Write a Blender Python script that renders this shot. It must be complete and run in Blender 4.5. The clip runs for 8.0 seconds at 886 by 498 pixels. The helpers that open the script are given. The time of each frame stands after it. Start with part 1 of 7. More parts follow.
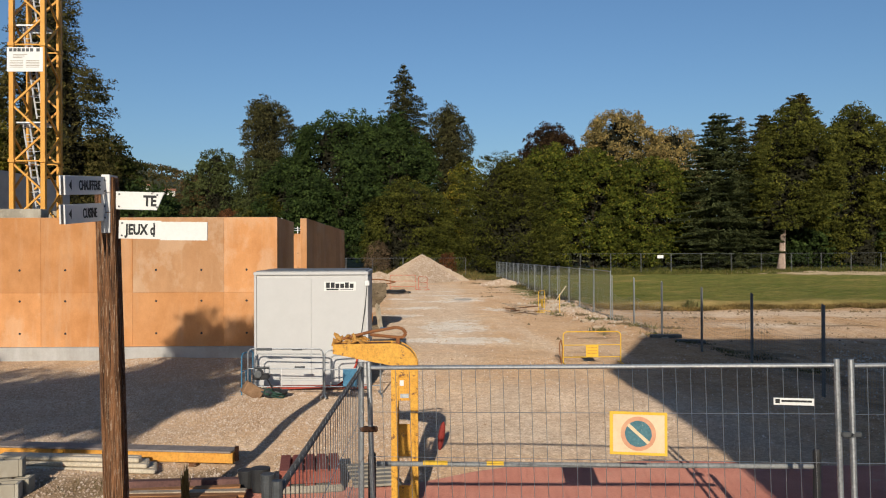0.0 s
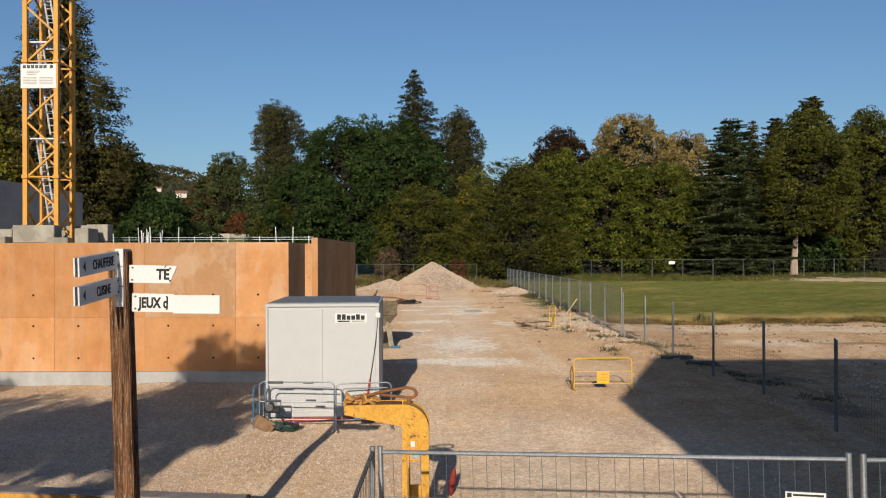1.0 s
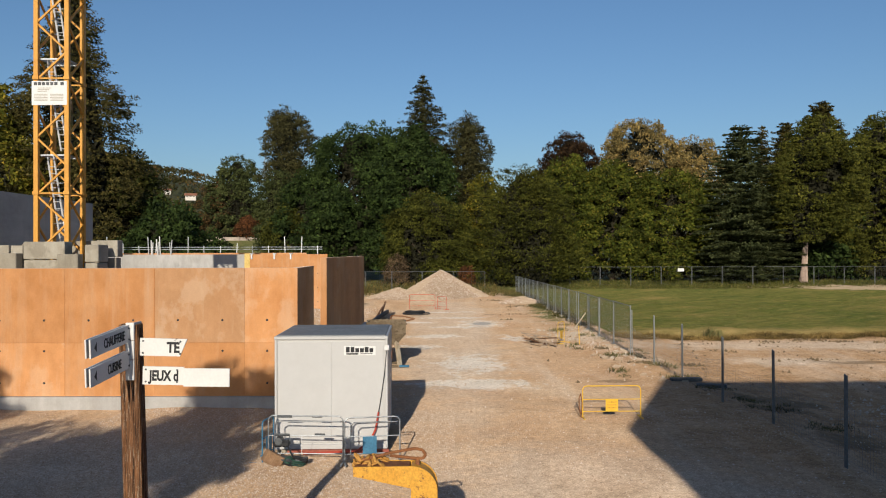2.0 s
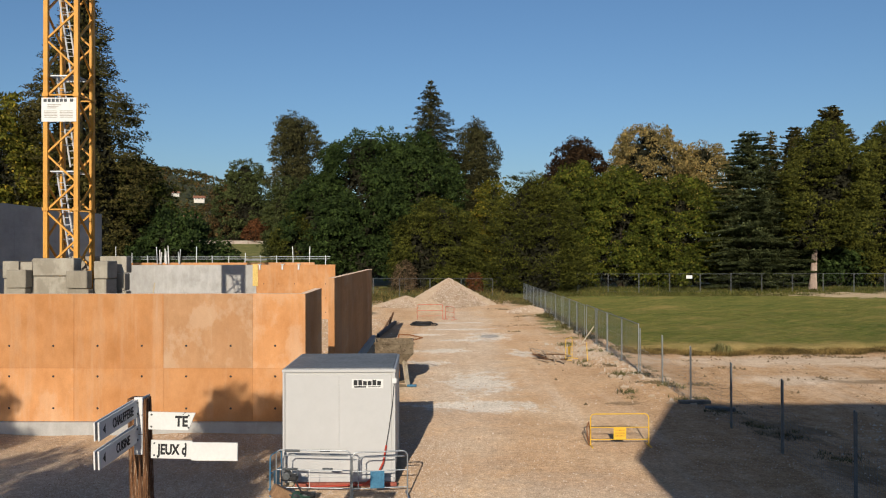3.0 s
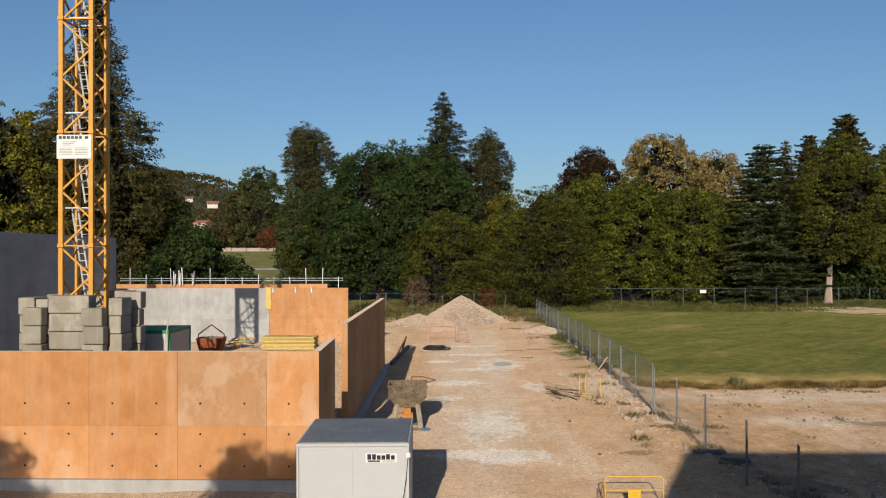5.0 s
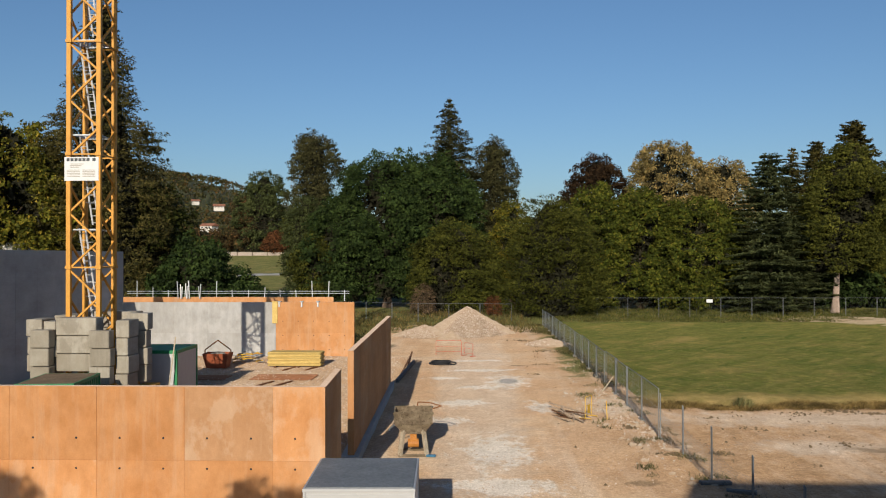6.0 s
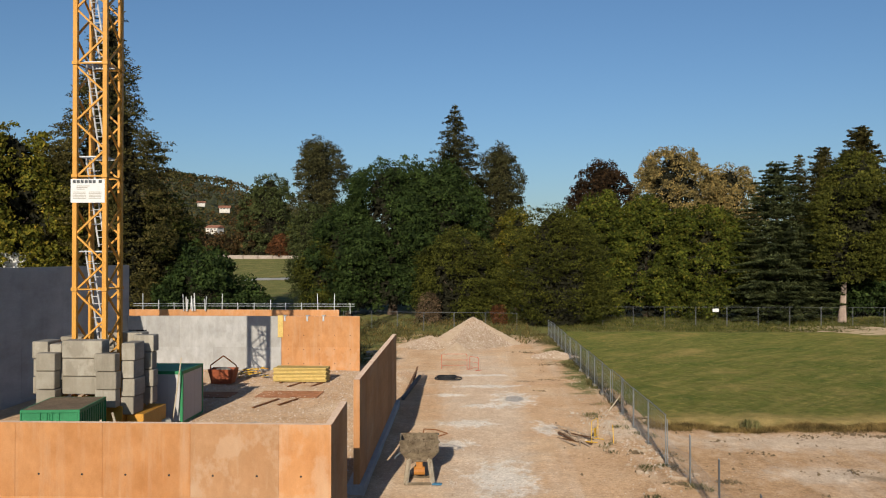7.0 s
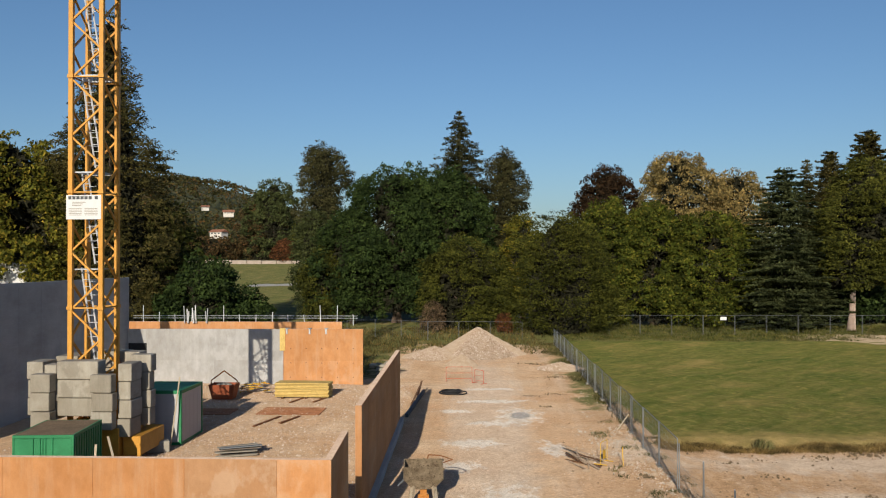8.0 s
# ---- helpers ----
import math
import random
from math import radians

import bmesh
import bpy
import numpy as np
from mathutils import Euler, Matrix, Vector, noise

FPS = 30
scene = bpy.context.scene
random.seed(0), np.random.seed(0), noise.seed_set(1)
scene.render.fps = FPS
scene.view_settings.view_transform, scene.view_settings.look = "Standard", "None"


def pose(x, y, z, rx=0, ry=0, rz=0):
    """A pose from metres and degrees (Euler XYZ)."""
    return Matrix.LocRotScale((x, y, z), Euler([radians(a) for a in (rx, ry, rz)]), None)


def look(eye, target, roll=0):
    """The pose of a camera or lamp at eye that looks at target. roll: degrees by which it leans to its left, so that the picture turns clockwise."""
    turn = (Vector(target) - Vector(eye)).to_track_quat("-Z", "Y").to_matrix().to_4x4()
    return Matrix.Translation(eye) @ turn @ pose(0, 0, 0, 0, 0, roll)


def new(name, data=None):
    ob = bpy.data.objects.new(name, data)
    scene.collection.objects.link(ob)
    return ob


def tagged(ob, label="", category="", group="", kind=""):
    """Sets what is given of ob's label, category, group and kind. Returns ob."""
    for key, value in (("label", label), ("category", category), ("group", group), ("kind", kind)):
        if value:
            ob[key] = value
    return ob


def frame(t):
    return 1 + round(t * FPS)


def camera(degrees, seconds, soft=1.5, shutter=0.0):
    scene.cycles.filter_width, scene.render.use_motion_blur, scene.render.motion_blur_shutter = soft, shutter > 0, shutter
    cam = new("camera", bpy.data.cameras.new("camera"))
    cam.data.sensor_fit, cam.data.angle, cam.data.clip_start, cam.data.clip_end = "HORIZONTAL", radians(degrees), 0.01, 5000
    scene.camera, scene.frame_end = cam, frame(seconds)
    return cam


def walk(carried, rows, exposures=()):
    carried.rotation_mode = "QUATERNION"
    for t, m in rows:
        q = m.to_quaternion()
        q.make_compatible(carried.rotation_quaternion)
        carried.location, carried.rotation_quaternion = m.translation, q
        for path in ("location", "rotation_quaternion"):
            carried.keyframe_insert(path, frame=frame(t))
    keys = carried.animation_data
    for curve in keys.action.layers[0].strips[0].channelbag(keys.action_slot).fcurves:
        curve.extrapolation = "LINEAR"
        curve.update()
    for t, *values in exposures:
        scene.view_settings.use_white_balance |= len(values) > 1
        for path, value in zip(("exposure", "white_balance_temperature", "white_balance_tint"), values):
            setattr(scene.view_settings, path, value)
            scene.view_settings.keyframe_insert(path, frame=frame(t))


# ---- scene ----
cam = camera(54.8, 8.0, 1.12)
PATH = [
    (0, (0.05, -0.069, 2.848), (0.084, 1.931, 2.853), -0.2),
    (0.5, (0.047, -0.084, 3.176), (0.068, 1.916, 3.181), -0.2),
    (1, (0.049, -0.091, 3.505), (0.058, 1.909, 3.511), -0.2),
    (1.5, (0.047, -0.11, 3.83), (0.046, 1.89, 3.838), -0.2),
    (3, (0.049, -0.114, 4.828), (0.02, 1.886, 4.84), -0.1),
    (3.5, (0.018, -0.09, 5.166), (-0.018, 1.91, 5.18), -0.2),
    (4, (0.026, -0.089, 5.551), (-0.016, 1.91, 5.565), -0.2),
    (4.5, (0.028, -0.081, 5.932), (-0.022, 1.918, 5.947), -0.2),
    (6, (0.028, -0.139, 7.27), (-0.044, 1.859, 7.289), -0.1),
    (6.5, (0.006, -0.148, 7.799), (-0.072, 1.851, 7.819), -0.1),
    (7, (-0.018, -0.053, 8.276), (-0.102, 1.945, 8.295), -0.0),
    (7.5, (-0.029, 0.293, 8.627), (-0.119, 2.291, 8.648), -0.1),
    (8, (-0.066, 0.916, 8.92), (-0.16, 2.914, 8.945), -0.1),
]
walk(cam, [(t, look(eye, target, roll)) for t, eye, target, roll in PATH], [(0, 0.0, 5950, 5), (8, 0.0, 5950, 5)])

# ---- light ----
SUN_ELEV, SUN_SIDE = radians(17.8), 0.08
sun_dir = Vector((SUN_SIDE, 1.0, -math.tan(SUN_ELEV) * math.hypot(1, SUN_SIDE))).normalized()
sun_data = bpy.data.lights.new("sun", "SUN")
sun_data.energy, sun_data.angle, sun_data.color = 4.55, radians(0.4), (1.0, 0.84, 0.66)
sun = new("sun", sun_data)
sun.matrix_world = look((0, -40, 40), Vector((0, -40, 40)) + sun_dir)

world = bpy.data.worlds.new("sky")
scene.world = world
world.use_nodes = True
wn = world.node_tree.nodes
sky = wn.new("ShaderNodeTexSky")
sky.sky_type, sky.sun_disc = "NISHITA", False
sky.sun_elevation, sky.sun_rotation = SUN_ELEV, radians(180 + 4.3)
sky.air_density, sky.dust_density, sky.ozone_density = 1.0, 0.9, 4.0
wn["Background"].inputs[1].default_value = 0.089
tint = wn.new("ShaderNodeMix")
tint.data_type, tint.blend_type = "RGBA", "MULTIPLY"
tint.inputs[0].default_value, tint.inputs[7].default_value = 1.0, (1.04, 0.985, 0.985, 1)
world.node_tree.links.new(sky.outputs[0], tint.inputs[6])
world.node_tree.links.new(tint.outputs[2], wn["Background"].inputs[0])


# ---- materials ----
def mat(name, rough=0.8, metal=0.0, spec=0.3):
    m = bpy.data.materials.new(name)
    m.use_nodes = True
    b = m.node_tree.nodes["Principled BSDF"]
    b.inputs["Roughness"].default_value = rough
    b.inputs["Metallic"].default_value = metal
    b.inputs["Specular IOR Level"].default_value = spec
    if rough > 0.9:
        b.inputs["Diffuse Roughness"].default_value = 1.0
    return m, m.node_tree.nodes, m.node_tree.links, b


def ramp(nodes, links, source, stops):
    r = nodes.new("ShaderNodeValToRGB")
    while len(r.color_ramp.elements) < len(stops):
        r.color_ramp.elements.new(0.5)
    for e, (p, c) in zip(r.color_ramp.elements, stops):
        e.position, e.color = p, (*c, 1) if len(c) == 3 else c
    links.new(source, r.inputs[0])
    return r.outputs[0]


def noise_tex(nodes, links, scale, detail=6, rough=0.6, coord="Object", stretch=None, turn=0.0):
    if coord == "World":
        src = nodes.new("ShaderNodeNewGeometry").outputs["Position"]
    else:
        src = nodes.new("ShaderNodeTexCoord").outputs[coord]
    if stretch:
        if turn:
            vr = nodes.new("ShaderNodeVectorRotate")
            vr.rotation_type = "Z_AXIS"
            vr.inputs["Angle"].default_value = turn
            links.new(src, vr.inputs["Vector"])
            src = vr.outputs[0]
        mp = nodes.new("ShaderNodeMapping")
        mp.inputs["Scale"].default_value = stretch
        links.new(src, mp.inputs[0])
        src = mp.outputs[0]
    n = nodes.new("ShaderNodeTexNoise")
    n.inputs["Scale"].default_value, n.inputs["Detail"].default_value, n.inputs["Roughness"].default_value = scale, detail, rough
    links.new(src, n.inputs["Vector"])
    return n.outputs["Fac"]


def mix(nodes, links, fac, a, b, mode="MIX"):
    m = nodes.new("ShaderNodeMix")
    m.data_type, m.blend_type = "RGBA", mode
    for sock, v in ((m.inputs[0], fac), (m.inputs[6], a), (m.inputs[7], b)):
        if isinstance(v, (int, float)):
            sock.default_value = v
        elif isinstance(v, tuple):
            sock.default_value = (*v, 1)
        else:
            links.new(v, sock)
    return m.outputs[2]


def bump(nodes, links, b, height, strength=0.4, dist=0.02):
    bp = nodes.new("ShaderNodeBump")
    bp.inputs["Strength"].default_value, bp.inputs["Distance"].default_value = strength, dist
    links.new(height, bp.inputs["Height"])
    links.new(bp.outputs[0], b.inputs["Normal"])


def surface(name, c1, c2, scale=3.0, fine=40.0, rough=0.85, metal=0.0, spec=0.3, bumpy=0.3, grain=0.22, dist=0.01, wear=None, wear_at=0.6, coord="World", stretch=None, vary=0.0):
    """Two colours mixed by a coarse noise, darkened and lightened by a fine one, with an optional third colour in worn patches."""
    m, n, l, b = mat(name, rough, metal, spec)
    big, small = noise_tex(n, l, scale, 5, 0.6, coord, stretch), noise_tex(n, l, fine, 4, 0.7, coord, stretch)
    col = ramp(n, l, big, [(0.32, c1), (0.68, c2)])
    shade = ramp(n, l, small, [(0.3, (1 - grain * 1.2,) * 3), (0.7, (1 + grain * 0.8,) * 3)])
    col = mix(n, l, 1.0, col, shade, "MULTIPLY")
    if wear:
        spots = noise_tex(n, l, scale * 3.1, 8, 0.7, coord, stretch)
        f = ramp(n, l, spots, [(wear_at, (0, 0, 0)), (wear_at + 0.07, (1, 1, 1))])
        col = mix(n, l, f, col, wear)
    if vary:
        oi = n.new("ShaderNodeObjectInfo")
        f = ramp(n, l, oi.outputs["Random"], [(0, (1 - vary,) * 3), (1, (1 + vary,) * 3)])
        col = mix(n, l, 1.0, col, f, "MULTIPLY")
    l.new(col, b.inputs["Base Color"])
    if bumpy:
        bump(n, l, b, small, bumpy, dist)
    return m


def leaf_mat(name, dark, light, accent=None):
    m, n, l, b = mat(name, 0.7, 0.0, 0.1)
    g = n.new("ShaderNodeNewGeometry")
    stops = [(0.0, dark), (0.75, light)] + ([(1.0, accent)] if accent else [])
    col = ramp(n, l, g.outputs["Random Per Island"], stops)
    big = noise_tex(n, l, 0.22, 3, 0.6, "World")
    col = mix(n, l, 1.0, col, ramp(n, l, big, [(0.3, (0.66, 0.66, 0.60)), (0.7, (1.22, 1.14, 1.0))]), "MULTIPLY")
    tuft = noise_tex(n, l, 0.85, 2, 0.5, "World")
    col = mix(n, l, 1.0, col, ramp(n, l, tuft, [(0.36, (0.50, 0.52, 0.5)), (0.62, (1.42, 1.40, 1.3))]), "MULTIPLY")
    l.new(col, b.inputs["Base Color"])
    tr = n.new("ShaderNodeBsdfTranslucent")
    l.new(col, tr.inputs[0])
    ms = n.new("ShaderNodeMixShader")
    ms.inputs[0].default_value = 0.12
    l.new(b.outputs[0], ms.inputs[1])
    l.new(tr.outputs[0], ms.inputs[2])
    l.new(ms.outputs[0], n["Material Output"].inputs[0])
    return m


def concrete(name, c1, c2, stain, vary=0.06, blots=0.35):
    """Cast concrete: cloudy tone, vertical runs and pale patches, small pores."""
    m, n, l, b = mat(name, 0.82, 0, 0.25)
    cloud = noise_tex(n, l, 0.55, 6, 0.62, "World")
    col = ramp(n, l, cloud, [(0.3, c1), (0.7, c2)])
    smear = noise_tex(n, l, 2.6, 7, 0.68, "World", (1.0, 0.10, 0.6))
    col = mix(n, l, 1.0, col, ramp(n, l, smear, [(0.3, (0.88, 0.86, 0.83)), (0.7, (1.09, 1.10, 1.12))]), "MULTIPLY")
    runs = noise_tex(n, l, 1.0, 6, 0.65, "World", (2.0, 0.25, 0.2))
    col = mix(n, l, ramp(n, l, runs, [(0.53, (0, 0, 0)), (0.74, (0.5, 0.5, 0.5))]), col, stain)
    oi = n.new("ShaderNodeObjectInfo")
    blot = noise_tex(n, l, 1.6, 5, 0.6, "World", (1.0, 0.2, 0.7))
    f = mix(n, l, 1.0, ramp(n, l, blot, [(0.50, (0, 0, 0)), (0.58, (blots,) * 3)]), ramp(n, l, oi.outputs["Random"], [(0.3, (0.15, 0.15, 0.15)), (0.8, (1, 1, 1))]), "MULTIPLY")
    col = mix(n, l, f, col, tuple(0.25 * a + 0.75 * q for a, q in zip(c2, stain)))
    pores = noise_tex(n, l, 26, 5, 0.75, "World", (1.0, 0.15, 1.0))
    col = mix(n, l, 1.0, col, ramp(n, l, pores, [(0.3, (0.93, 0.93, 0.93)), (0.7, (1.05, 1.05, 1.05))]), "MULTIPLY")
    col = mix(n, l, 1.0, col, ramp(n, l, oi.outputs["Random"], [(0, (1 - vary, 1 - vary, 1 - vary)), (1, (1 + vary, 1 + vary * 1.2, 1 + vary * 1.6))]), "MULTIPLY")
    l.new(col, b.inputs["Base Color"])
    bump(n, l, b, pores, 0.25, 0.01)
    return m


def gravel_ground():
    m, n, l, b = mat("sandy_gravel", 0.95, 0, 0.15)
    big, mid = noise_tex(n, l, 0.22, 6, 0.6, "World"), noise_tex(n, l, 0.9, 6, 0.65, "World")
    sand = ramp(n, l, big, [(0.3, (0.405, 0.257, 0.148)), (0.5, (0.445, 0.305, 0.188)), (0.7, (0.48, 0.365, 0.255))])
    pale = ramp(n, l, big, [(0.3, (0.45, 0.330, 0.230)), (0.7, (0.49, 0.395, 0.305))])
    pos = n.new("ShaderNodeNewGeometry").outputs["Position"]

    grit = noise_tex(n, l, 5.5, 9, 0.82, "World")
    torn = noise_tex(n, l, 1.7, 9, 0.72, "World", (1.0, 0.55, 1))

    def spot(cx, cy, rx, ry, rough=0.9, soft=0.35, full=1.0, src=None):
        """Full inside an uneven oval, 0 outside."""
        mp = n.new("ShaderNodeMapping")
        mp.inputs["Location"].default_value = (-cx / rx, -cy / ry, 0)
        mp.inputs["Scale"].default_value = (1 / rx, 1 / ry, 0)
        l.new(pos, mp.inputs[0])
        ln = n.new("ShaderNodeVectorMath")
        ln.operation = "LENGTH"
        l.new(mp.outputs[0], ln.inputs[0])
        ad = n.new("ShaderNodeMath")
        ad.operation = "MULTIPLY_ADD"
        l.new(src or mid, ad.inputs[0])
        ad.inputs[1].default_value = rough * 2
        l.new(ln.outputs["Value"], ad.inputs[2])
        mr = n.new("ShaderNodeMapRange")
        for s, v in zip(list(mr.inputs)[1:5], (rough + 0.45, rough + 0.45 + soft, full, 0.0)):
            s.default_value = v
        l.new(ad.outputs[0], mr.inputs[0])
        return mr.outputs[0]

    # redder bare earth beyond the wire fence, then the track's run and old spills of cement
    sep = n.new("ShaderNodeSeparateXYZ")
    l.new(pos, sep.inputs[0])
    over = n.new("ShaderNodeMath")
    over.operation = "MULTIPLY_ADD"
    l.new(mid, over.inputs[0])
    over.inputs[1].default_value = 3.0
    l.new(sep.outputs[0], over.inputs[2])
    earth = n.new("ShaderNodeMapRange")
    for s, v in zip(list(earth.inputs)[1:5], (5.5, 9.5, 0.0, 1.0)):
        s.default_value = v
    l.new(over.outputs[0], earth.inputs[0])
    soil = ramp(n, l, torn, [(0.30, (0.25, 0.158, 0.085)), (0.46, (0.345, 0.222, 0.122)), (0.6, (0.395, 0.27, 0.165)), (0.72, (0.46, 0.355, 0.25))])
    col = mix(n, l, earth.outputs[0], sand, soil)
    for cx, cy, rx, ry in ((17, 39.3, 12, 2.4), (30, 37, 9, 3.5), (13.5, 33.5, 3.5, 1.6), (20, 31, 4, 1.5), (6.9, 41.0, 1.6, 3.2)):
        col = mix(n, l, spot(cx, cy, rx, ry, 1.2, 0.5, 0.75, torn), col, (0.47, 0.385, 0.30))
    col = mix(n, l, spot(8.4, 20.0, 4.4, 7.0, 0.6, 0.5, 0.85), col, soil)
    col = mix(n, l, spot(0.2, 48, 3.4, 46, 0.3, 0.3), col, pale)
    col = mix(n, l, spot(-9, 15, 7.5, 9, 0.3, 0.3), col, pale)
    col = mix(n, l, spot(2.6, 14.5, 4.5, 5.5, 0.5, 0.4), col, pale)
    tracks = noise_tex(n, l, 0.5, 5, 0.6, "World", (1.3, 0.10, 1))
    col = mix(n, l, ramp(n, l, tracks, [(0.52, (0, 0, 0)), (0.75, (0.55, 0.55, 0.55))]), col, (0.52, 0.44, 0.36))
    for cx, cy, rx, ry in ((0.9, 32.0, 1.7, 3.6), (-0.6, 42.5, 1.7, 1.3), (0.6, 47.5, 2.0, 1.0), (3.2, 41.5, 0.8, 2.2), (-1.2, 38.0, 1.2, 1.3), (0.9, 27.0, 2.4, 1.4), (0.2, 55, 3.0, 0.9), (2.0, 50.0, 1.5, 3.2), (0.4, 60, 2.6, 0.8), (-1.8, 51.5, 1.4, 0.7)):
        col = mix(n, l, spot(cx, cy, rx, ry, 1.6, 0.45, 0.72, torn), col, (0.575, 0.545, 0.50))
    col = mix(n, l, spot(2.0, 50.0, 0.9, 1.7, 0.5, 0.25, 0.9, torn), col, (0.25, 0.24, 0.235))
    col = mix(n, l, spot(3.25, 41.6, 0.35, 1.0, 0.6, 0.3, 0.6, torn), col, (0.36, 0.31, 0.26))
    for cx, cy, rx, ry in ((-4.0, 10.3, 1.5, 0.75), (-2.9, 10.9, 0.7, 0.5), (9.4, 24, 1.4, 2.2), (12.5, 21, 2.4, 1.4), (9.0, 19, 1.0, 1.6), (5.6, 27.5, 0.9, 0.5), (3.0, 57, 0.9, 0.5), (16, 33, 2.5, 0.8), (20, 37, 3.0, 0.6)):
        col = mix(n, l, spot(cx, cy, rx, ry, 1.2, 0.4, 0.65, torn), col, (0.15, 0.105, 0.06))
    col = mix(n, l, 1.0, col, ramp(n, l, mid, [(0.3, (0.83, 0.82, 0.8)), (0.7, (1.12, 1.12, 1.12))]), "MULTIPLY")
    v = n.new("ShaderNodeTexVoronoi")
    v.inputs["Scale"].default_value = 30
    l.new(n.new("ShaderNodeNewGeometry").outputs["Position"], v.inputs["Vector"])
    col = mix(n, l, 1.0, col, ramp(n, l, v.outputs["Color"], [(0.1, (0.76, 0.75, 0.74)), (0.9, (1.17, 1.17, 1.17))]), "MULTIPLY")
    col = mix(n, l, 1.0, col, ramp(n, l, grit, [(0.36, (0.74, 0.72, 0.70)), (0.5, (1, 1, 1)), (0.64, (1.2, 1.2, 1.2))]), "MULTIPLY")
    fine = noise_tex(n, l, 60, 3, 0.7, "World")
    col = mix(n, l, 1.0, col, ramp(n, l, fine, [(0.3, (0.88, 0.88, 0.88)), (0.7, (1.10, 1.10, 1.10))]), "MULTIPLY")
    l.new(col, b.inputs["Base Color"])
    bump(n, l, b, v.outputs["Distance"], 0.55, 0.025)
    return m


def grass_ground(name, a, b_, dry):
    m, n, l, b = mat(name, 0.95, 0, 0.1)
    big = noise_tex(n, l, 0.2, 6, 0.65, "World", (0.8, 0.6, 1), 0.6)
    col = ramp(n, l, big, [(0.35, a), (0.55, b_), (0.72, dry)])
    sep = n.new("ShaderNodeSeparateXYZ")
    l.new(n.new("ShaderNodeNewGeometry").outputs["Position"], sep.inputs[0])
    edge = n.new("ShaderNodeMath")
    edge.operation = "MULTIPLY_ADD"
    l.new(noise_tex(n, l, 0.45, 5, 0.7, "World"), edge.inputs[0])
    edge.inputs[1].default_value = 6.0
    l.new(sep.outputs[1], edge.inputs[2])
    rim = n.new("ShaderNodeMapRange")
    rim.inputs[1].default_value, rim.inputs[2].default_value, rim.inputs[3].default_value, rim.inputs[4].default_value = 45.6, 48.6, 1.0, 0.0
    l.new(edge.outputs[0], rim.inputs[0])
    col = mix(n, l, rim.outputs[0], col, (0.29, 0.215, 0.088))
    mow = noise_tex(n, l, 1.3, 8, 0.78, "World", (1.0, 0.14, 1), 0.75)
    col = mix(n, l, ramp(n, l, mow, [(0.45, (0, 0, 0)), (0.62, (0.62, 0.62, 0.62))]), col, tuple(0.25 * p + 0.75 * q for p, q in zip(b_, dry)))
    hay = noise_tex(n, l, 2.6, 9, 0.82, "World", (1.0, 0.4, 1), -0.4)
    col = mix(n, l, ramp(n, l, hay, [(0.53, (0, 0, 0)), (0.63, (0.65, 0.65, 0.65))]), col, tuple(c * 1.25 for c in dry))
    mid = noise_tex(n, l, 1.6, 6, 0.7, "World")
    col = mix(n, l, 1.0, col, ramp(n, l, mid, [(0.3, (0.7, 0.72, 0.65)), (0.7, (1.25, 1.22, 1.15))]), "MULTIPLY")
    fine = noise_tex(n, l, 25, 4, 0.8, "World")
    col = mix(n, l, 1.0, col, ramp(n, l, fine, [(0.3, (0.7, 0.7, 0.7)), (0.7, (1.2, 1.2, 1.2))]), "MULTIPLY")
    l.new(col, b.inputs["Base Color"])
    bump(n, l, b, fine, 0.8, 0.05)
    return m


GRAVEL = gravel_ground()
ORANGE = concrete("ochre_concrete", (0.47, 0.207, 0.070), (0.60, 0.297, 0.120), (0.57, 0.40, 0.26), 0.10)
ORANGE_PALE = concrete("pale_ochre_concrete", (0.40, 0.205, 0.09), (0.48, 0.275, 0.14), (0.58, 0.44, 0.31), 0.04, 0.8)
DUSTY_HEAD = surface("dusty_concrete", (0.44, 0.31, 0.22), (0.56, 0.42, 0.32), 2.0, 20, 0.95, bumpy=0.2)
GREY = concrete("grey_concrete", (0.35, 0.335, 0.315), (0.47, 0.45, 0.42), (0.55, 0.53, 0.50))
BALLAST = concrete("ballast_concrete", (0.285, 0.250, 0.192), (0.41, 0.367, 0.29), (0.14, 0.115, 0.08), 0.13, 0.55)
GRASS = grass_ground("mown_grass", (0.064, 0.088, 0.017), (0.104, 0.112, 0.026), (0.235, 0.18, 0.066))
RED_PAVING = surface("red_asphalt", (0.34, 0.135, 0.098), (0.41, 0.185, 0.135), 1.2, 60, 0.95, bumpy=0.4, wear=(0.36, 0.22, 0.16), wear_at=0.62)
WHITE_PANEL = surface("white_enamel", (0.475, 0.465, 0.455), (0.50, 0.49, 0.48), 0.7, 4, 0.45, spec=0.4, bumpy=0.02, grain=0.03)
GALV = surface("galvanised_steel", (0.32, 0.34, 0.36), (0.45, 0.46, 0.47), 6, 50, 0.45, 0.75, bumpy=0.05)
DARK_STEEL = surface("dark_steel", (0.06, 0.065, 0.07), (0.11, 0.115, 0.12), 6, 50, 0.6, 0.3, bumpy=0.05)
CRANE = surface("crane_yellow", (0.58, 0.27, 0.035), (0.66, 0.33, 0.05), 2, 30, 0.5, bumpy=0.05, wear=(0.42, 0.21, 0.06), wear_at=0.66)
YELLOW = surface("yellow_paint", (0.60, 0.29, 0.03), (0.68, 0.36, 0.045), 5, 40, 0.5, bumpy=0.05, wear=(0.17, 0.075, 0.03), wear_at=0.57)
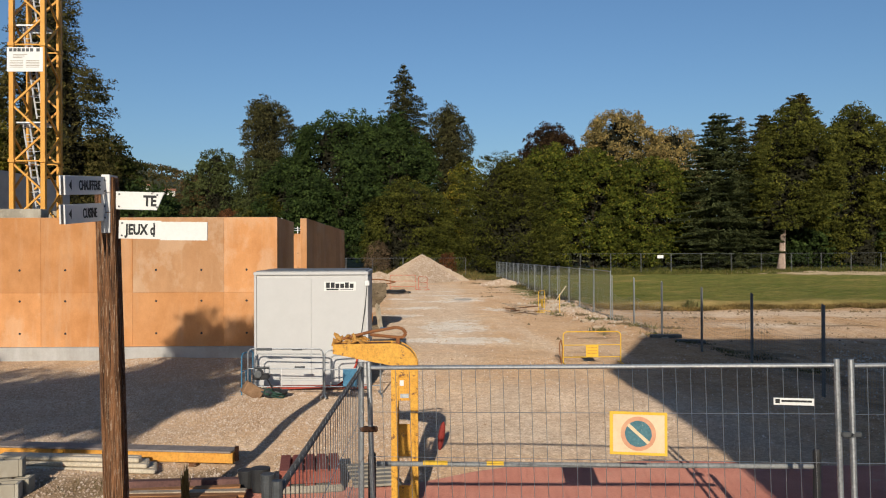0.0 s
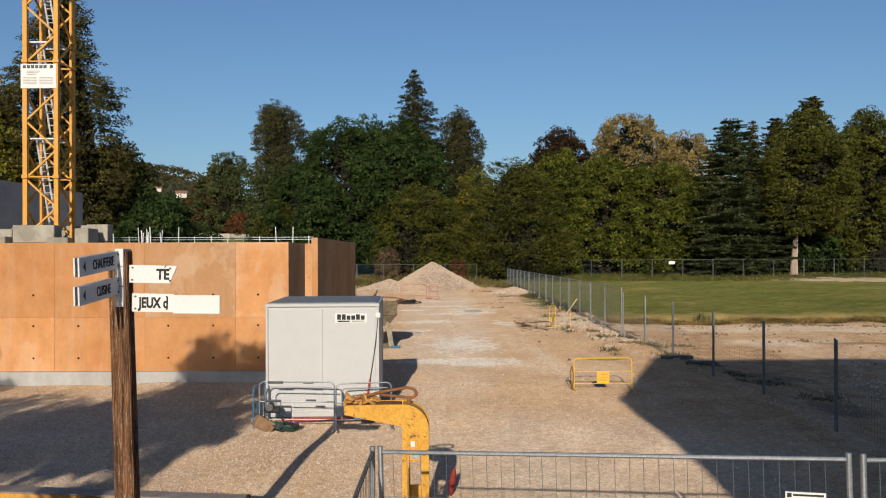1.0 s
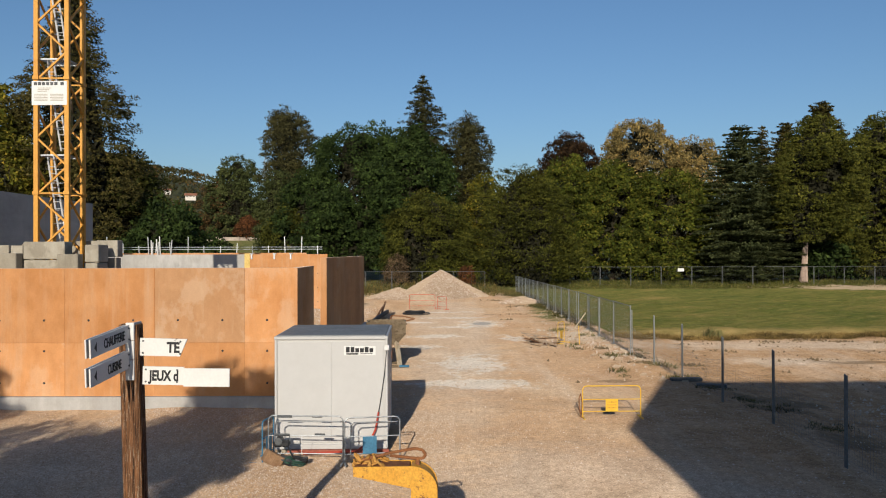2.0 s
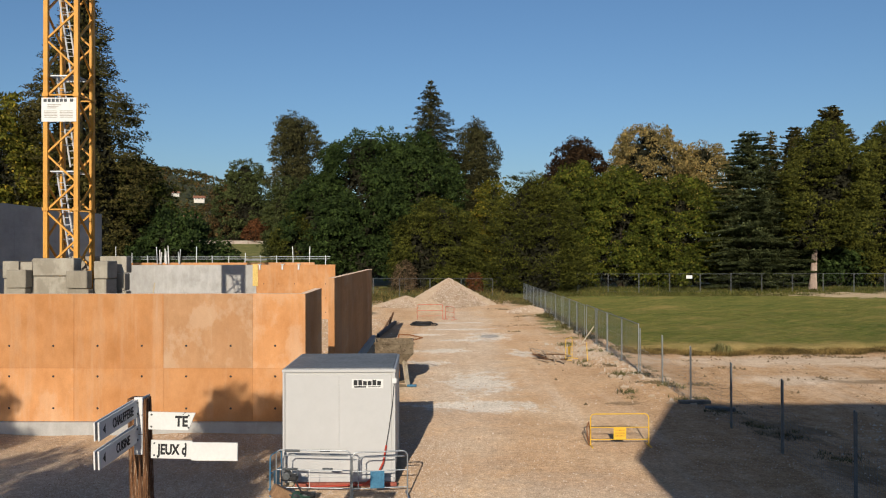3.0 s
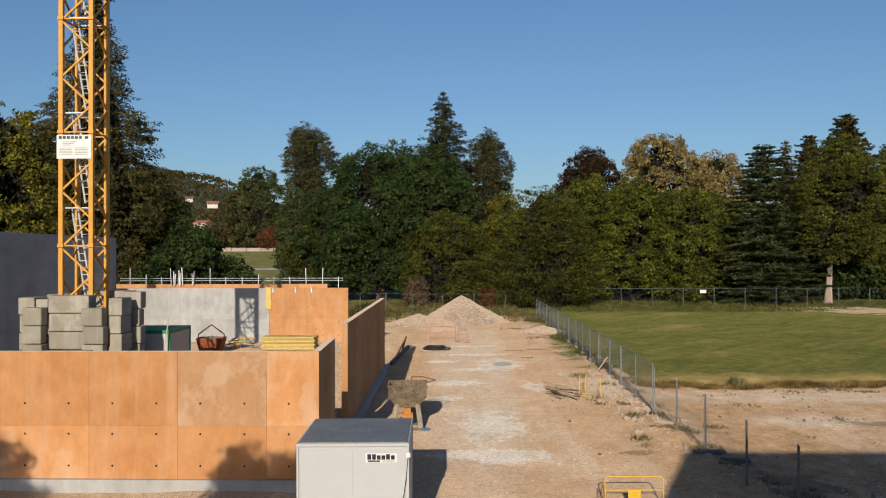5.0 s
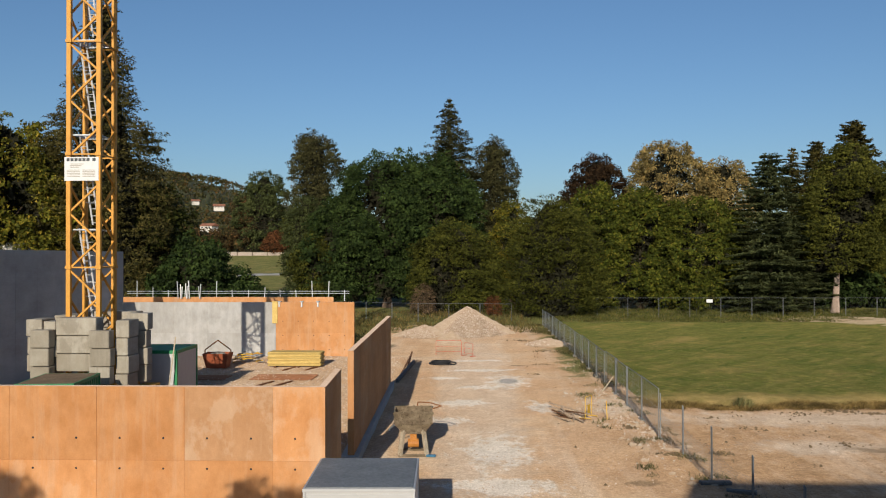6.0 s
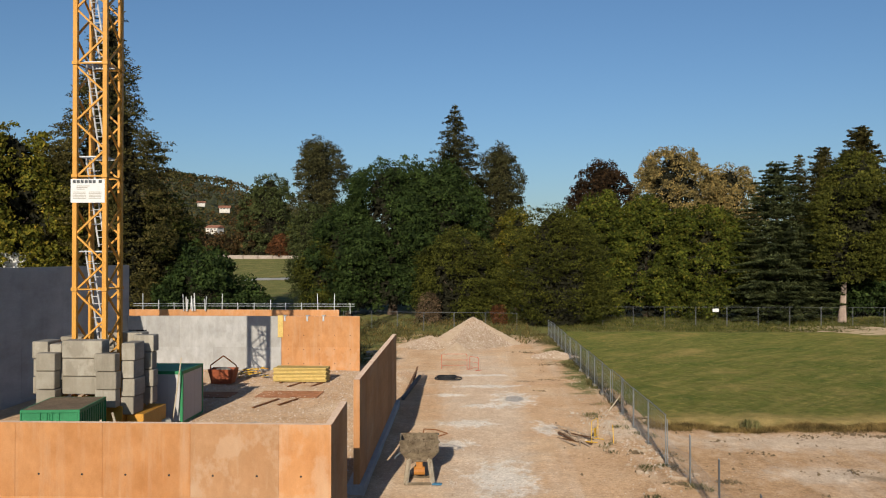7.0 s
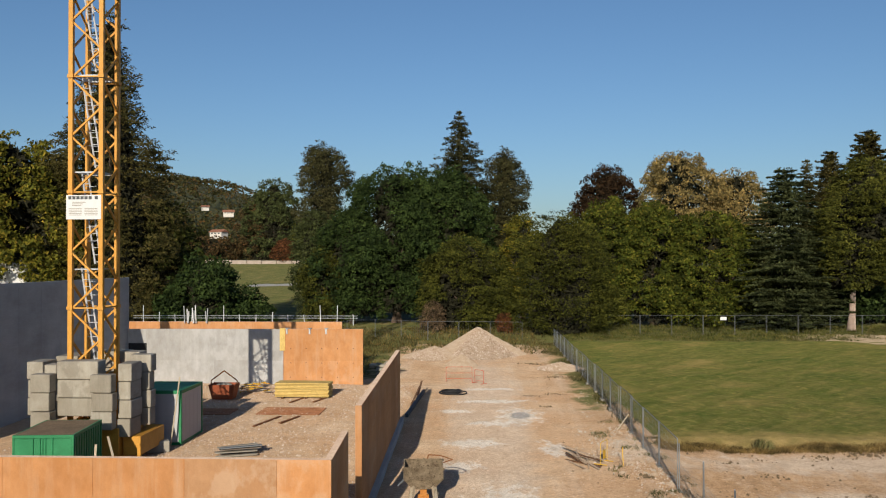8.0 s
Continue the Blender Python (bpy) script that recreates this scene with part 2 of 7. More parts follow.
BRIGHT_YELLOW = surface("bright_yellow_paint", (0.68, 0.40, 0.025), (0.74, 0.47, 0.045), 5, 30, 0.5, bumpy=0.03, grain=0.05)
RUST = surface("rusty_steel", (0.18, 0.07, 0.03), (0.30, 0.13, 0.05), 9, 60, 0.9, bumpy=0.3)
WOOD = surface("weathered_wood", (0.030, 0.014, 0.008), (0.34, 0.160, 0.070), 2.4, 6, 0.85, bumpy=0.9, dist=0.02, grain=0.5, coord="Object", stretch=(26, 26, 1.1), wear=(0.50, 0.39, 0.28), wear_at=0.565)
PALE_WOOD = surface("pale_timber", (0.50, 0.41, 0.28), (0.62, 0.53, 0.39), 6, 40, 0.85, bumpy=0.3)
TIMBER_YELLOW = surface("yellow_varnished_timber", (0.58, 0.40, 0.11), (0.68, 0.49, 0.16), 3, 20, 0.6, bumpy=0.1, vary=0.18)
ALU = surface("bright_aluminium", (0.55, 0.55, 0.55), (0.66, 0.66, 0.66), 4, 30, 0.45, 0.2, bumpy=0.03, grain=0.1)
WHITE = surface("white_sign_paint", (0.66, 0.65, 0.63), (0.72, 0.71, 0.69), 4, 40, 0.5, bumpy=0.02, grain=0.05)
BLACK = surface("black_lettering", (0.015, 0.015, 0.017), (0.025, 0.025, 0.027), 6, 50, 0.6, bumpy=0.0, grain=0.05)
RUBBER = surface("black_plastic", (0.02, 0.02, 0.022), (0.035, 0.035, 0.036), 6, 50, 0.6, bumpy=0.1)
GREEN = surface("green_paint", (0.03, 0.20, 0.075), (0.045, 0.26, 0.10), 2, 30, 0.5, bumpy=0.05, wear=(0.05, 0.13, 0.06), wear_at=0.68)
RED = surface("red_paint", (0.36, 0.04, 0.025), (0.45, 0.07, 0.04), 4, 30, 0.55, bumpy=0.05)
BLUE = surface("blue_paint", (0.05, 0.16, 0.27), (0.07, 0.20, 0.32), 4, 30, 0.55, bumpy=0.05)
ROOF_GREY = surface("grey_roof_sheet", (0.19, 0.20, 0.20), (0.25, 0.255, 0.255), 1.2, 12, 0.6, spec=0.3, bumpy=0.1, wear=(0.30, 0.29, 0.27), wear_at=0.66)
STONE = surface("limestone_gravel", (0.36, 0.26, 0.17), (0.47, 0.37, 0.27), 2.5, 30, 0.95, bumpy=0.6, dist=0.02)
BARK = surface("bark", (0.07, 0.05, 0.035), (0.14, 0.10, 0.07), 3, 14, 0.95, bumpy=0.8, dist=0.05)
# Near-black twig colour: the shade of crown gaps is put into it.
SHADE_TWIG = surface("shade_twig", (0.013, 0.013, 0.006), (0.026, 0.025, 0.011), 3, 14, 0.95, bumpy=0)
PALE_BARK = surface("pale_bark", (0.34, 0.25, 0.20), (0.46, 0.36, 0.29), 1.5, 10, 0.95, bumpy=0.8, dist=0.05)
RENDERED = surface("house_render", (0.62, 0.57, 0.50), (0.70, 0.66, 0.59), 0.5, 8, 0.9, bumpy=0.1)
TILE = surface("roof_tile", (0.28, 0.12, 0.07), (0.36, 0.17, 0.10), 1.0, 8, 0.9, bumpy=0.3)

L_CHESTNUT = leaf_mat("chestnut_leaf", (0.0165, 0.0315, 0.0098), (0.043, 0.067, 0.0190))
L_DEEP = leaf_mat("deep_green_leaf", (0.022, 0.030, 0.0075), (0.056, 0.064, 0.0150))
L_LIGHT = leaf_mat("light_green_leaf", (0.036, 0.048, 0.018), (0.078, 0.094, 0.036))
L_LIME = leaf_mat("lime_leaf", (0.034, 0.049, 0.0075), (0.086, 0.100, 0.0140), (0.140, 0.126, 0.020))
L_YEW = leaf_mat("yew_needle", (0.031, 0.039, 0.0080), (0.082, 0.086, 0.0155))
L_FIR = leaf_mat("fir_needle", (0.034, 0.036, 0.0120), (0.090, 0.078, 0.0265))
# Bluer copy of the fir needle: haze put into the rear conifers' colour.
L_HAZED_FIR = leaf_mat("hazed_fir_needle", (0.030, 0.034, 0.0155), (0.086, 0.082, 0.0360))
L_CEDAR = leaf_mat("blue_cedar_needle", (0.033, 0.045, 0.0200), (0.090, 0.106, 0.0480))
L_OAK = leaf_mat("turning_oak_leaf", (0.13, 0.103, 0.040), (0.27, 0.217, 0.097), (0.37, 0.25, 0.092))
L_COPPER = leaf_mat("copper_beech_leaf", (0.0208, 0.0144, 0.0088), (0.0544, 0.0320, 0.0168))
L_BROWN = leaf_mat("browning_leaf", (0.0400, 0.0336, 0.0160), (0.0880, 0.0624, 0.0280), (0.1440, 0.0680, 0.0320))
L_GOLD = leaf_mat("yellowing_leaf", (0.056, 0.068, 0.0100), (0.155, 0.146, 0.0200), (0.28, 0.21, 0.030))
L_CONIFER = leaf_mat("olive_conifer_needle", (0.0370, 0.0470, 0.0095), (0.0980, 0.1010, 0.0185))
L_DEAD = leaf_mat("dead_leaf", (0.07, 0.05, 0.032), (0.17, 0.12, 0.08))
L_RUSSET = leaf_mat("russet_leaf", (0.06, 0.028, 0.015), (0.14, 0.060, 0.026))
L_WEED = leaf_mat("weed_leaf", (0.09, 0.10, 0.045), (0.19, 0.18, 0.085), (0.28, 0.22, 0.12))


# ---- building blocks ----
def thing(name, loc, label, category, group="", rz=0.0):
    e = new(name)
    e.empty_display_size = 0.2
    e.location, e.rotation_euler = loc, (0, 0, radians(rz))
    return tagged(e, label, category, group)


def link_mesh(name, bm, material, parent=None, label="", smooth=False):
    me = bpy.data.meshes.new(name)
    bm.to_mesh(me)
    bm.free()
    if smooth:
        me.polygons.foreach_set("use_smooth", [True] * len(me.polygons))
    me.materials.append(material)
    ob = new(name, me)
    ob.parent = parent
    return tagged(ob, label)


part = link_mesh


def share(name, ob, parent, loc, rot=(0, 0, 0), scale=(1, 1, 1)):
    """Another object on the mesh of ob."""
    o = new(name, ob.data)
    o.parent, o.location, o.rotation_euler, o.scale = parent, loc, rot, scale
    return o


def box(bm, lo, hi, bevel=0.0, m=None):
    lo, hi = Vector(lo), Vector(hi)
    c, s = (lo + hi) / 2, hi - lo
    vs = bmesh.ops.create_cube(bm, size=1, matrix=(m or Matrix()) @ Matrix.Translation(c) @ Matrix.Diagonal((*s, 1)))["verts"]
    if bevel:
        es = {e for v in vs for e in v.link_edges}
        bmesh.ops.bevel(bm, geom=list(es), offset=bevel, segments=1, affect="EDGES", profile=0.5)
    return bm


def tube(bm, p, q, r, n=8, r2=None):
    p, q = Vector(p), Vector(q)
    d = q - p
    m = Matrix.Translation((p + q) / 2) @ d.to_track_quat("Z", "Y").to_matrix().to_4x4()
    bmesh.ops.create_cone(bm, cap_ends=True, segments=n, radius1=r, radius2=r if r2 is None else r2, depth=d.length, matrix=m)
    return bm


def pipe(bm, pts, r, n=6):
    for a, b in zip(pts[:-1], pts[1:]):
        tube(bm, a, b, r, n)
    return bm


def hoop(bm, pts, r, n=6):
    """One closed ring of hose through the points."""
    pts = [Vector(p) for p in pts]
    rings = []
    for i, p in enumerate(pts):
        d = (pts[(i + 1) % len(pts)] - pts[i - 1]).normalized()
        u = d.cross(Vector((0, 0, 1))).normalized()
        w = u.cross(d)
        rings.append([bm.verts.new(p + r * (math.cos(6.2832 * k / n) * u + math.sin(6.2832 * k / n) * w)) for k in range(n)])
    for i, a in enumerate(rings):
        b = rings[(i + 1) % len(rings)]
        for k in range(n):
            bm.faces.new((a[k], a[(k + 1) % n], b[(k + 1) % n], b[k]))
    return bm


def bar(bm, p, q, w, h):
    """A square bar from p to q."""
    p, q = Vector(p), Vector(q)
    d = q - p
    m = Matrix.Translation((p + q) / 2) @ d.to_track_quat("Z", "Y").to_matrix().to_4x4() @ Matrix.Diagonal((w, h, d.length, 1))
    bmesh.ops.create_cube(bm, size=1, matrix=m)
    return bm


def B():
    return bmesh.new()


def fast_mesh(name, verts, faces_n, material, parent=None, label="", smooth=False):
    """A mesh of separate triangles: verts is (n*3, 3)."""
    me = bpy.data.meshes.new(name)
    n = len(verts) // 3
    me.vertices.add(n * 3)
    me.vertices.foreach_set("co", np.asarray(verts, np.float32).ravel())
    me.loops.add(n * 3)
    me.loops.foreach_set("vertex_index", np.arange(n * 3, dtype=np.int32))
    me.polygons.add(n)
    me.polygons.foreach_set("loop_start", np.arange(0, n * 3, 3, dtype=np.int32))
    me.update(calc_edges=True)
    me.materials.append(material)
    ob = new(name, me)
    ob.parent = parent
    return tagged(ob, label)


def unit(v):
    return v / np.maximum(np.linalg.norm(v, axis=-1, keepdims=True), 1e-9)


def leaves(centers, along, normal, length, width):
    """Small pointed leaves: long axis along, face normal as given."""
    a = unit(along)
    s = unit(np.cross(normal, a))
    L, W = np.asarray(length)[:, None] / 2, np.asarray(width)[:, None] / 2
    return np.stack([centers - a * L * 0.6 + s * W, centers + a * L, centers - a * L * 0.6 - s * W], 1).reshape(-1, 3)


def text(name, words, size, m, material, parent, label="", squeeze=1.0, bold=0.04):
    cu = bpy.data.curves.new(name, "FONT")
    cu.body, cu.size, cu.extrude, cu.offset = words, size, 0.0015, size * bold
    cu.align_x, cu.align_y = "CENTER", "CENTER"
    tmp = bpy.data.objects.new(name, cu)
    scene.collection.objects.link(tmp)
    me = bpy.data.meshes.new_from_object(tmp)
    bpy.data.objects.remove(tmp)
    me.transform(Matrix.Diagonal((squeeze, 1, 1, 1)))
    me.materials.clear()
    me.materials.append(material)
    ob = new(name, me)
    ob.parent, ob.matrix_local = parent, m
    return tagged(ob, label)


UP = pose(0, 0, 0, 90, 0, 0)


# ---- ground ----
def smooth(a, b, v):
    t = np.clip((v - a) / (b - a), 0, 1)
    return t * t * (3 - 2 * t)


def height(x, y):
    """The ground's height."""
    z = 0.025 * np.sin(x * 0.9 + 1.3 * np.sin(y * 0.31)) + 0.02 * np.sin(y * 1.1 + x * 0.7) + 0.015 * np.sin(2.3 * x - 1.7 * y)
    inside = smooth(-4.6, -5.0, x) * smooth(-25.8, -25.4, x) * smooth(22.9, 23.3, y) * smooth(61, 60, y)
    z = z * (1 - 0.5 * inside) + 0.28 * inside
    z = z + 0.16 * np.exp(-((x - 6.6) / 1.1) ** 2) * smooth(26, 31, y) * smooth(52, 44, y)
    z = z - 0.12 * smooth(7.6, 9.0, x) * smooth(44, 40, y) * smooth(10, 16, y)
    z = z + 0.35 * smooth(92, 108, y) + 7.6 * smooth(118, 250, y) * smooth(60, -40, x)
    crest = 28 + 78 * smooth(-130, -380, x)
    z = z + (crest + 6 * np.sin(x * 0.021) + 4 * np.sin(x * 0.05 + 2)) * smooth(250, 930, y) ** 1.1 * smooth(500, 100, x)
    return z


def axis(*spans):
    out = [spans[0][0]]
    for a, b, step in spans:
        out += list(np.linspace(a, b, max(2, int(round((b - a) / step)) + 1))[1:])
    return np.array(out)


def sheet(name, xs, ys, zf, material):
    X, Y = np.meshgrid(xs, ys)
    co = np.stack([X, Y, zf(X, Y)], -1).reshape(-1, 3)
    w, h = len(xs), len(ys)
    i = np.arange(w * h).reshape(h, w)
    f = np.stack([i[:-1, :-1], i[:-1, 1:], i[1:, 1:], i[1:, :-1]], -1).reshape(-1, 4)
    me = bpy.data.meshes.new(name)
    me.from_pydata(co.tolist(), [], f.tolist())
    me.polygons.foreach_set("use_smooth", [True] * len(me.polygons))
    me.materials.append(material)
    return new(name, me)


def ground_material():
    """Sandy gravel on the site, rough grass behind it and along the fence, woods on the far hill."""
    m = GRAVEL
    n, l = m.node_tree.nodes, m.node_tree.links
    b = n["Principled BSDF"]
    site = b.inputs["Base Color"].links[0].from_socket
    sep = n.new("ShaderNodeSeparateXYZ")
    l.new(n.new("ShaderNodeNewGeometry").outputs["Position"], sep.inputs[0])
    x, y = sep.outputs[0], sep.outputs[1]
    nz = noise_tex(n, l, 0.35, 6, 0.7, "World")

    def op(kind, a, c, d=None):
        q = n.new("ShaderNodeMath")
        q.operation = kind
        for s, v in zip(q.inputs, (a, c, d)):
            if v is None:
                continue
            if isinstance(v, (int, float)):
                s.default_value = v
            else:
                l.new(v, s)
        return q.outputs[0]

    wob = op("MULTIPLY_ADD", nz, 7.0, -3.5)
    far = op("ADD", op("MULTIPLY_ADD", y, 0.22, -18.9), wob)
    verge = op("ADD", op("MINIMUM", op("MULTIPLY_ADD", x, 0.9, -5.2), op("MULTIPLY_ADD", y, 0.25, -13.0)), wob)
    rear = op("ADD", op("MINIMUM", op("MULTIPLY_ADD", x, -0.8, -6.0), op("MULTIPLY_ADD", y, 0.8, -51.5)), wob)
    mask = n.new("ShaderNodeClamp")
    l.new(op("MAXIMUM", op("MAXIMUM", far, verge), rear), mask.inputs[0])
    grass = ramp(n, l, noise_tex(n, l, 0.4, 6, 0.7, "World"), [(0.3, (0.062, 0.076, 0.020)), (0.5, (0.105, 0.104, 0.032)), (0.7, (0.18, 0.14, 0.058))])
    grass = mix(n, l, 1.0, grass, ramp(n, l, noise_tex(n, l, 9, 4, 0.8, "World"), [(0.3, (0.6, 0.6, 0.6)), (0.7, (1.3, 1.3, 1.3))]), "MULTIPLY")
    woods = ramp(n, l, noise_tex(n, l, 0.03, 6, 0.75, "World"), [(0.35, (0.032, 0.042, 0.022)), (0.55, (0.06, 0.06, 0.03)), (0.7, (0.12, 0.075, 0.04))])
    hill = n.new("ShaderNodeClamp")
    l.new(op("MULTIPLY_ADD", y, 0.02, -5.6), hill.inputs[0])
    col = mix(n, l, mask.outputs[0], site, grass)
    col = mix(n, l, hill.outputs[0], col, woods)
    l.new(col, b.inputs["Base Color"])
    return m


xs = axis((-3000, -200, 120), (-200, -40, 6), (-40, 30, 0.5), (30, 80, 2), (80, 300, 12), (300, 3000, 200))
ys = axis((-1500, -60, 120), (-60, -5, 3), (-5, 64, 0.5), (64, 120, 1.0), (120, 300, 6), (300, 1000, 20), (1000, 4500, 250))
ground = tagged(sheet("ground", xs, ys, height, ground_material()), "sandy gravel ground of a building site, dusty wheel tracks", "ground", kind="structure")


def field_z(X, Y):
    edge = np.minimum(np.minimum((X - 8.4) * 1.0, (Y - 42.4 - 0.5 * np.sin(X * 0.35) - 0.25 * np.sin(X * 1.3)) * 0.9), (94.6 + 0.5 * np.sin(X * 0.4) - Y) * 0.5)
    return height(X, Y) + 0.30 * smooth(-0.4, 0.9, edge) - 0.08 + 0.02 * np.sin(X * 1.9 + Y)


field = tagged(sheet("grass_field", axis((7.6, 40, 0.45), (40, 110, 3)), axis((41.2, 46, 0.25), (46, 100, 1.2)), field_z, GRASS),
               "mown green grass field with dry yellow streaks", "grass", kind="structure")


def paving_z(X, Y):
    edge = np.minimum(np.minimum(X + 2.4 + 0.2 * np.sin(Y * 2), 14 - X), np.minimum(10.45 + 0.75 * smooth(-0.3, 1.6, X) - Y + 0.03 * np.sin(X * 2.1) + 0.03 * np.sin(X * 5), Y + 3))
    return height(X, Y) + 0.06 * smooth(-0.05, 0.05, edge) - 0.03


tagged(sheet("pavement", axis((-2.6, 14.4, 0.12)), axis((-3.4, 9.6, 0.4), (9.6, 12.0, 0.07)), paving_z, RED_PAVING), "worn red asphalt paving with sandy edge", "pavement", kind="structure")


# ---- walls of the new building ----
def cast_wall(name, p, q, z0, z1, thick, joints, holes_z, material, label, split=1.77, hole_step=1.2, hole_from=0.6, odd=None):
    """A cast wall from p to q, built from panels with recessed joints; the visible face is to the right of p->q seen from above."""
    p, q = Vector((*p, 0)), Vector((*q, 0))
    d = (q - p).normalized()
    length = (q - p).length
    w = tagged(new(name), label, "wall", kind="structure")
    w.matrix_world = Matrix.Translation(p) @ Matrix.Rotation(math.atan2(d.y, d.x), 4, "Z")
    bm = B()
    box(bm, (0.003, 0.012, z0), (length - 0.003, thick - 0.012, z1 - 0.004))
    part("core", bm, material, w)
    bm = B()
    box(bm, (0.004, 0.004, z1 - 0.006), (length - 0.004, thick - 0.004, z1 + 0.004))
    part("wall_head", bm, DUSTY_HEAD if material is ORANGE else material, w, "dusty pale wall head" if material is ORANGE else "")
    edges = [0.0] + [j for j in joints if 0.05 < j < length - 0.05] + [length]
    zs = [z0, split, z1] if split and z0 < split < z1 else [z0, z1]
    for a, b in zip(edges[:-1], edges[1:]):
        for u, v in zip(zs[:-1], zs[1:]):
            for y0, y1 in ((0.0, 0.014), (thick - 0.014, thick)):
                bm = B()
                box(bm, (a + 0.005, y0, u + (0.004 if u > z0 else 0)), (b - 0.005, y1, v - (0.004 if v < z1 else 0)), 0.003)
                part("panel", bm, odd[1] if odd and a < odd[0] < b and v == zs[-1] else material, w)
    bm = B()
    tube(bm, (0, -0.002, 0), (0, 0.02, 0), 0.032, 8)
    first = None
    s = hole_from
    spots = []
    while s < length:
        spots.append(s)
        s += hole_step
    for s in spots:
        for z in holes_z:
            if first is None:
                first = part("tie_hole", bm, BLACK, w, "dark formwork tie hole")
                first.location = (s, -0.001, z)
            else:
                share("tie_hole", first, w, (s, -0.001, z))
    if first is None:
        bm.free()
    return w


# front wall, its return and the footing
FRONT_Y, FRONT_X = 22.8, -3.98
xl = -25.3
cast_wall("wall_front", (xl, FRONT_Y), (FRONT_X, FRONT_Y), 0.34, 3.77, 0.2, [xl * -1 - 5.40 - 2.42 * k for k in range(8, -1, -1)], (0.69, 1.55, 2.374), ORANGE,
          "cast ochre concrete wall with panel joints and tie holes", hole_from=25.3 - 19.2, hole_step=1.2, odd=(25.3 - 6.6, ORANGE_PALE))
cast_wall("wall_return", (FRONT_X, FRONT_Y + 0.203), (FRONT_X - 0.16, 26.6), 0.34, 3.765, 0.2, [2.4], (), ORANGE, "short ochre concrete return wall in shade", split=0)
cast_wall("wall_wing", (-4.18, 29.7), (-4.60, 47.35), 0.34, 4.0, 0.22, [2.4 * k for k in range(1, 8)], (), ORANGE, "long ochre concrete wing wall beside the track", split=0)
cast_wall("wall_back", (-14.0, 60.0), (-8.42, 60.0), 0.2, 4.1, 0.2, [2.75], (0.75, 1.75, 2.75), ORANGE, "ochre concrete back wall with formwork clamps", split=1.9, hole_from=0.5, hole_step=1.1)
cast_wall("wall_back_grey", (xl + 1.6, 60.0), (-14.003, 60.0), 0.2, 4.09, 0.2, [2.4 * k for k in range(1, 5)], (), GREY, "pale grey concrete back wall", split=1.9, hole_from=0.4)
cast_wall("wall_rear", (-27.4, 65.5), (-10.8, 65.5), 0.2, 4.2, 0.2, [2.4 * k for k in range(1, 8)], (), ORANGE, "ochre concrete wall of the rear rooms", split=0)
cast_wall("wall_left", (xl, 60.2), (xl, 23.0), 0.2, 7.7, 0.25, [2.4 * k for k in range(1, 16)], (1.2, 4.2), GREY, "tall grey concrete wall in shade", split=3.0)
bm = B()
box(bm, (xl + 0.003, 60.003, 3.1), (xl + 1.597, 60.197, 4.085))
box(bm, (xl + 0.003, 60.003, 0.2), (xl + 1.597, 60.197, 2.05))
# Unseen slab and walls behind the opening, added to keep sun out of it.
box(bm, (xl + 0.003, 60.2, 3.45), (xl + 3.2, 63.0, 3.65))
box(bm, (xl + 0.003, 63.003, 0.2), (xl + 3.2, 63.2, 3.65))
box(bm, (xl + 3.0, 60.2, 0.2), (xl + 3.2, 63.0, 3.447))
# Black sheet in the opening paints the dark room behind it.
shade_sheet = B()
box(shade_sheet, (xl + 0.004, 60.12, 2.051), (xl + 1.596, 60.14, 3.099))
tagged(part("window_1", shade_sheet, RUBBER), "unglazed wall opening, a black sheet standing in for its dark inside", "window", kind="structure")
tagged(part("wall_lintel", bm, GREY), "grey concrete lintel and sill, with an unseen shell added to darken the opening", "wall", kind="structure")
for nm, lo, hi in (("footing_front", (xl, 22.68, -0.3), (FRONT_X + 0.06, 23.1, 0.337)), ("footing_return", (FRONT_X - 0.6, 23.103, -0.3), (FRONT_X + 0.07, 26.7, 0.337)),):
    bm = B()
    box(bm, lo, hi, 0.01)
    tagged(part(nm, bm, GREY), "pale grey concrete footing under the wall", "footing", kind="structure")
bm = B()
box(bm, (-0.35, -0.1, -0.3), (0.28, 17.75, 0.337), 0.01)
o = part("footing_wing", bm, GREY)
o.matrix_world = pose(-4.28, 29.7, 0, 0, 0, math.degrees(math.atan2(0.42, 17.65)))
tagged(o, "pale grey concrete footing under the wing wall", "footing", kind="structure")


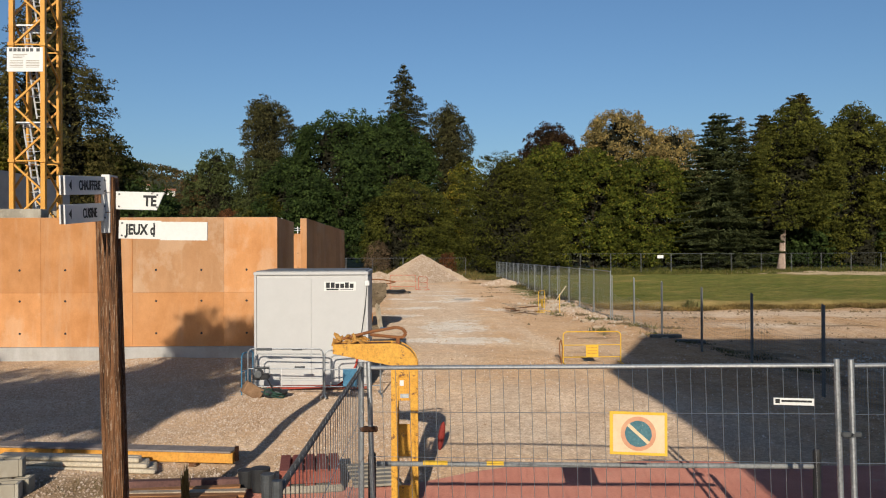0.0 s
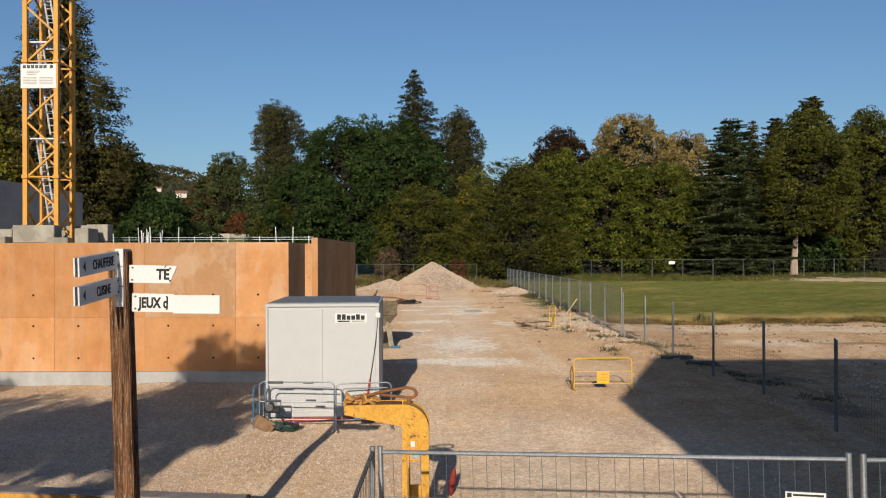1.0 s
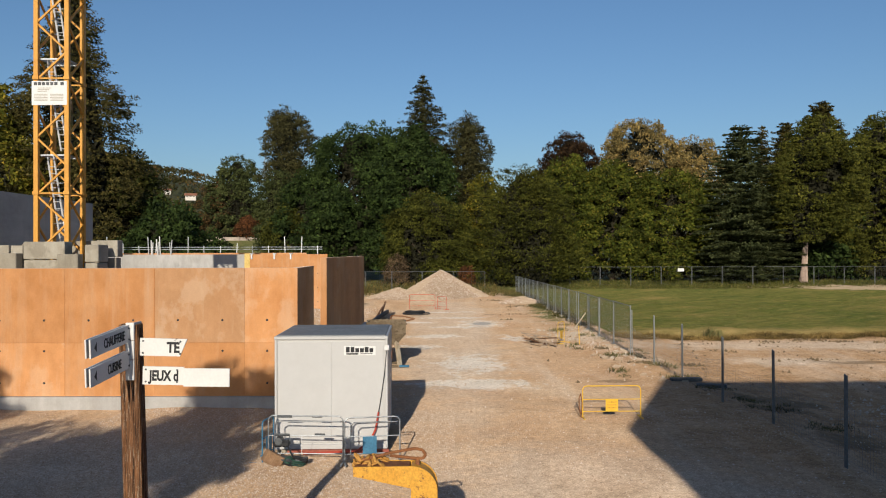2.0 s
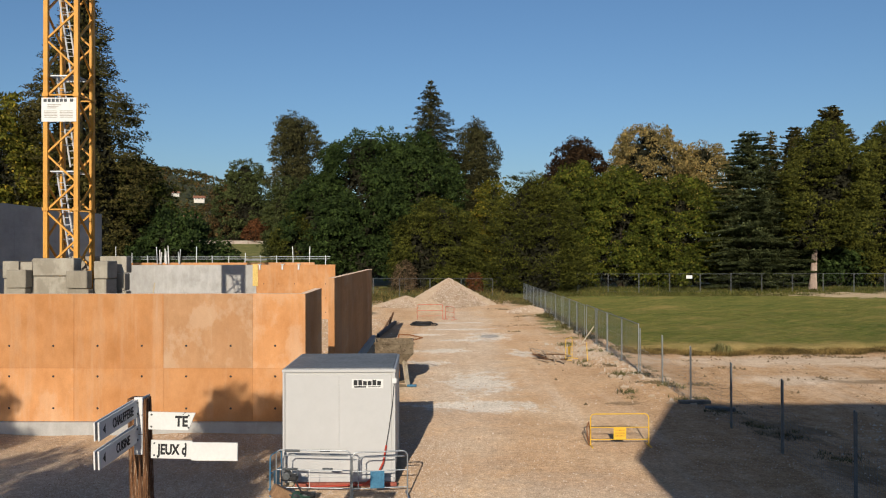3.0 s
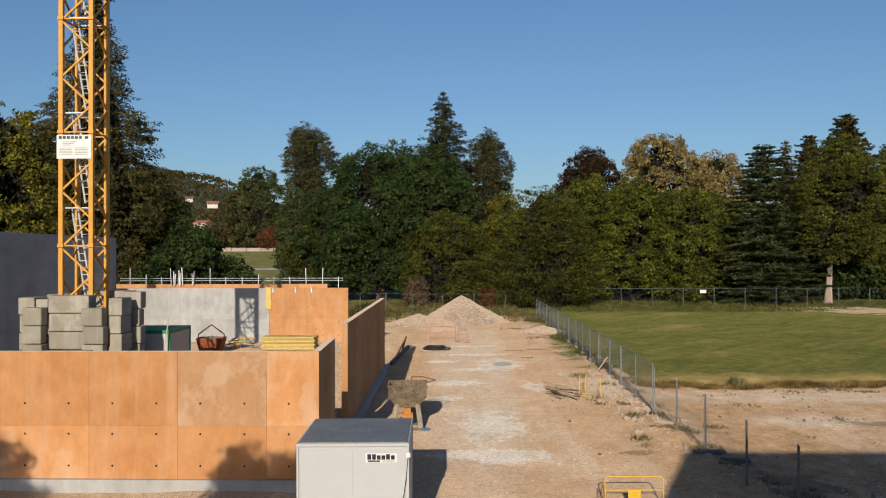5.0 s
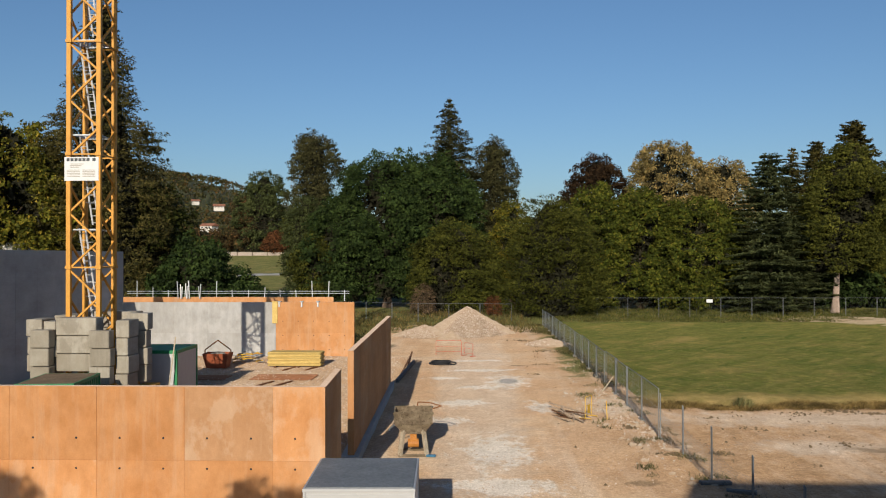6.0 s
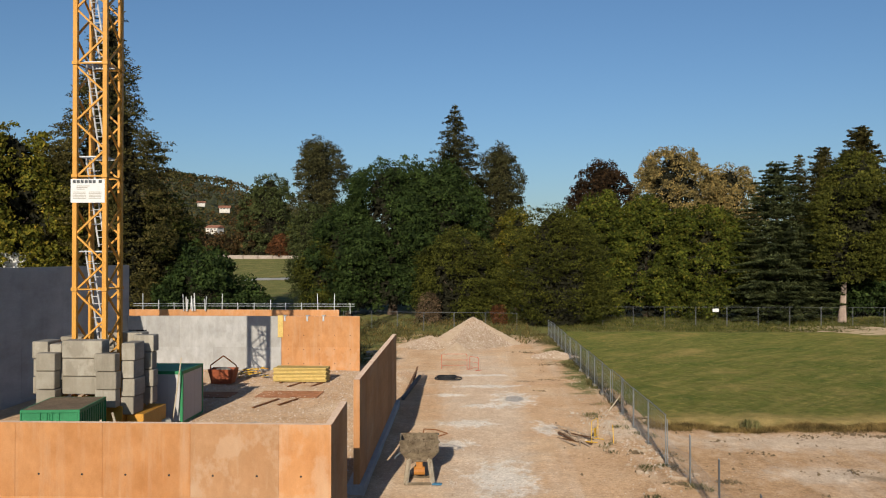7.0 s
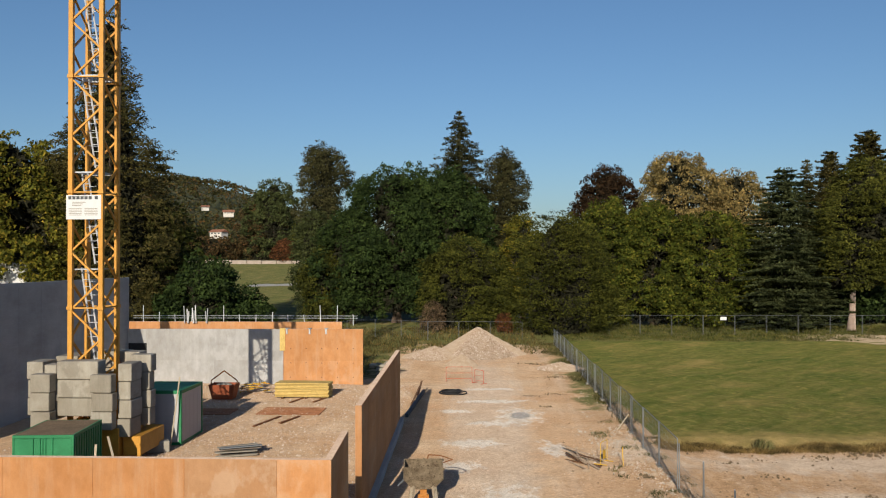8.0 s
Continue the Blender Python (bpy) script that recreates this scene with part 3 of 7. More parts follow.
# ---- site cabin container ----
def site_cabin():
    c = thing("site_container", (-3.54, 17.68, 0.0), "white steel site container with grey roof, on blocks", "container", rz=2.0)
    W, D, z0, z1 = 2.31, 2.66, 0.10, 2.43
    bm = B()
    box(bm, (0.02, 0.02, z0), (W - 0.02, D - 0.02, z1 - 0.05))
    part("body", bm, WHITE_PANEL, c)
    n = 2
    for side in range(4):
        L = W if side % 2 == 0 else D
        for k in range(n):
            bm = B()
            a, b = 0.06 + k * (L - 0.12) / n, 0.06 + (k + 1) * (L - 0.12) / n
            box(bm, (a + 0.0015, -0.006, z0 + 0.12), (b - 0.0015, 0.02, z1 - 0.12), 0.001)
            o = part("wall_panel", bm, WHITE_PANEL, c)
            o.matrix_local = (Matrix.Translation((0, 0, 0)), pose(W, 0, 0, 0, 0, 90), pose(W, D, 0, 0, 0, 180), pose(0, D, 0, 0, 0, 270))[side]
    for x in (0, W):
        for y in (0, D):
            bm = B()
            box(bm, (x - 0.03 if x else -0.02, y - 0.03 if y else -0.02, z0), (x + 0.02 if x else 0.03, y + 0.02 if y else 0.03, z1 - 0.02), 0.008)
            part("corner_post", bm, WHITE_PANEL, c)
    bm = B()
    box(bm, (-0.03, -0.03, z1 - 0.07), (W + 0.03, D + 0.03, z1), 0.012)
    part("roof_rim", bm, WHITE_PANEL, c)
    bm = B()
    box(bm, (0.02, 0.02, z1 - 0.01), (W - 0.02, D - 0.02, z1 + 0.02), 0.01)
    part("roof", bm, ROOF_GREY, c, "grey sheet roof")
    bm = B()
    box(bm, (-0.01, -0.02, z0 - 0.02), (W + 0.01, 0.05, z0 + 0.08), 0.008)
    part("sill_beam", bm, WHITE_PANEL, c)
    bm = B()
    box(bm, (0.25, -0.10, 0.0), (W + 0.05, -0.03, 0.085), 0.01)
    part("base_rail", bm, surface("faded_red_rail", (0.27, 0.075, 0.05), (0.36, 0.12, 0.08), 4, 30, 0.8), c, "faded red rail at the foot")
    for x in (0.15, W - 0.15):
        for y in (0.2, D - 0.2):
            bm = B()
            box(bm, (x - 0.15, y - 0.1, -0.05), (x + 0.15, y + 0.1, z0 - 0.02), 0.01)
            part("support_block", bm, BALLAST, c)
    bm = B()
    box(bm, (1.42, -0.014, 2.03), (2.08, -0.004, 2.22), 0.002)
    plate = part("name_plate", bm, WHITE, c, "white name plate with black lettering as plain shapes")
    # the maker's mark is drawn as plain bars
    bm = B()
    for k in range(6):
        x = 1.46 + k * 0.098
        box(bm, (x, -0.0185, 2.09), (x + 0.08, -0.0145, 2.205 if k in (0, 1, 4) else 2.18), 0.002)
    box(bm, (1.47, -0.0185, 2.045), (1.72, -0.0145, 2.075))
    box(bm, (1.76, -0.0185, 2.055), (2.02, -0.0145, 2.068))
    part("mark", bm, BLACK, plate)
    bm = B()
    box(bm, (2.26, -0.05, 2.13), (2.36, 0.0, 2.24), 0.01)
    part("socket_box", bm, WHITE, c)
    bm = B()
    pts = [(2.31, -0.03, 2.15), (2.27, -0.025, 1.7), (2.20, -0.03, 1.2), (2.14, -0.05, 0.85)]
    pipe(bm, pts, 0.009, 5)
    cable = part("cable", bm, BLACK, c, "thin dark cable")
    bm = B()
    pipe(bm, [(2.14, -0.05, 0.85), (2.08, -0.10, 0.5), (1.95, -0.2, 0.25), (1.7, -0.3, 0.1), (0.6, -0.32, 0.06)], 0.022, 6)
    part("red_hose", bm, RED, cable, "red hose")
    return c


site_cabin()


# ---- tower crane ----
def mast_segment(c, z0, z1, x0, x1, y0, y1):
    r = 0.10
    bays = 2
    h = (z1 - z0) / bays
    for x in (x0, x1):
        for y in (y0, y1):
            bm = B()
            box(bm, (x - r, y - r, z0 + 0.01), (x + r, y + r, z1 - 0.01), 0.01)
            box(bm, (x - r - 0.03, y - r - 0.03, z0 + 0.01), (x + r + 0.03, y + r + 0.03, z0 + 0.16))
            part("mast_leg", bm, CRANE, c)
    faces = [((x0, y0), (x1, y0)), ((x1, y0), (x1, y1)), ((x1, y1), (x0, y1)), ((x0, y1), (x0, y0))]
    for a, b in faces:
        for k in range(bays):
            u, v = z0 + k * h, z0 + (k + 1) * h
            mid = (u + v) / 2
            for (s, zs), (t, zt) in (((a, u), (b, mid)), ((b, mid), (a, v))):
                bm = B()
                bar(bm, (*s, zs), (*t, zt), 0.08, 0.08)
                part("brace", bm, CRANE, c)
        bm = B()
        bar(bm, (*a, z0 + 0.08), (*b, z0 + 0.08), 0.06, 0.06)
        part("cross_bar", bm, CRANE, c)


def tower_crane():
    c = thing("tower_crane", (-17.48, 38.2, 0.3), "orange-yellow lattice tower crane mast above concrete ballast", "crane")
    h = 0.80
    z = 1.4
    while z < 25:
        mast_segment(c, z, z + 5.06, -0.56, h, -h, h)
        z += 5.06
    # ladders, leaning from landing to landing
    z = 4.2
    k = 0
    while z < 24:
        lad = []
        for dx in (-0.14, 0.14):
            bm = B()
            tube(bm, (0.44 + dx, -0.30, z), (-0.28 + dx, -0.10, z + 4.1), 0.04, 6)
            lad.append(part("ladder_rail", bm, ALU, c, "bright galvanised ladder rail"))
        bm = B()
        tube(bm, (-0.14, 0, 0), (0.14, 0, 0), 0.018, 5)
        rung = part("rung", bm, ALU, lad[0])
        for i in range(13):
            f = i / 13
            pnt = (0.44 - 0.72 * f, -0.30 + 0.2 * f, z + 4.1 * f + 0.1)
            if i == 0:
                rung.location = pnt
            else:
                share("rung", rung, lad[0], pnt)
        for i in range(5):
            f = 0.25 + 0.15 * i
            cx, cy, cz = 0.44 - 0.72 * f, -0.30 + 0.2 * f, z + 4.1 * f
            bm = B()
            rows = [[bm.verts.new((cx + q * math.cos(a), cy + 0.1 + q * math.sin(a), cz + dz)) for q, dz in ((0.336, -0.014), (0.364, -0.014), (0.364, 0.014), (0.336, 0.014))] for a in np.linspace(0.0, math.pi, 9)]
            for u, v in zip(rows[:-1], rows[1:]):
                for e in range(4):
                    bm.faces.new((u[e], u[(e + 1) % 4], v[(e + 1) % 4], v[e]))
            part("cage_hoop", bm, ALU, c)
        bm = B()
        for y in (-0.68, 0.62):
            box(bm, (-0.50, y, z + 4.0), (0.72, y + 0.06, z + 4.06))
        for x in (-0.50, 0.66):
            box(bm, (x, -0.68, z + 4.004), (x + 0.06, 0.68, z + 4.056))
        landing = part("landing", bm, GALV, c, "grey grating landing")
        bm = B()
        box(bm, (-0.0075, -0.62, 0), (0.0075, 0.62, 0.04))
        first = part("grating_bar", bm, GALV, landing)
        first.location = (-0.4525, 0, z + 4.01)
        for i in range(1, 8):
            share("grating_bar", first, landing, (-0.4525 + 0.145 * i, 0, z + 4.01))
        z += 4.25
        k += 1
    bm = B()
    box(bm, (-0.72, -0.92, 10.4), (0.83, -0.895, 11.46), 0.005)
    sign = part("maker_sign", bm, WHITE, c, "white sign board with dark lettering as plain shapes")
    marks = [(-0.62 + k * 0.18, 11.27, 0.14, 0.14) for k in range(6)] + [(0.55, 11.27, 0.15, 0.14)]
    marks += [(-0.45, 11.13 - 0.07 * r, 0.6 - 0.1 * r, 0.03) for r in range(3)]
    marks += [(x, 10.86 - 0.07 * r, 0.58, 0.025) for r in range(5) for x in (-0.60, 0.10)]
    for x, z, w, hh in marks:
        bm = B()
        box(bm, (x, -0.926, z), (x + w, -0.921, z + hh))
        part("bar", bm, DARK_STEEL if hh > 0.1 else BALLAST, sign)
    # cross base
    for a in (0, 90):
        bm = B()
        box(bm, (-2.2, -0.2, 0.55), (2.2, 0.2, 1.25), 0.02, pose(0, 0, 0, 0, 0, 45 + a))
        part("base_beam", bm, CRANE, c)
    for sx in (-1, 1):
        for sy in (-1, 1):
            bm = B()
            bar(bm, (sx * 0.8, sy * 0.8, 1.45), (sx * 1.55, sy * 1.55, 0.05), 0.16, 0.16)
            box(bm, (sx * 1.55 - 0.3, sy * 1.55 - 0.3, -0.02), (sx * 1.55 + 0.3, sy * 1.55 + 0.3, 0.1))
            part("base_strut", bm, CRANE, c)
    return c


tower_crane()


def ballast_block(x, y, z, lx, ly, lz):
    bm = B()
    box(bm, (-lx / 2, -ly / 2, 0.016), (lx / 2, ly / 2, lz - 0.016), 0.028)
    o = part("ballast_block", bm, BALLAST)
    k = int(z * 50 + x * 7 + y * 3)
    o.matrix_world = pose(x + 0.03 * math.sin(k * 1.7), y + 0.04 * math.sin(k * 2.3), z, 0, 0, 1.2 * math.sin(k * 3.1))
    return tagged(o, "grey concrete crane ballast block, stacked round the mast", "ballast", "crane ballast blocks")


BH = 0.78
for k in range(3):
    ballast_block(-17.08, 36.45, 2.36 + BH * k, 1.74, 0.8, BH)
    ballast_block(-18.42, 35.78, 1.87 + BH * k, 0.82, 0.55, BH)
    ballast_block(-15.94, 36.05, 1.83 + BH * k, 0.90, 0.50, BH)
    ballast_block(-19.32, 37.50, 2.23 + BH * k, 0.72, 1.2, BH)
    ballast_block(-18.24, 36.48, 2.20 + BH * k, 0.52, 0.7, BH)
    ballast_block(-18.7, 39.3, 2.30 + BH * k, 1.0, 1.6, BH)
for k in range(4):
    ballast_block(-15.22, 36.95, 1.45 + BH * k, 0.58, 1.15, BH)
    ballast_block(-15.17, 38.20, 1.66 + BH * k, 0.95, 0.62, BH)
    ballast_block(-15.95, 39.4, 1.66 + BH * k, 0.7, 0.8, BH)
    ballast_block(-17.2, 39.75, 1.66 + BH * k, 1.7, 0.8, BH)
for x, y, lx, ly in ((-17.1, 36.6, 3.4, 0.6), (-14.95, 37.9, 0.75, 2.7), (-18.75, 38.5, 0.6, 2.9), (-17.1, 39.75, 2.5, 0.6)):
    bm = B()
    box(bm, (-lx / 2, -ly / 2, 0.35), (lx / 2, ly / 2, 1.16 if y > 37 else 1.54), 0.02)
    for sx in (-1, 1):
        for sy in (-1, 1):
            cx, cy = sx * (lx / 2 - 0.1), sy * (ly / 2 - 0.1)
            box(bm, (cx - 0.09, cy - 0.09, 0), (cx + 0.09, cy + 0.09, 0.36))
    o = part("ballast_carrier", bm, CRANE)
    o.location = (x, y, 0.3)
    tagged(o, "orange steel carrier under the ballast blocks", "steel carrier", "ballast carriers")


# ---- trees ----
def trunk(parent, h, r0, lean=(0, 0), limbs=6, spread=3.0, material=None, seed=0):
    """A tapered, slightly bent trunk with a flared foot, and limbs as parts of their own."""
    rng = random.Random(seed)
    n, rows = 9, 8
    pts = [Vector((lean[0] * (k / rows) ** 1.5 + rng.uniform(-0.15, 0.15) * r0, lean[1] * (k / rows) ** 1.5, h * k / rows)) for k in range(rows + 1)]
    pts[0].z = -0.3
    bm = B()
    rings = []
    for k, p in enumerate(pts):
        r = r0 * (1.35 if k == 0 else 1 - 0.9 * k / rows)
        rings.append([bm.verts.new((p.x + r * math.cos(6.2832 * i / n) * rng.uniform(0.93, 1.07), p.y + r * math.sin(6.2832 * i / n), p.z)) for i in range(n)])
    for a, b in zip(rings[:-1], rings[1:]):
        for i in range(n):
            bm.faces.new((a[i], a[(i + 1) % n], b[(i + 1) % n], b[i]))
    bm.faces.new(rings[-1])
    o = part("trunk", bm, material or BARK, parent)
    for k in range(limbs):
        s = pts[rng.randint(3, 6)]
        a = rng.uniform(0, 6.28)
        q = s + Vector((math.cos(a) * spread, math.sin(a) * spread, spread * rng.uniform(0.5, 1.0)))
        part("limb", tube(B(), s, q, r0 * 0.35, 6, r0 * 0.08), material or BARK, o)
    return o


ROUND = ((0, 0.62), (0.15, 0.9), (0.4, 1.0), (0.65, 0.9), (0.85, 0.62), (0.95, 0.36), (1, 0.12))
DOME = ((0, 0.85), (0.2, 0.98), (0.45, 1.0), (0.7, 0.86), (0.86, 0.62), (0.95, 0.4), (1, 0.15))


def broadleaf(name, loc, w, h, base, leafmat, label, seed=0, prof=ROUND, bough=0.17, clump=0.85, leaf=0.36, dens=1.0, rag=0.2, pitch=0.15, stretch=1.0, flat=0.8, thin=0.62, depth=0.9, trunk_r=0.4, trunk_mat=None, lean=0.0, heart=1.0, gaps=0.18, group="trees behind the field"):
    """A crown of boughs that carry small leafy clumps; prof gives the crown's outline as (height, radius) shares."""
    rng = np.random.default_rng(seed)
    t = thing(name, (loc[0], loc[1], float(height(np.float64(loc[0]), np.float64(loc[1])))), label, "tree", group)
    ch = h - base
    pu, pr = np.array(prof, float).T
    R0 = min(w * bough, 2.6)
    nb = int(8 + 0.72 * w * ch / (R0 * R0))
    u = np.linspace(0.02, 0.98, nb * 3)
    wt = np.interp(u, pu, pr) + 0.15
    u = np.clip(np.interp((np.arange(nb) + rng.random(nb)) / nb, np.cumsum(wt) / wt.sum(), u), 0, 1)
    a = np.arange(nb) * 2.39996 + rng.normal(size=nb) * 0.5
    r = np.maximum(np.interp(u, pu, pr) * w / 2 * rng.uniform(1 - rag, 1 + rag * 0.4, nb) - 0.35 * clump * stretch, 0.15)
    R = np.minimum(R0 * rng.uniform(0.7, 1.2, nb), r * 0.75 + 0.45)
    C = np.stack([np.cos(a) * (r - R * 0.8), np.sin(a) * (r - R * 0.8) * depth, base + ch * u - R * np.where(u > 0.6, 0.75 * (u - 0.6) / 0.4, 0) + R * np.where(u < 0.2, 0.4 * (0.2 - u) / 0.2, 0)], -1)
    # clumps on the outer side of every bough
    k = np.maximum(5, (5.4 * (R / clump) ** 2)).astype(int)
    own = np.repeat(np.arange(nb), k)
    d = unit(rng.normal(size=(len(own), 3)))
    out = np.stack([np.cos(a), np.sin(a), 0 * a + 0.35], -1)[own]
    side = (d * out).sum(1)
    d = unit(d + out * np.where(side < -0.1, -1.7 * side, 0.15)[:, None])
    Q = C[own] + d * (R[own] * rng.uniform(0.6, 1.12, len(own)))[:, None]
    keep = (rng.random(len(own)) > gaps) & (Q[:, 2] > 0.25)
    Q, own, d = Q[keep], own[keep], d[keep]
    cr = clump * rng.uniform(0.55, 1.3, len(Q))
    m = np.maximum(6, dens * 8.0 * (cr / leaf) ** 2).astype(int)
    c = np.repeat(np.arange(len(Q)), m)
    n = len(c)
    rad = unit(Q * np.array([1, 1, 0]) + 1e-4)[c]
    axis_ = unit(rad * math.cos(pitch) + np.array([0, 0, math.sin(pitch)]))
    e = unit(rng.normal(size=(n, 3)) + rad * 0.45)
    up_ = e[:, 2] > rng.uniform(-0.75, -0.1, n)
    c, rad, e = c[up_], rad[up_], e[up_]
    n = len(c)
    axis_ = axis_[up_]
    off = e * np.array([1, 1, flat]) * (cr[c] * rng.uniform(0.65, 1.05, n))[:, None]
    off += axis_ * ((off * axis_).sum(1) * (stretch - 1))[:, None]
    P = Q[c] + off
    N = unit(e + 0.32 * rng.normal(size=(n, 3)))
    al = unit(axis_ * (0.5 * stretch) + rng.normal(size=(n, 3)) * (0.75 if stretch > 1.2 else 1.0) + np.array([0, 0, -0.25]))
    ln = leaf * rng.uniform(0.6, 1.4, n)
    # bare twigs inside the crown, coloured near black to paint shade in its gaps
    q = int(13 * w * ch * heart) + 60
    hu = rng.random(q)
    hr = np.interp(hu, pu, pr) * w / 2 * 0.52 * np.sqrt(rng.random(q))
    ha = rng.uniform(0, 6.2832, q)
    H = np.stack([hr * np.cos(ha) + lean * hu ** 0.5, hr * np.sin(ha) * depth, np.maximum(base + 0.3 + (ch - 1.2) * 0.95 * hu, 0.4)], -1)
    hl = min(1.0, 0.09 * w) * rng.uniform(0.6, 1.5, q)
    tagged(fast_mesh("shade_branchwork", leaves(H, unit(rng.normal(size=(q, 3)) + np.array([0, 0, 0.4])), unit(rng.normal(size=(q, 3))), hl, hl * 0.34), q, SHADE_TWIG, t, "bare inner twigs, near black to paint shade in the crown's gaps"), kind="stuff")
    ok = P[:, 2] > 0.12
    P, N, al, ln = P[ok], N[ok], al[ok], ln[ok]
    P[:, 0] += lean * np.clip((P[:, 2] - base) / ch, 0, 1) ** 0.5
    fast_mesh("crown", leaves(P, al, N, ln, ln * thin * rng.uniform(0.8, 1.2, len(ln))), len(ln), leafmat, t)
    trunk(t, base + ch * 0.6, trunk_r, (lean * 0.7, 0), limbs=0 if trunk_mat else 7, spread=w * 0.25, material=trunk_mat, seed=seed)
    return t


def conifer(name, loc, w, h, base, leafmat, label, seed=0, droop=0.25, layers=30, per=9, power=0.85, needle=0.75, trunk_r=0.35, trunk_mat=None, lean=(0, 0), flat=0.0, fan=0.30, blunt=0.06, group="trees behind the field", rag=0.25, rise=0.0, core=1.0, dens=26, loose=0.9):
    """Tiers of separate boughs round a dense dark heart; each bough is a curved frond of small sprays."""
    rng = np.random.default_rng(seed)
    t = thing(name, (loc[0], loc[1], float(height(np.float64(loc[0]), np.float64(loc[1])))), label, "tree", group)
    P, A, N = [], [], []
    turn = rng.uniform(0, 6.28)
    for k in range(layers):
        u = min(max((k + rng.uniform(-0.25, 0.25)) / layers, 0.0), 1.0)
        z = base + (h - base) * u
        r = w / 2 * ((1 - u) ** power * (1 - blunt) + blunt * (1 - u ** 8))
        r *= 0.8 + 0.2 * min(1, u * 6)
        nb = max(5, int(per * (0.45 + 0.8 * (1 - u))))
        turn += 2.4
        for b in range(nb):
            a = turn + 6.2832 * b / nb + rng.normal() * 0.22
            ln = max(0.35, r * rng.uniform(1 - rag, 1.0 + rag * 0.35))
            out = np.array([math.cos(a), math.sin(a), 0])
            side = np.array([-math.sin(a), math.cos(a), 0])
            m = max(12, int(ln * dens))
            f = 1 - rng.random(m) ** 1.25
            half = fan * ln * (1.04 - f) ** 0.75 * (0.25 + 0.75 * np.minimum(1, f * 3)) + 0.06
            w_ = rng.uniform(-1, 1, m) * half
            tip = rng.uniform(-0.10, 0.10) * loose
            zz = z + rng.uniform(-0.5, 0.5) * loose * (h - base) / layers * (1 if u < 0.93 else 0.2) + (rise + tip) * ln * f - droop * ln * f ** 1.7 + rng.normal(size=m) * (0.05 + 0.025 * ln * (1 - flat)) - (1 - flat) * 0.35 * np.abs(w_) * rng.random(m)
            p = out * (f * ln)[:, None] + side * w_[:, None]
            p[:, 2] = zz
            p[:, 0] += lean[0] * u
            P.append(p)
            slope = rise - 1.7 * droop * f ** 0.7
            d = out[None] + side[None] * (np.sign(w_) * rng.uniform(0.1, 0.9, m))[:, None] + rng.normal(size=(m, 3)) * 0.22
            d[:, 2] += slope - (1 - flat) * 0.35 * rng.random(m)
            A.append(d)
            N.append(np.array([0, 0, 1.0])[None] + rng.normal(size=(m, 3)) * 0.5 + out[None] * 0.8)
        # the dense heart round the trunk
        m = int(40 * r * core) + 4
        a = rng.uniform(0, 6.2832, m)
        q = r * 0.62 * np.sqrt(rng.random(m))
        P.append(np.stack([q * np.cos(a) + lean[0] * u, q * np.sin(a), z + rng.uniform(-0.6, 0.6, m) * (h - base) / layers], -1))
        A.append(rng.normal(size=(m, 3)) + np.array([0, 0, -0.6]))
        N.append(np.stack([np.cos(a), np.sin(a), 0 * a], -1) + 0.4 * rng.normal(size=(m, 3)))
    P, A, N = np.concatenate(P), np.concatenate(A), np.concatenate(N)
    n = len(P)
    ln = needle * rng.uniform(0.55, 1.4, n)
    fast_mesh("crown", leaves(P, A, N, ln, ln * rng.uniform(0.28, 0.5, n)), n, leafmat, t)
    trunk(t, h * 0.97, trunk_r, (lean[0] * 0.9, 0), limbs=0, material=trunk_mat, seed=seed)
    return t


COLUMN = ((0, 0.6), (0.3, 0.9), (0.6, 1.0), (0.78, 0.9), (0.92, 0.62), (1, 0.25))
OVATE = ((0, 0.7), (0.45, 1.0), (0.65, 0.93), (0.82, 0.66), (0.93, 0.36), (1, 0.08))
MOUND = ((0, 0.85), (0.2, 1.0), (0.5, 0.93), (0.75, 0.70), (0.9, 0.42), (1, 0.10))
SPREAD = ((0, 0.85), (0.3, 1.0), (0.45, 0.90), (0.54, 0.76), (0.64, 0.54), (0.78, 0.34), (0.92, 0.17), (1, 0.05))
NEEDLES = dict(leaf=0.34, thin=0.42, stretch=1.6, flat=0.55, heart=2.0, dens=1.25)
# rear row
conifer("fir_tree", (-3.8, 135), 17.5, 32.0, 9, L_HAZED_FIR, "tall dark green fir with a pointed top", 1, 0.16, 34, 13, 0.72, 0.36, blunt=0.03, fan=0.20, rise=0.16, rag=0.4, dens=52, core=1.3, loose=1.2)
broadleaf("fir_tree", (3.4, 138), 8.6, 26.6, 8, L_HAZED_FIR, "dark conical fir beside the tallest one", 2, OVATE, 0.15, 0.7, pitch=0.35, rag=0.3, gaps=0.05, **NEEDLES)
broadleaf("spruce_tree", (-26.3, 140), 8.8, 27.6, 9, L_HAZED_FIR, "dark green conifer with ragged blunt crown", 3, COLUMN, 0.17, 0.7, pitch=0.5, rag=0.45, gaps=0.05, **NEEDLES)
broadleaf("chestnut_tree", (-11.9, 117), 18.5, 21.9, 1.2, L_CHESTNUT, "large dark green horse chestnut with rounded crown", 5, DOME, trunk_r=0.6, dens=1.2, gaps=0.1)
broadleaf("chestnut_tree", (-5.2, 116), 14, 21.4, 1.2, L_CHESTNUT, "dark green horse chestnut merging with its neighbour", 6, DOME, trunk_r=0.5, dens=1.2, gaps=0.1)
broadleaf("chestnut_tree", (-17.6, 115), 11.5, 15.6, 0.8, L_CHESTNUT, "lower dark green horse chestnut at the wood's edge", 7, DOME)
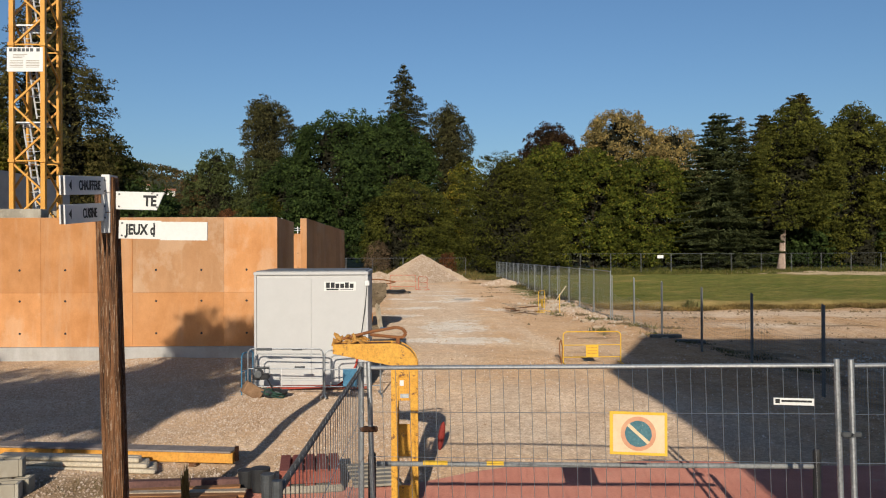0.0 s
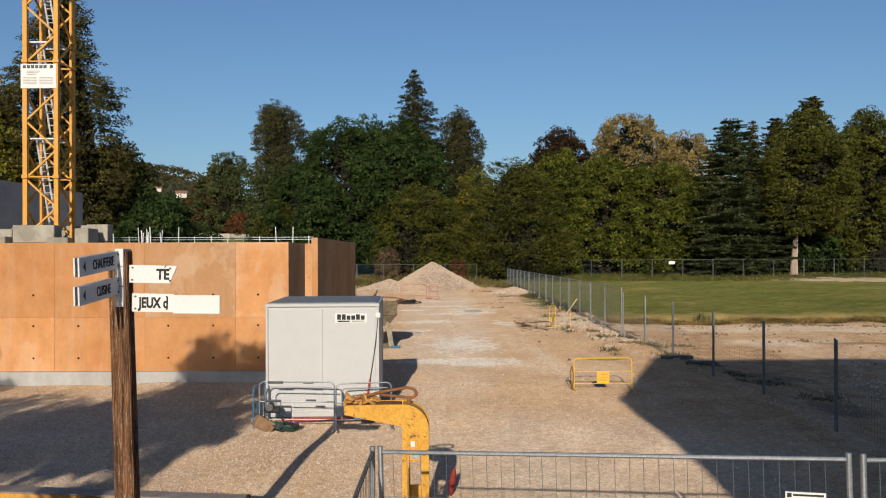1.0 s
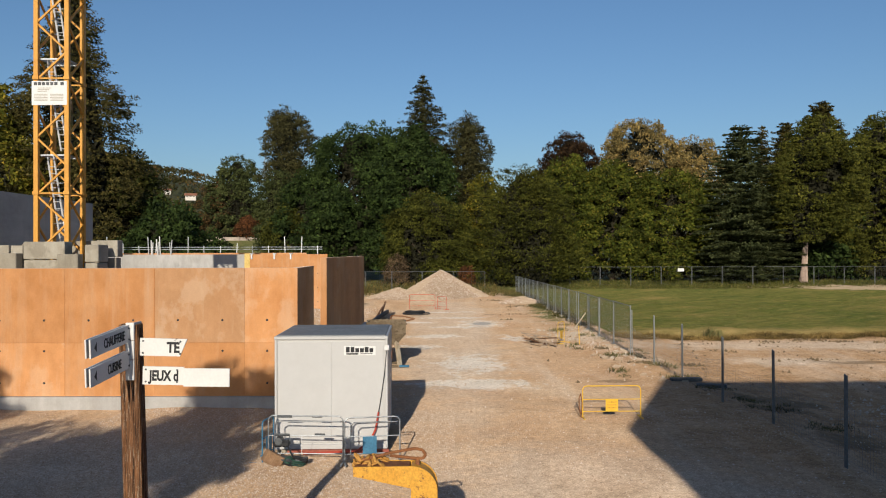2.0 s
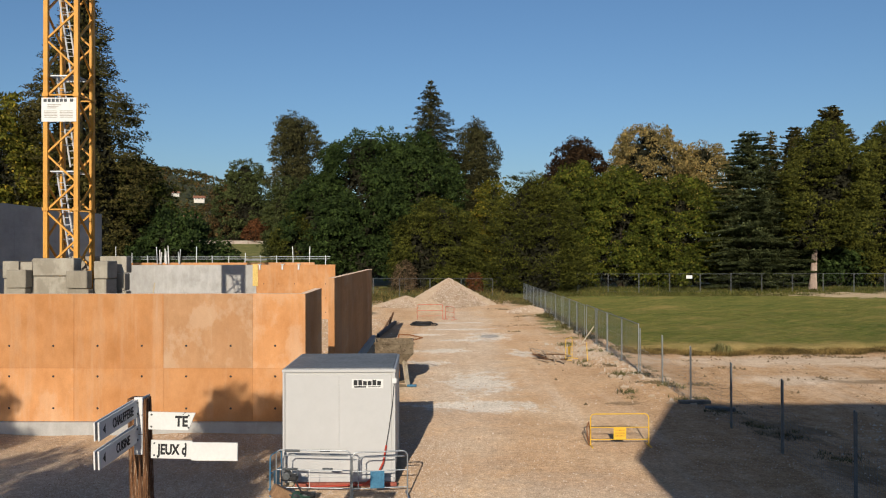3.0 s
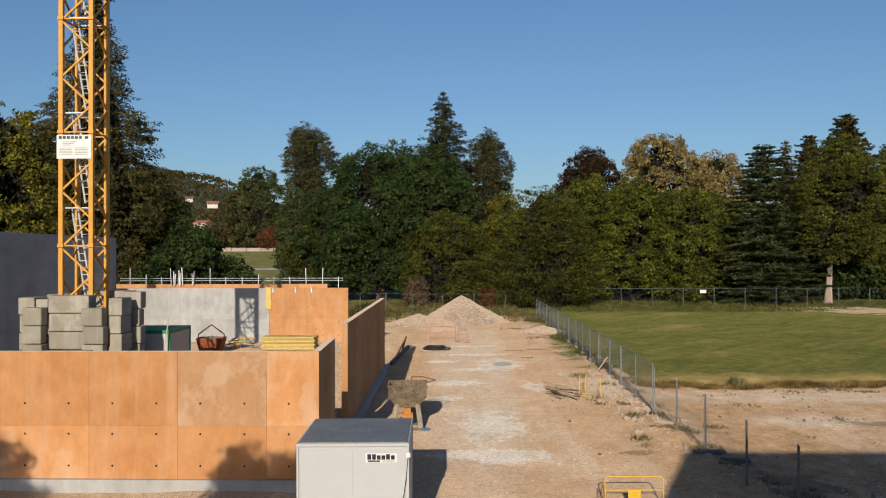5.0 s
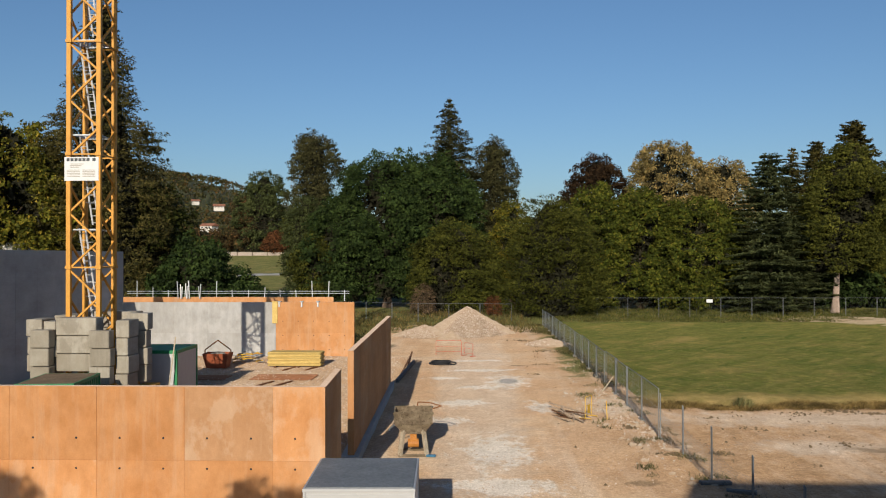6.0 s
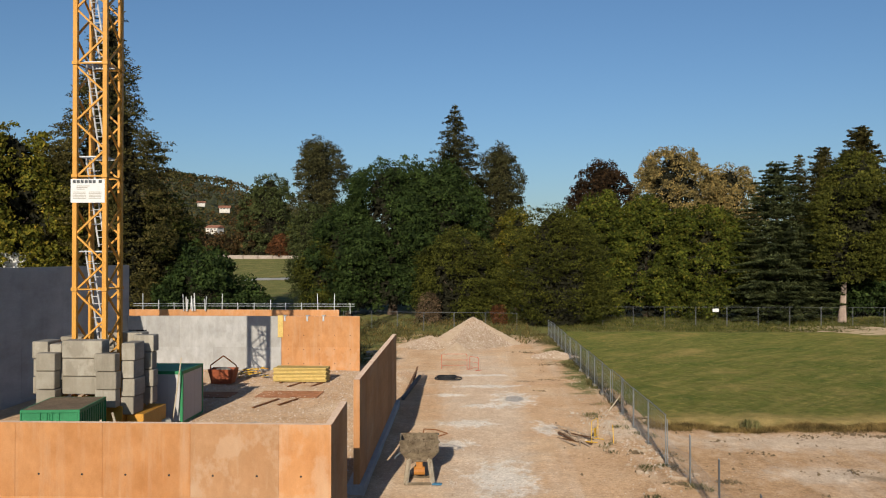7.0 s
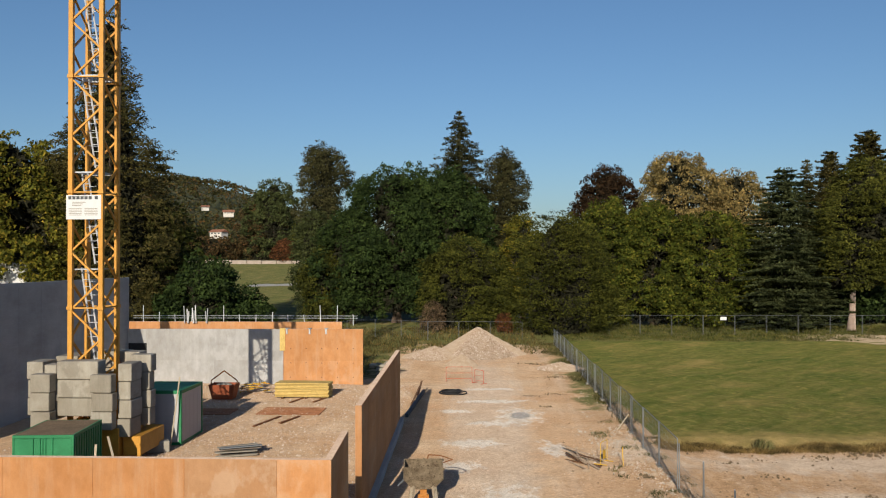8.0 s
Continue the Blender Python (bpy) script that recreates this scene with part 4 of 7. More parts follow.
broadleaf("yew_tree", (-2.4, 107.5), 12.5, 11.6, 0.0, L_YEW, "wide olive green yew reaching the ground", 8, DOME, 0.13, 0.55, pitch=-0.2, **NEEDLES)
broadleaf("yew_tree", (9.0, 101.6), 14.2, 14.6, 0.0, L_YEW, "broad olive yew with feathery boughs", 9, MOUND, 0.13, 0.62, leaf=0.36, thin=0.32, stretch=2.2, flat=0.4, pitch=0.5, rag=0.35, dens=1.3, heart=2.0)
broadleaf("hornbeam_tree", (15.6, 111.5), 10, 16.6, 0.2, L_LIME, "yellow-green hornbeam behind the broad yew", 10, ROUND, dens=1.4, gaps=0.1)
broadleaf("hornbeam_tree", (5.3, 117), 7, 15.0, 1.0, L_GOLD, "yellowing hornbeam between darker trees", 31, ROUND)
broadleaf("hornbeam_tree", (21.8, 112.5), 14, 15.8, 0.2, L_LIME, "yellow-green hornbeam with dense crown", 11, DOME, pitch=-0.15, flat=0.7, dens=1.55, heart=0.6, gaps=0.08)
broadleaf("hornbeam_tree", (28.6, 111.0), 13.4, 14.8, 0.2, L_LIME, "yellow-green hornbeam by the fence", 12, DOME, pitch=-0.15, flat=0.7, dens=1.55, heart=0.6, gaps=0.08)
broadleaf("beech_tree", (21.5, 150), 12.6, 24.6, 9, L_COPPER, "dark copper beech rising behind the hedge", 13, ROUND, 0.16, 0.7, trunk_r=0.5)
broadleaf("oak_tree", (33.4, 146), 16.6, 26.8, 8, L_OAK, "oak turning beige and gold", 14, DOME, 0.15, 0.75, gaps=0.2, rag=0.22, trunk_r=0.6)
broadleaf("oak_tree", (42.4, 147), 13.0, 23.8, 8, L_OAK, "smaller oak with golden leaves", 15, ROUND, 0.15, 0.75, gaps=0.25, rag=0.25, trunk_r=0.5)
conifer("blue_cedar", (36.9, 107.6), 17.0, 20.2, 0.4, L_CEDAR, "blue-green cedar with flat tiers of boughs", 16, 0.08, 27, 24, 0.62, 0.36, flat=1.0, fan=0.27, rag=0.45, core=2.6, dens=60, loose=0.8, rise=0.1, blunt=0.08)
conifer("fir_tree", (51.6, 140), 7, 24.8, 8, L_FIR, "slim dark fir behind the cedar", 17, 0.2, 22, 12, 0.5, 0.4, rise=0.25, fan=0.22, dens=46)
broadleaf("red_cedar", (44.0, 105.6), 13.0, 21.0, 5.0, L_CONIFER, "olive green conifer with a bare pale trunk", 18, ((0, 0.7), (0.15, 0.95), (0.45, 1.0), (0.7, 0.8), (0.87, 0.55), (1, 0.15)), 0.13, 0.58, pitch=0.05, rag=0.35, trunk_mat=PALE_BARK, trunk_r=0.42, lean=2.0, gaps=0.08, **dict(NEEDLES, dens=1.6))
conifer("fir_tree", (71.0, 162), 14, 32.6, 13, L_FIR, "tall dark fir with a dense tufted top", 51, 0.10, 27, 17, 0.50, 0.5, rise=0.26, fan=0.26, rag=0.45, dens=40, flat=0.2, core=2.0)
conifer("fir_tree", (66.6, 168), 11, 29.6, 13, L_FIR, "smaller dark fir close to its neighbour", 52, 0.10, 23, 15, 0.50, 0.5, rise=0.28, fan=0.26, rag=0.45, dens=40, flat=0.2, core=2.0)
broadleaf("red_cedar", (57.5, 114), 12.5, 22.6, 0.4, L_CONIFER, "dark green conifer at the wood's end", 20, OVATE, 0.13, 0.62, leaf=0.42, thin=0.42, stretch=1.5, flat=0.6, dens=1.7, gaps=0.06, heart=2.0)
broadleaf("chestnut_tree", (50.0, 117), 14, 12.5, 0.0, L_CHESTNUT, "dark chestnut in the shade of conifers", 21, DOME, leaf=0.5)
broadleaf("red_cedar", (67, 116), 13, 22, 0.8, L_CONIFER, "dark green conifer beside the field", 22, OVATE, 0.15, 0.75, leaf=0.55, thin=0.4, stretch=1.7, flat=0.6)
# left: the great conifer and its neighbours
broadleaf("great_cedar", (-37.0, 84), 13.0, 34.8, 1.5, L_FIR, "great dark conifer with layered ragged boughs", 23, SPREAD, 0.12, 0.62, leaf=0.36, thin=0.36, stretch=1.8, flat=0.35, pitch=0.0, rag=0.4, gaps=0.1, heart=2.0, trunk_r=0.8)
broadleaf("maple_tree", (-45.4, 81), 13.6, 21.6, 0.5, L_GOLD, "yellow-green maple beside the great conifer", 24, DOME, 0.15, 0.7, leaf=0.36, dens=1.6, gaps=0.06, heart=0.5, trunk_r=0.5)
broadleaf("maple_tree", (-58.5, 96), 14, 22.5, 0.5, L_GOLD, "yellow-green maple at the edge of the park", 25, DOME, 0.15, 0.8, leaf=0.42, trunk_r=0.5)
# Both hazels beside the meadow take the darker chestnut leaf to paint the conifer's shade.
broadleaf("hazel_tree", (-27.0, 83), 8.8, 9.5, 0.0, L_CHESTNUT, "shrubby tree beside a meadow, shade put into its dark leaf", 26, DOME, trunk_r=0.3)
broadleaf("beech_tree", (-67, 255), 15, 18.5, 1, L_BROWN, "sparse brown tree by the meadow", 27, ROUND, 0.14, 1.2, leaf=0.6, gaps=0.4, rag=0.4)
broadleaf("maple_tree", (-62.2, 252), 18, 25.0, 1, L_LIGHT, "loose green tree by the meadow", 28, ROUND, 0.14, 1.2, leaf=0.6, gaps=0.3, rag=0.4)
broadleaf("yew_tree", (-23.9, 121), 7.6, 16.6, 0.4, L_LIGHT, "olive green narrow tree at the wood's edge", 53, OVATE, 0.16, 0.6, pitch=-0.3, **NEEDLES)
broadleaf("hazel_tree", (-21.4, 114), 7, 10.2, 0.0, L_YEW, "olive shrub at the edge of the meadow", 29, OVATE)
broadleaf("beech_tree", (-80, 250), 18, 8, 0.5, L_BROWN, "reddish brown trees beyond the meadow", 30, DOME, 0.14, 1.2, leaf=0.6, gaps=0.3)
broadleaf("hazel_tree", (-47.0, 252), 20, 14, 0.5, L_YEW, "olive green bushes beyond the meadow", 32, DOME, 0.14, 1.2, leaf=0.6)
broadleaf("red_shrub", (-57.0, 243), 7.5, 7.0, 0.2, L_RUSSET, "rust-red shrub before the garden wall's trees", 36, DOME, 0.16, 0.9, leaf=0.5)
broadleaf("hazel_tree", (-23.6, 86), 5.2, 6.2, 0.0, L_CHESTNUT, "hazel shrub at the edge of the meadow, shade put into its dark leaf", 35, DOME, 0.2, trunk_r=0.2)
broadleaf("dead_bush", (-6.0, 102.0), 3.2, 3.9, 0.1, L_DEAD, "dead brown bush before the olive yew", 33, MOUND, 0.2, 0.4, leaf=0.26, thin=0.3, pitch=-0.5, stretch=1.8, trunk_r=0.1)
broadleaf("red_shrub", (2.4, 101.5), 2.0, 2.4, 0.2, L_RUSSET, "small rust-red shrub behind the gravel heap", 34, DOME, 0.22, 0.4, leaf=0.22, trunk_r=0.08)
broadleaf("chestnut_tree", (-33.0, 88), 9.5, 15.0, 0.4, L_DEEP, "dark green tree at the foot of the great conifer", 64, DOME)
broadleaf("hazel_tree", (47.5, 116), 13, 8.5, 0.0, L_CHESTNUT, "dark undergrowth below the conifers", 61, DOME, leaf=0.5, trunk_r=0.2)
broadleaf("hazel_tree", (57.5, 118), 13, 9.5, 0.0, L_CHESTNUT, "dark undergrowth at the field's far corner", 62, DOME, leaf=0.5, trunk_r=0.2)
broadleaf("hazel_tree", (39.0, 116), 11, 8.0, 0.0, L_CHESTNUT, "dark undergrowth behind the blue cedar", 63, DOME, leaf=0.5, trunk_r=0.2)
# behind the camera, throwing the shade on the wall
LIMES = dict(leaf=0.19, clump=0.38, gaps=0.1, rag=0.38, heart=6.0, trunk_r=0.14, group="trees behind the camera")
broadleaf("lime_tree", (-7.8, -4), 4.1, 9.75, 5.4, L_LIME, "lime tree with a high crown", 41, DOME, **LIMES)
broadleaf("lime_tree", (-15.6, -4), 4.8, 10.3, 5.2, L_LIME, "lime tree with a tall crown", 42, DOME, **LIMES)
broadleaf("lime_tree", (-11.4, -4.6), 6.2, 7.6, 4.9, L_LIME, "lower lime tree between two others", 43, DOME, **LIMES)


# ---- building behind the camera, whose shade lies on the ground ----
def rear_house():
    hs = thing("house", (0, 0, 0), "plain rendered house with hipped tile roof", "house")
    bm = B()
    box(bm, (2.45, -17.6, -0.2), (29.6, -9.4, 9.35))
    part("wall", bm, RENDERED, hs)
    bm = B()
    v = [bm.verts.new(p) for p in ((1.95, -9, 9.37), (30, -9, 9.37), (30, -18, 9.37), (1.95, -18, 9.37), (3.75, -13.5, 13.35), (28, -13.5, 13.35))]
    for f in ((0, 1, 5, 4), (1, 2, 5), (2, 3, 4, 5), (3, 0, 4), (3, 2, 1, 0)):
        bm.faces.new([v[i] for i in f])
    part("roof", bm, TILE, hs)


rear_house()


# ---- gravel heaps ----
def heap(name, loc, rx, ry, h, label, seed, power=1.0):
    n, k = 56, 22
    rng = np.random.default_rng(seed)
    bm = B()
    rings = []
    for j in range(k + 1):
        f = j / k
        ring = []
        for i in range(n):
            a = 6.283 * i / n
            wob = 1 + 0.10 * math.sin(2 * a + seed) + 0.06 * math.sin(5 * a + 2 * seed) + 0.02 * rng.normal()
            z = h * (1 - f) ** power * (1 if f > 0.06 else 0.96 + 0.04 * (f / 0.06)) + 0.03 * rng.normal() * (f < 1)
            ring.append(bm.verts.new((rx * f * wob * math.cos(a), ry * f * wob * math.sin(a), z if f < 1 else -0.15)))
        rings.append(ring)
    for a, b in zip(rings[:-1], rings[1:]):
        for i in range(n):
            bm.faces.new((a[i], b[i], b[(i + 1) % n], a[(i + 1) % n]))
    bmesh.ops.remove_doubles(bm, verts=bm.verts, dist=0.001)
    o = part(name, bm, STONE, smooth=True)
    o.location = (*loc, float(height(np.float64(loc[0]), np.float64(loc[1]))))
    return tagged(o, label, "gravel heap", "gravel heaps")


heap("mound", (-0.6, 82), 4.1, 5.0, 2.55, "tall cone of pale gravel at the end of the track", 1, 1.0)
heap("mound", (-4.6, 79.5), 2.6, 3.4, 0.95, "low heap of pale gravel", 2)
heap("mound", (-1.9, 73), 1.4, 2.2, 1.0, "low sandy heap in front of the tall cone", 3)
heap("mound", (6.2, 71), 2.0, 1.6, 0.55, "small heap of pale gravel by the fence", 4)


# ---- direction sign on a wooden post ----
def direction_sign():
    t = thing("signpost", (-2.885, 7.68, 0), "weathered round wooden post with white direction boards", "signpost")
    bm = B()
    n, rows = 72, 14
    rings = []
    rng = random.Random(3)
    groove = [rng.choice((0.0, 0.0, 0.0, -0.04, -0.12, 0.015)) for i in range(n)]
    for k in range(rows + 1):
        z = -0.2 + 3.72 * k / rows
        s = 0.090 - 0.006 * k / rows
        ring = []
        for i in range(n):
            a = 6.2832 * i / n
            r = s / (abs(math.cos(a)) ** 16 + abs(math.sin(a)) ** 16) ** (1 / 16) * (1 + groove[i] * rng.uniform(0.5, 1.3))
            ring.append(bm.verts.new((r * math.cos(a) + 0.137 - 0.028 * z, r * math.sin(a), z)))
        rings.append(ring)
    for a, b in zip(rings[:-1], rings[1:]):
        for i in range(n):
            bm.faces.new((a[i], a[(i + 1) % n], b[(i + 1) % n], b[i]))
    bm.faces.new(rings[-1])
    part("post", bm, WOOD, t, "brown grooved wood")
    for z0, z1 in ((3.02, 3.20), (3.205, 3.375), (3.38, 3.54)):
        bm = B()
        box(bm, (0.028, -0.106, z0), (0.104, -0.092, z1), 0.004)
        box(bm, (0.094, -0.092, z0), (0.104, 0.092, z1), 0.003)
        part("bracket", bm, WHITE, t, "white painted metal bracket")
    def board(x0, x1, z, h, tilt, words, wx, size, cut=0.0, y=-0.02, squeeze=0.8):
        bm = B()
        vs = [(x0, z - h / 2), (x1 - cut * 0.4, z - h / 2), (x1, z + h / 2), (x0, z + h / 2)]
        lo = [bm.verts.new((a, y - 0.008, b)) for a, b in vs]
        hi = [bm.verts.new((a, y + 0.008, b)) for a, b in vs]
        bm.faces.new(lo)
        bm.faces.new(hi[::-1])
        for i in range(4):
            bm.faces.new((lo[i], hi[i], hi[(i + 1) % 4], lo[(i + 1) % 4]))
        bmesh.ops.recalc_face_normals(bm, faces=bm.faces)
        o = part("board", bm, WHITE, t, "white direction board")
        o.matrix_local = pose(x0, 0, z) @ pose(0, 0, 0, 0, tilt, 0) @ pose(-x0, 0, -z)
        if words:
            text("lettering", words, size, pose(wx, y - 0.0105, z - 0.004, 90), BLACK, o, "black letters", squeeze)
        for dx in (x0 + 0.03, x1 - 0.06) if words else ():
            for dz in (-0.055, 0.055):
                bm = B()
                tube(bm, (dx, y - 0.014, z + dz), (dx, y - 0.007, z + dz), 0.009, 8)
                part("bolt", bm, DARK_STEEL, o)
        return o
    board(0.13, 0.56, 3.315, 0.16, 1.5, "TE", 0.435, 0.13, 0.16)
    board(0.155, 0.53, 3.055, 0.165, 1.2, "JEUX d", 0.35, 0.128, 0.0, squeeze=0.70)
    board(0.531, 0.95, 3.038, 0.165, 0.6, "", 0, 0, 0.0, -0.036)
    # accent stroke over the E
    bm = B()
    bar(bm, (0.450, -0.032, 3.370), (0.470, -0.032, 3.390), 0.012, 0.004)
    part("accent", bm, BLACK, t)
    for words, z, tilt in (("CHAUFFERIE", 3.45, 4.2), ("CUISINE", 3.215, 4.2)):
        for off in (0.0, -0.036):
            bm = B()
            box(bm, (-0.88, -0.007 - off, z - 0.078), (-0.10, 0.007 - off, z + 0.078), 0.002)
            o = part("board", bm, WHITE, t, "white direction board seen at a slant")
            o.matrix_local = pose(0.06, 0, z, 0, 0, 88) @ pose(0, 0, 0, 0, -tilt, 0) @ pose(0, 0, -z)
            if off == 0.0:
                text("lettering", words, 0.115, pose(-0.42, -0.0095, z - 0.004, 90), BLACK, o, "black letters", 0.66, 0.015)
                bm = B()
                v = [bm.verts.new(p) for p in ((-0.82, -0.010, z), (-0.77, -0.010, z + 0.045), (-0.77, -0.010, z - 0.045))]
                bm.faces.new(v)
                part("arrow", bm, BLACK, o)
                for dx in (-0.12,):
                    for dz in (-0.05, 0.05):
                        bm = B()
                        tube(bm, (dx, -0.014, z + dz), (dx, -0.006, z + dz), 0.009, 8)
                        part("bolt", bm, DARK_STEEL, o)
    return t


direction_sign()


# ---- site fences ----
def wires(bm, L, z0, z1, dv, dh, r, sag=0.0, verticals=True):
    def w(p, q):
        p, q = Vector(p), Vector(q)
        d = (q - p).normalized()
        s = d.orthogonal().normalized() * r
        u = d.cross(s)
        ring = [s, (-s * 0.5 + u * 0.87), (-s * 0.5 - u * 0.87)]
        a, b = [bm.verts.new(p + k) for k in ring], [bm.verts.new(q + k) for k in ring]
        for i in range(3):
            bm.faces.new((a[i], a[(i + 1) % 3], b[(i + 1) % 3], b[i]))
    if verticals:
        n = max(2, int(L / dv))
        for i in range(1, n):
            x = L * i / n
            dz = -sag * 4 * (x / L) * (1 - x / L)
            w((x, 0, z0 + dz * 0.5), (x, 0, z1 + dz))
    m = int((z1 - z0) / dh)
    for j in range(m + 1):
        z = z0 + (z1 - z0) * j / m
        k = 6 if sag else 1
        for i in range(k):
            xa, xb = L * i / k, L * (i + 1) / k
            f = lambda x: -sag * 4 * (x / L) * (1 - x / L) * (0.5 + 0.5 * j / m)  # noqa: E731
            w((xa, 0, z + f(xa)), (xb, 0, z + f(xb)))
    return bm


def fence_panel(p, q, h, label, group, post=GALV, dv=0.11, dh=0.28, wire_r=0.0022, rails=(1.0,), r=0.021, foot=True, sag=0.0, mesh=True, top_out=0.0, mesh_z=None):
    p, q = Vector(p), Vector(q)
    L = (q - p).to_2d().length
    t = thing("site_fence", p, label, "fence", group, math.degrees(math.atan2(q.y - p.y, q.x - p.x)))
    for x in (0.0, L):
        bm = B()
        tube(bm, (x, 0, -0.15), (x, 0, h + top_out), r, 8)
        bmesh.ops.create_uvsphere(bm, u_segments=8, v_segments=4, radius=r * 1.02, matrix=Matrix.Translation((x, 0, h + top_out)))
        part("post", bm, post, t)
    for f in rails:
        bm = B()
        tube(bm, (0.0, 0, h * f - 0.02), (L, 0, h * f - 0.02 + (q.z - p.z)), r * 0.85, 8)
        part("rail", bm, post, t)
    if mesh:
        bm = wires(B(), L, *(mesh_z or (0.12, h - 0.03)), dv, dh, wire_r, sag)
        tagged(part("wire_mesh", bm, post, t), kind="stuff")
    if foot:
        bm = B()
        box(bm, (L - 0.32, -0.11, -0.02), (L + 0.32, 0.11, 0.12), 0.02)
        part("foot_block", bm, BALLAST, t)
    return t


def near_panel(p, q, label, wire_gap=0.105, first_post=GALV, rail_mat=GALV, rail_r=0.017):
    """The panel close to the camera: each wire a part of its own."""
    p, q = Vector(p), Vector(q)
    L = (q - p).length
    t = thing("site_fence", p, label, "fence", "temporary fence panels", math.degrees(math.atan2(q.y - p.y, q.x - p.x)))
    t.rotation_euler.y = -math.asin((q.z - p.z) / L)
    for x in (0.0, L):
        bm = B()
        tube(bm, (x, 0, -0.02), (x, 0, 2.0), 0.021, 12)
        part("post", bm, GALV if x else first_post, t, "galvanised tube" if x or first_post is GALV else "dark sleeved tube")
    for z in (1.955, 0.12):
        bm = B()
        tube(bm, (0.02, 0, z), (L - 0.02, 0, z), rail_r, 10)
        part("rail", bm, rail_mat, t)
    bm = B()
    tube(bm, (0, 0, 0.1), (0, 0, 1.975), 0.0022, 4)
    first = part("wire", bm, GALV, t)
    first.location = (wire_gap, -0.012, 0)
    n = int(L / wire_gap)
    rng = random.Random(5)
    for i in range(2, n):
        share("wire", first, t, (i * wire_gap, -0.012, rng.uniform(-0.004, 0.01)), (0, radians(rng.uniform(-0.25, 0.25)), 0))
    bm = B()
    tube(bm, (0, 0, 0), (L, 0, 0), 0.0022, 4)
    first = part("cross_wire", bm, GALV, t)
    first.location = (0, -0.016, 0.30)
    for z in (0.62, 0.95, 1.27, 1.615):
        share("cross_wire", first, t, (0, -0.016, z))
    for x in (0.0, L):
        bm = B()
        box(bm, (x - 0.33, -0.11, -0.02), (x + 0.33, 0.11, 0.13), 0.02)
        part("foot_block", bm, BALLAST, t)
    return t


NEAR_A, NEAR_B = (-0.365, 6.57, -0.01), (2.975, 5.90, 0.08)
gate = near_panel(NEAR_A, NEAR_B, "galvanised temporary fence panel of thin upright wires")
near_panel((3.055, 5.88, 0.08), (6.3, 5.55, 0.15), "galvanised temporary fence panel beside the clamp")
# The side panel's rails get darker zinc: their shade side is put into the colour.
near_panel((-0.52, 3.15, -0.01), (-0.475, 6.57, -0.01), "galvanised temporary fence panel running toward the track", first_post=DARK_STEEL, rail_mat=surface("shaded_zinc", (0.115, 0.10, 0.085), (0.20, 0.18, 0.155), 9, 60, 0.75, 0.2, bumpy=0.2), rail_r=0.0155)
for x, y in ((-0.42, 6.57), (3.015, 5.89)):
    bm = B()
    box(bm, (-0.072, -0.026, -0.02), (0.072, 0.026, 0.022), 0.010)
    tube(bm, (0, -0.05, 0), (0, 0.05, 0), 0.012, 8)
    o = part("fence_clamp", bm, DARK_STEEL if x > 0 else surface("dark_rust", (0.045, 0.022, 0.013), (0.13, 0.060, 0.030), 14, 80, 0.85, bumpy=0.3))
    o.location = (x, y, 1.47 if x < 0 else 1.55)
    tagged(o, "rusty clamp joining two fence posts", "clamp", "fence clamps")


def pole_barrier():
    t = thing("pole_barrier", (0, 6.98, 0), "galvanised pole barrier between two black posts", "barrier")
    for x in (-0.42, 3.27):
        bm = B()
        tube(bm, (x, 0, -0.1), (x, 0, 1.17), 0.033, 12)
        bmesh.ops.create_uvsphere(bm, u_segments=12, v_segments=6, radius=0.033, matrix=Matrix.Translation((x, 0, 1.17)))
        part("post", bm, RUBBER, t, "black post")
    bm = B()
    tube(bm, (-0.38, -0.04, 1.11), (3.22, -0.04, 1.06), 0.021, 12)
    rail_ = part("rail", bm, surface("dull_zinc", (0.20, 0.205, 0.205), (0.29, 0.295, 0.29), 6, 50, 0.7, 0.2, bumpy=0.05), t)
    for x0, x1 in ((0.0, 0.2), (0.52, 0.66)):
        bm = B()
        tube(bm, (x0, -0.04, 1.11 - 0.0139 * x0), (x1, -0.04, 1.11 - 0.0139 * x1), 0.0225, 10)
        part("tape", bm, BRIGHT_YELLOW, rail_, "yellow tape wrap")
    return t


pole_barrier()


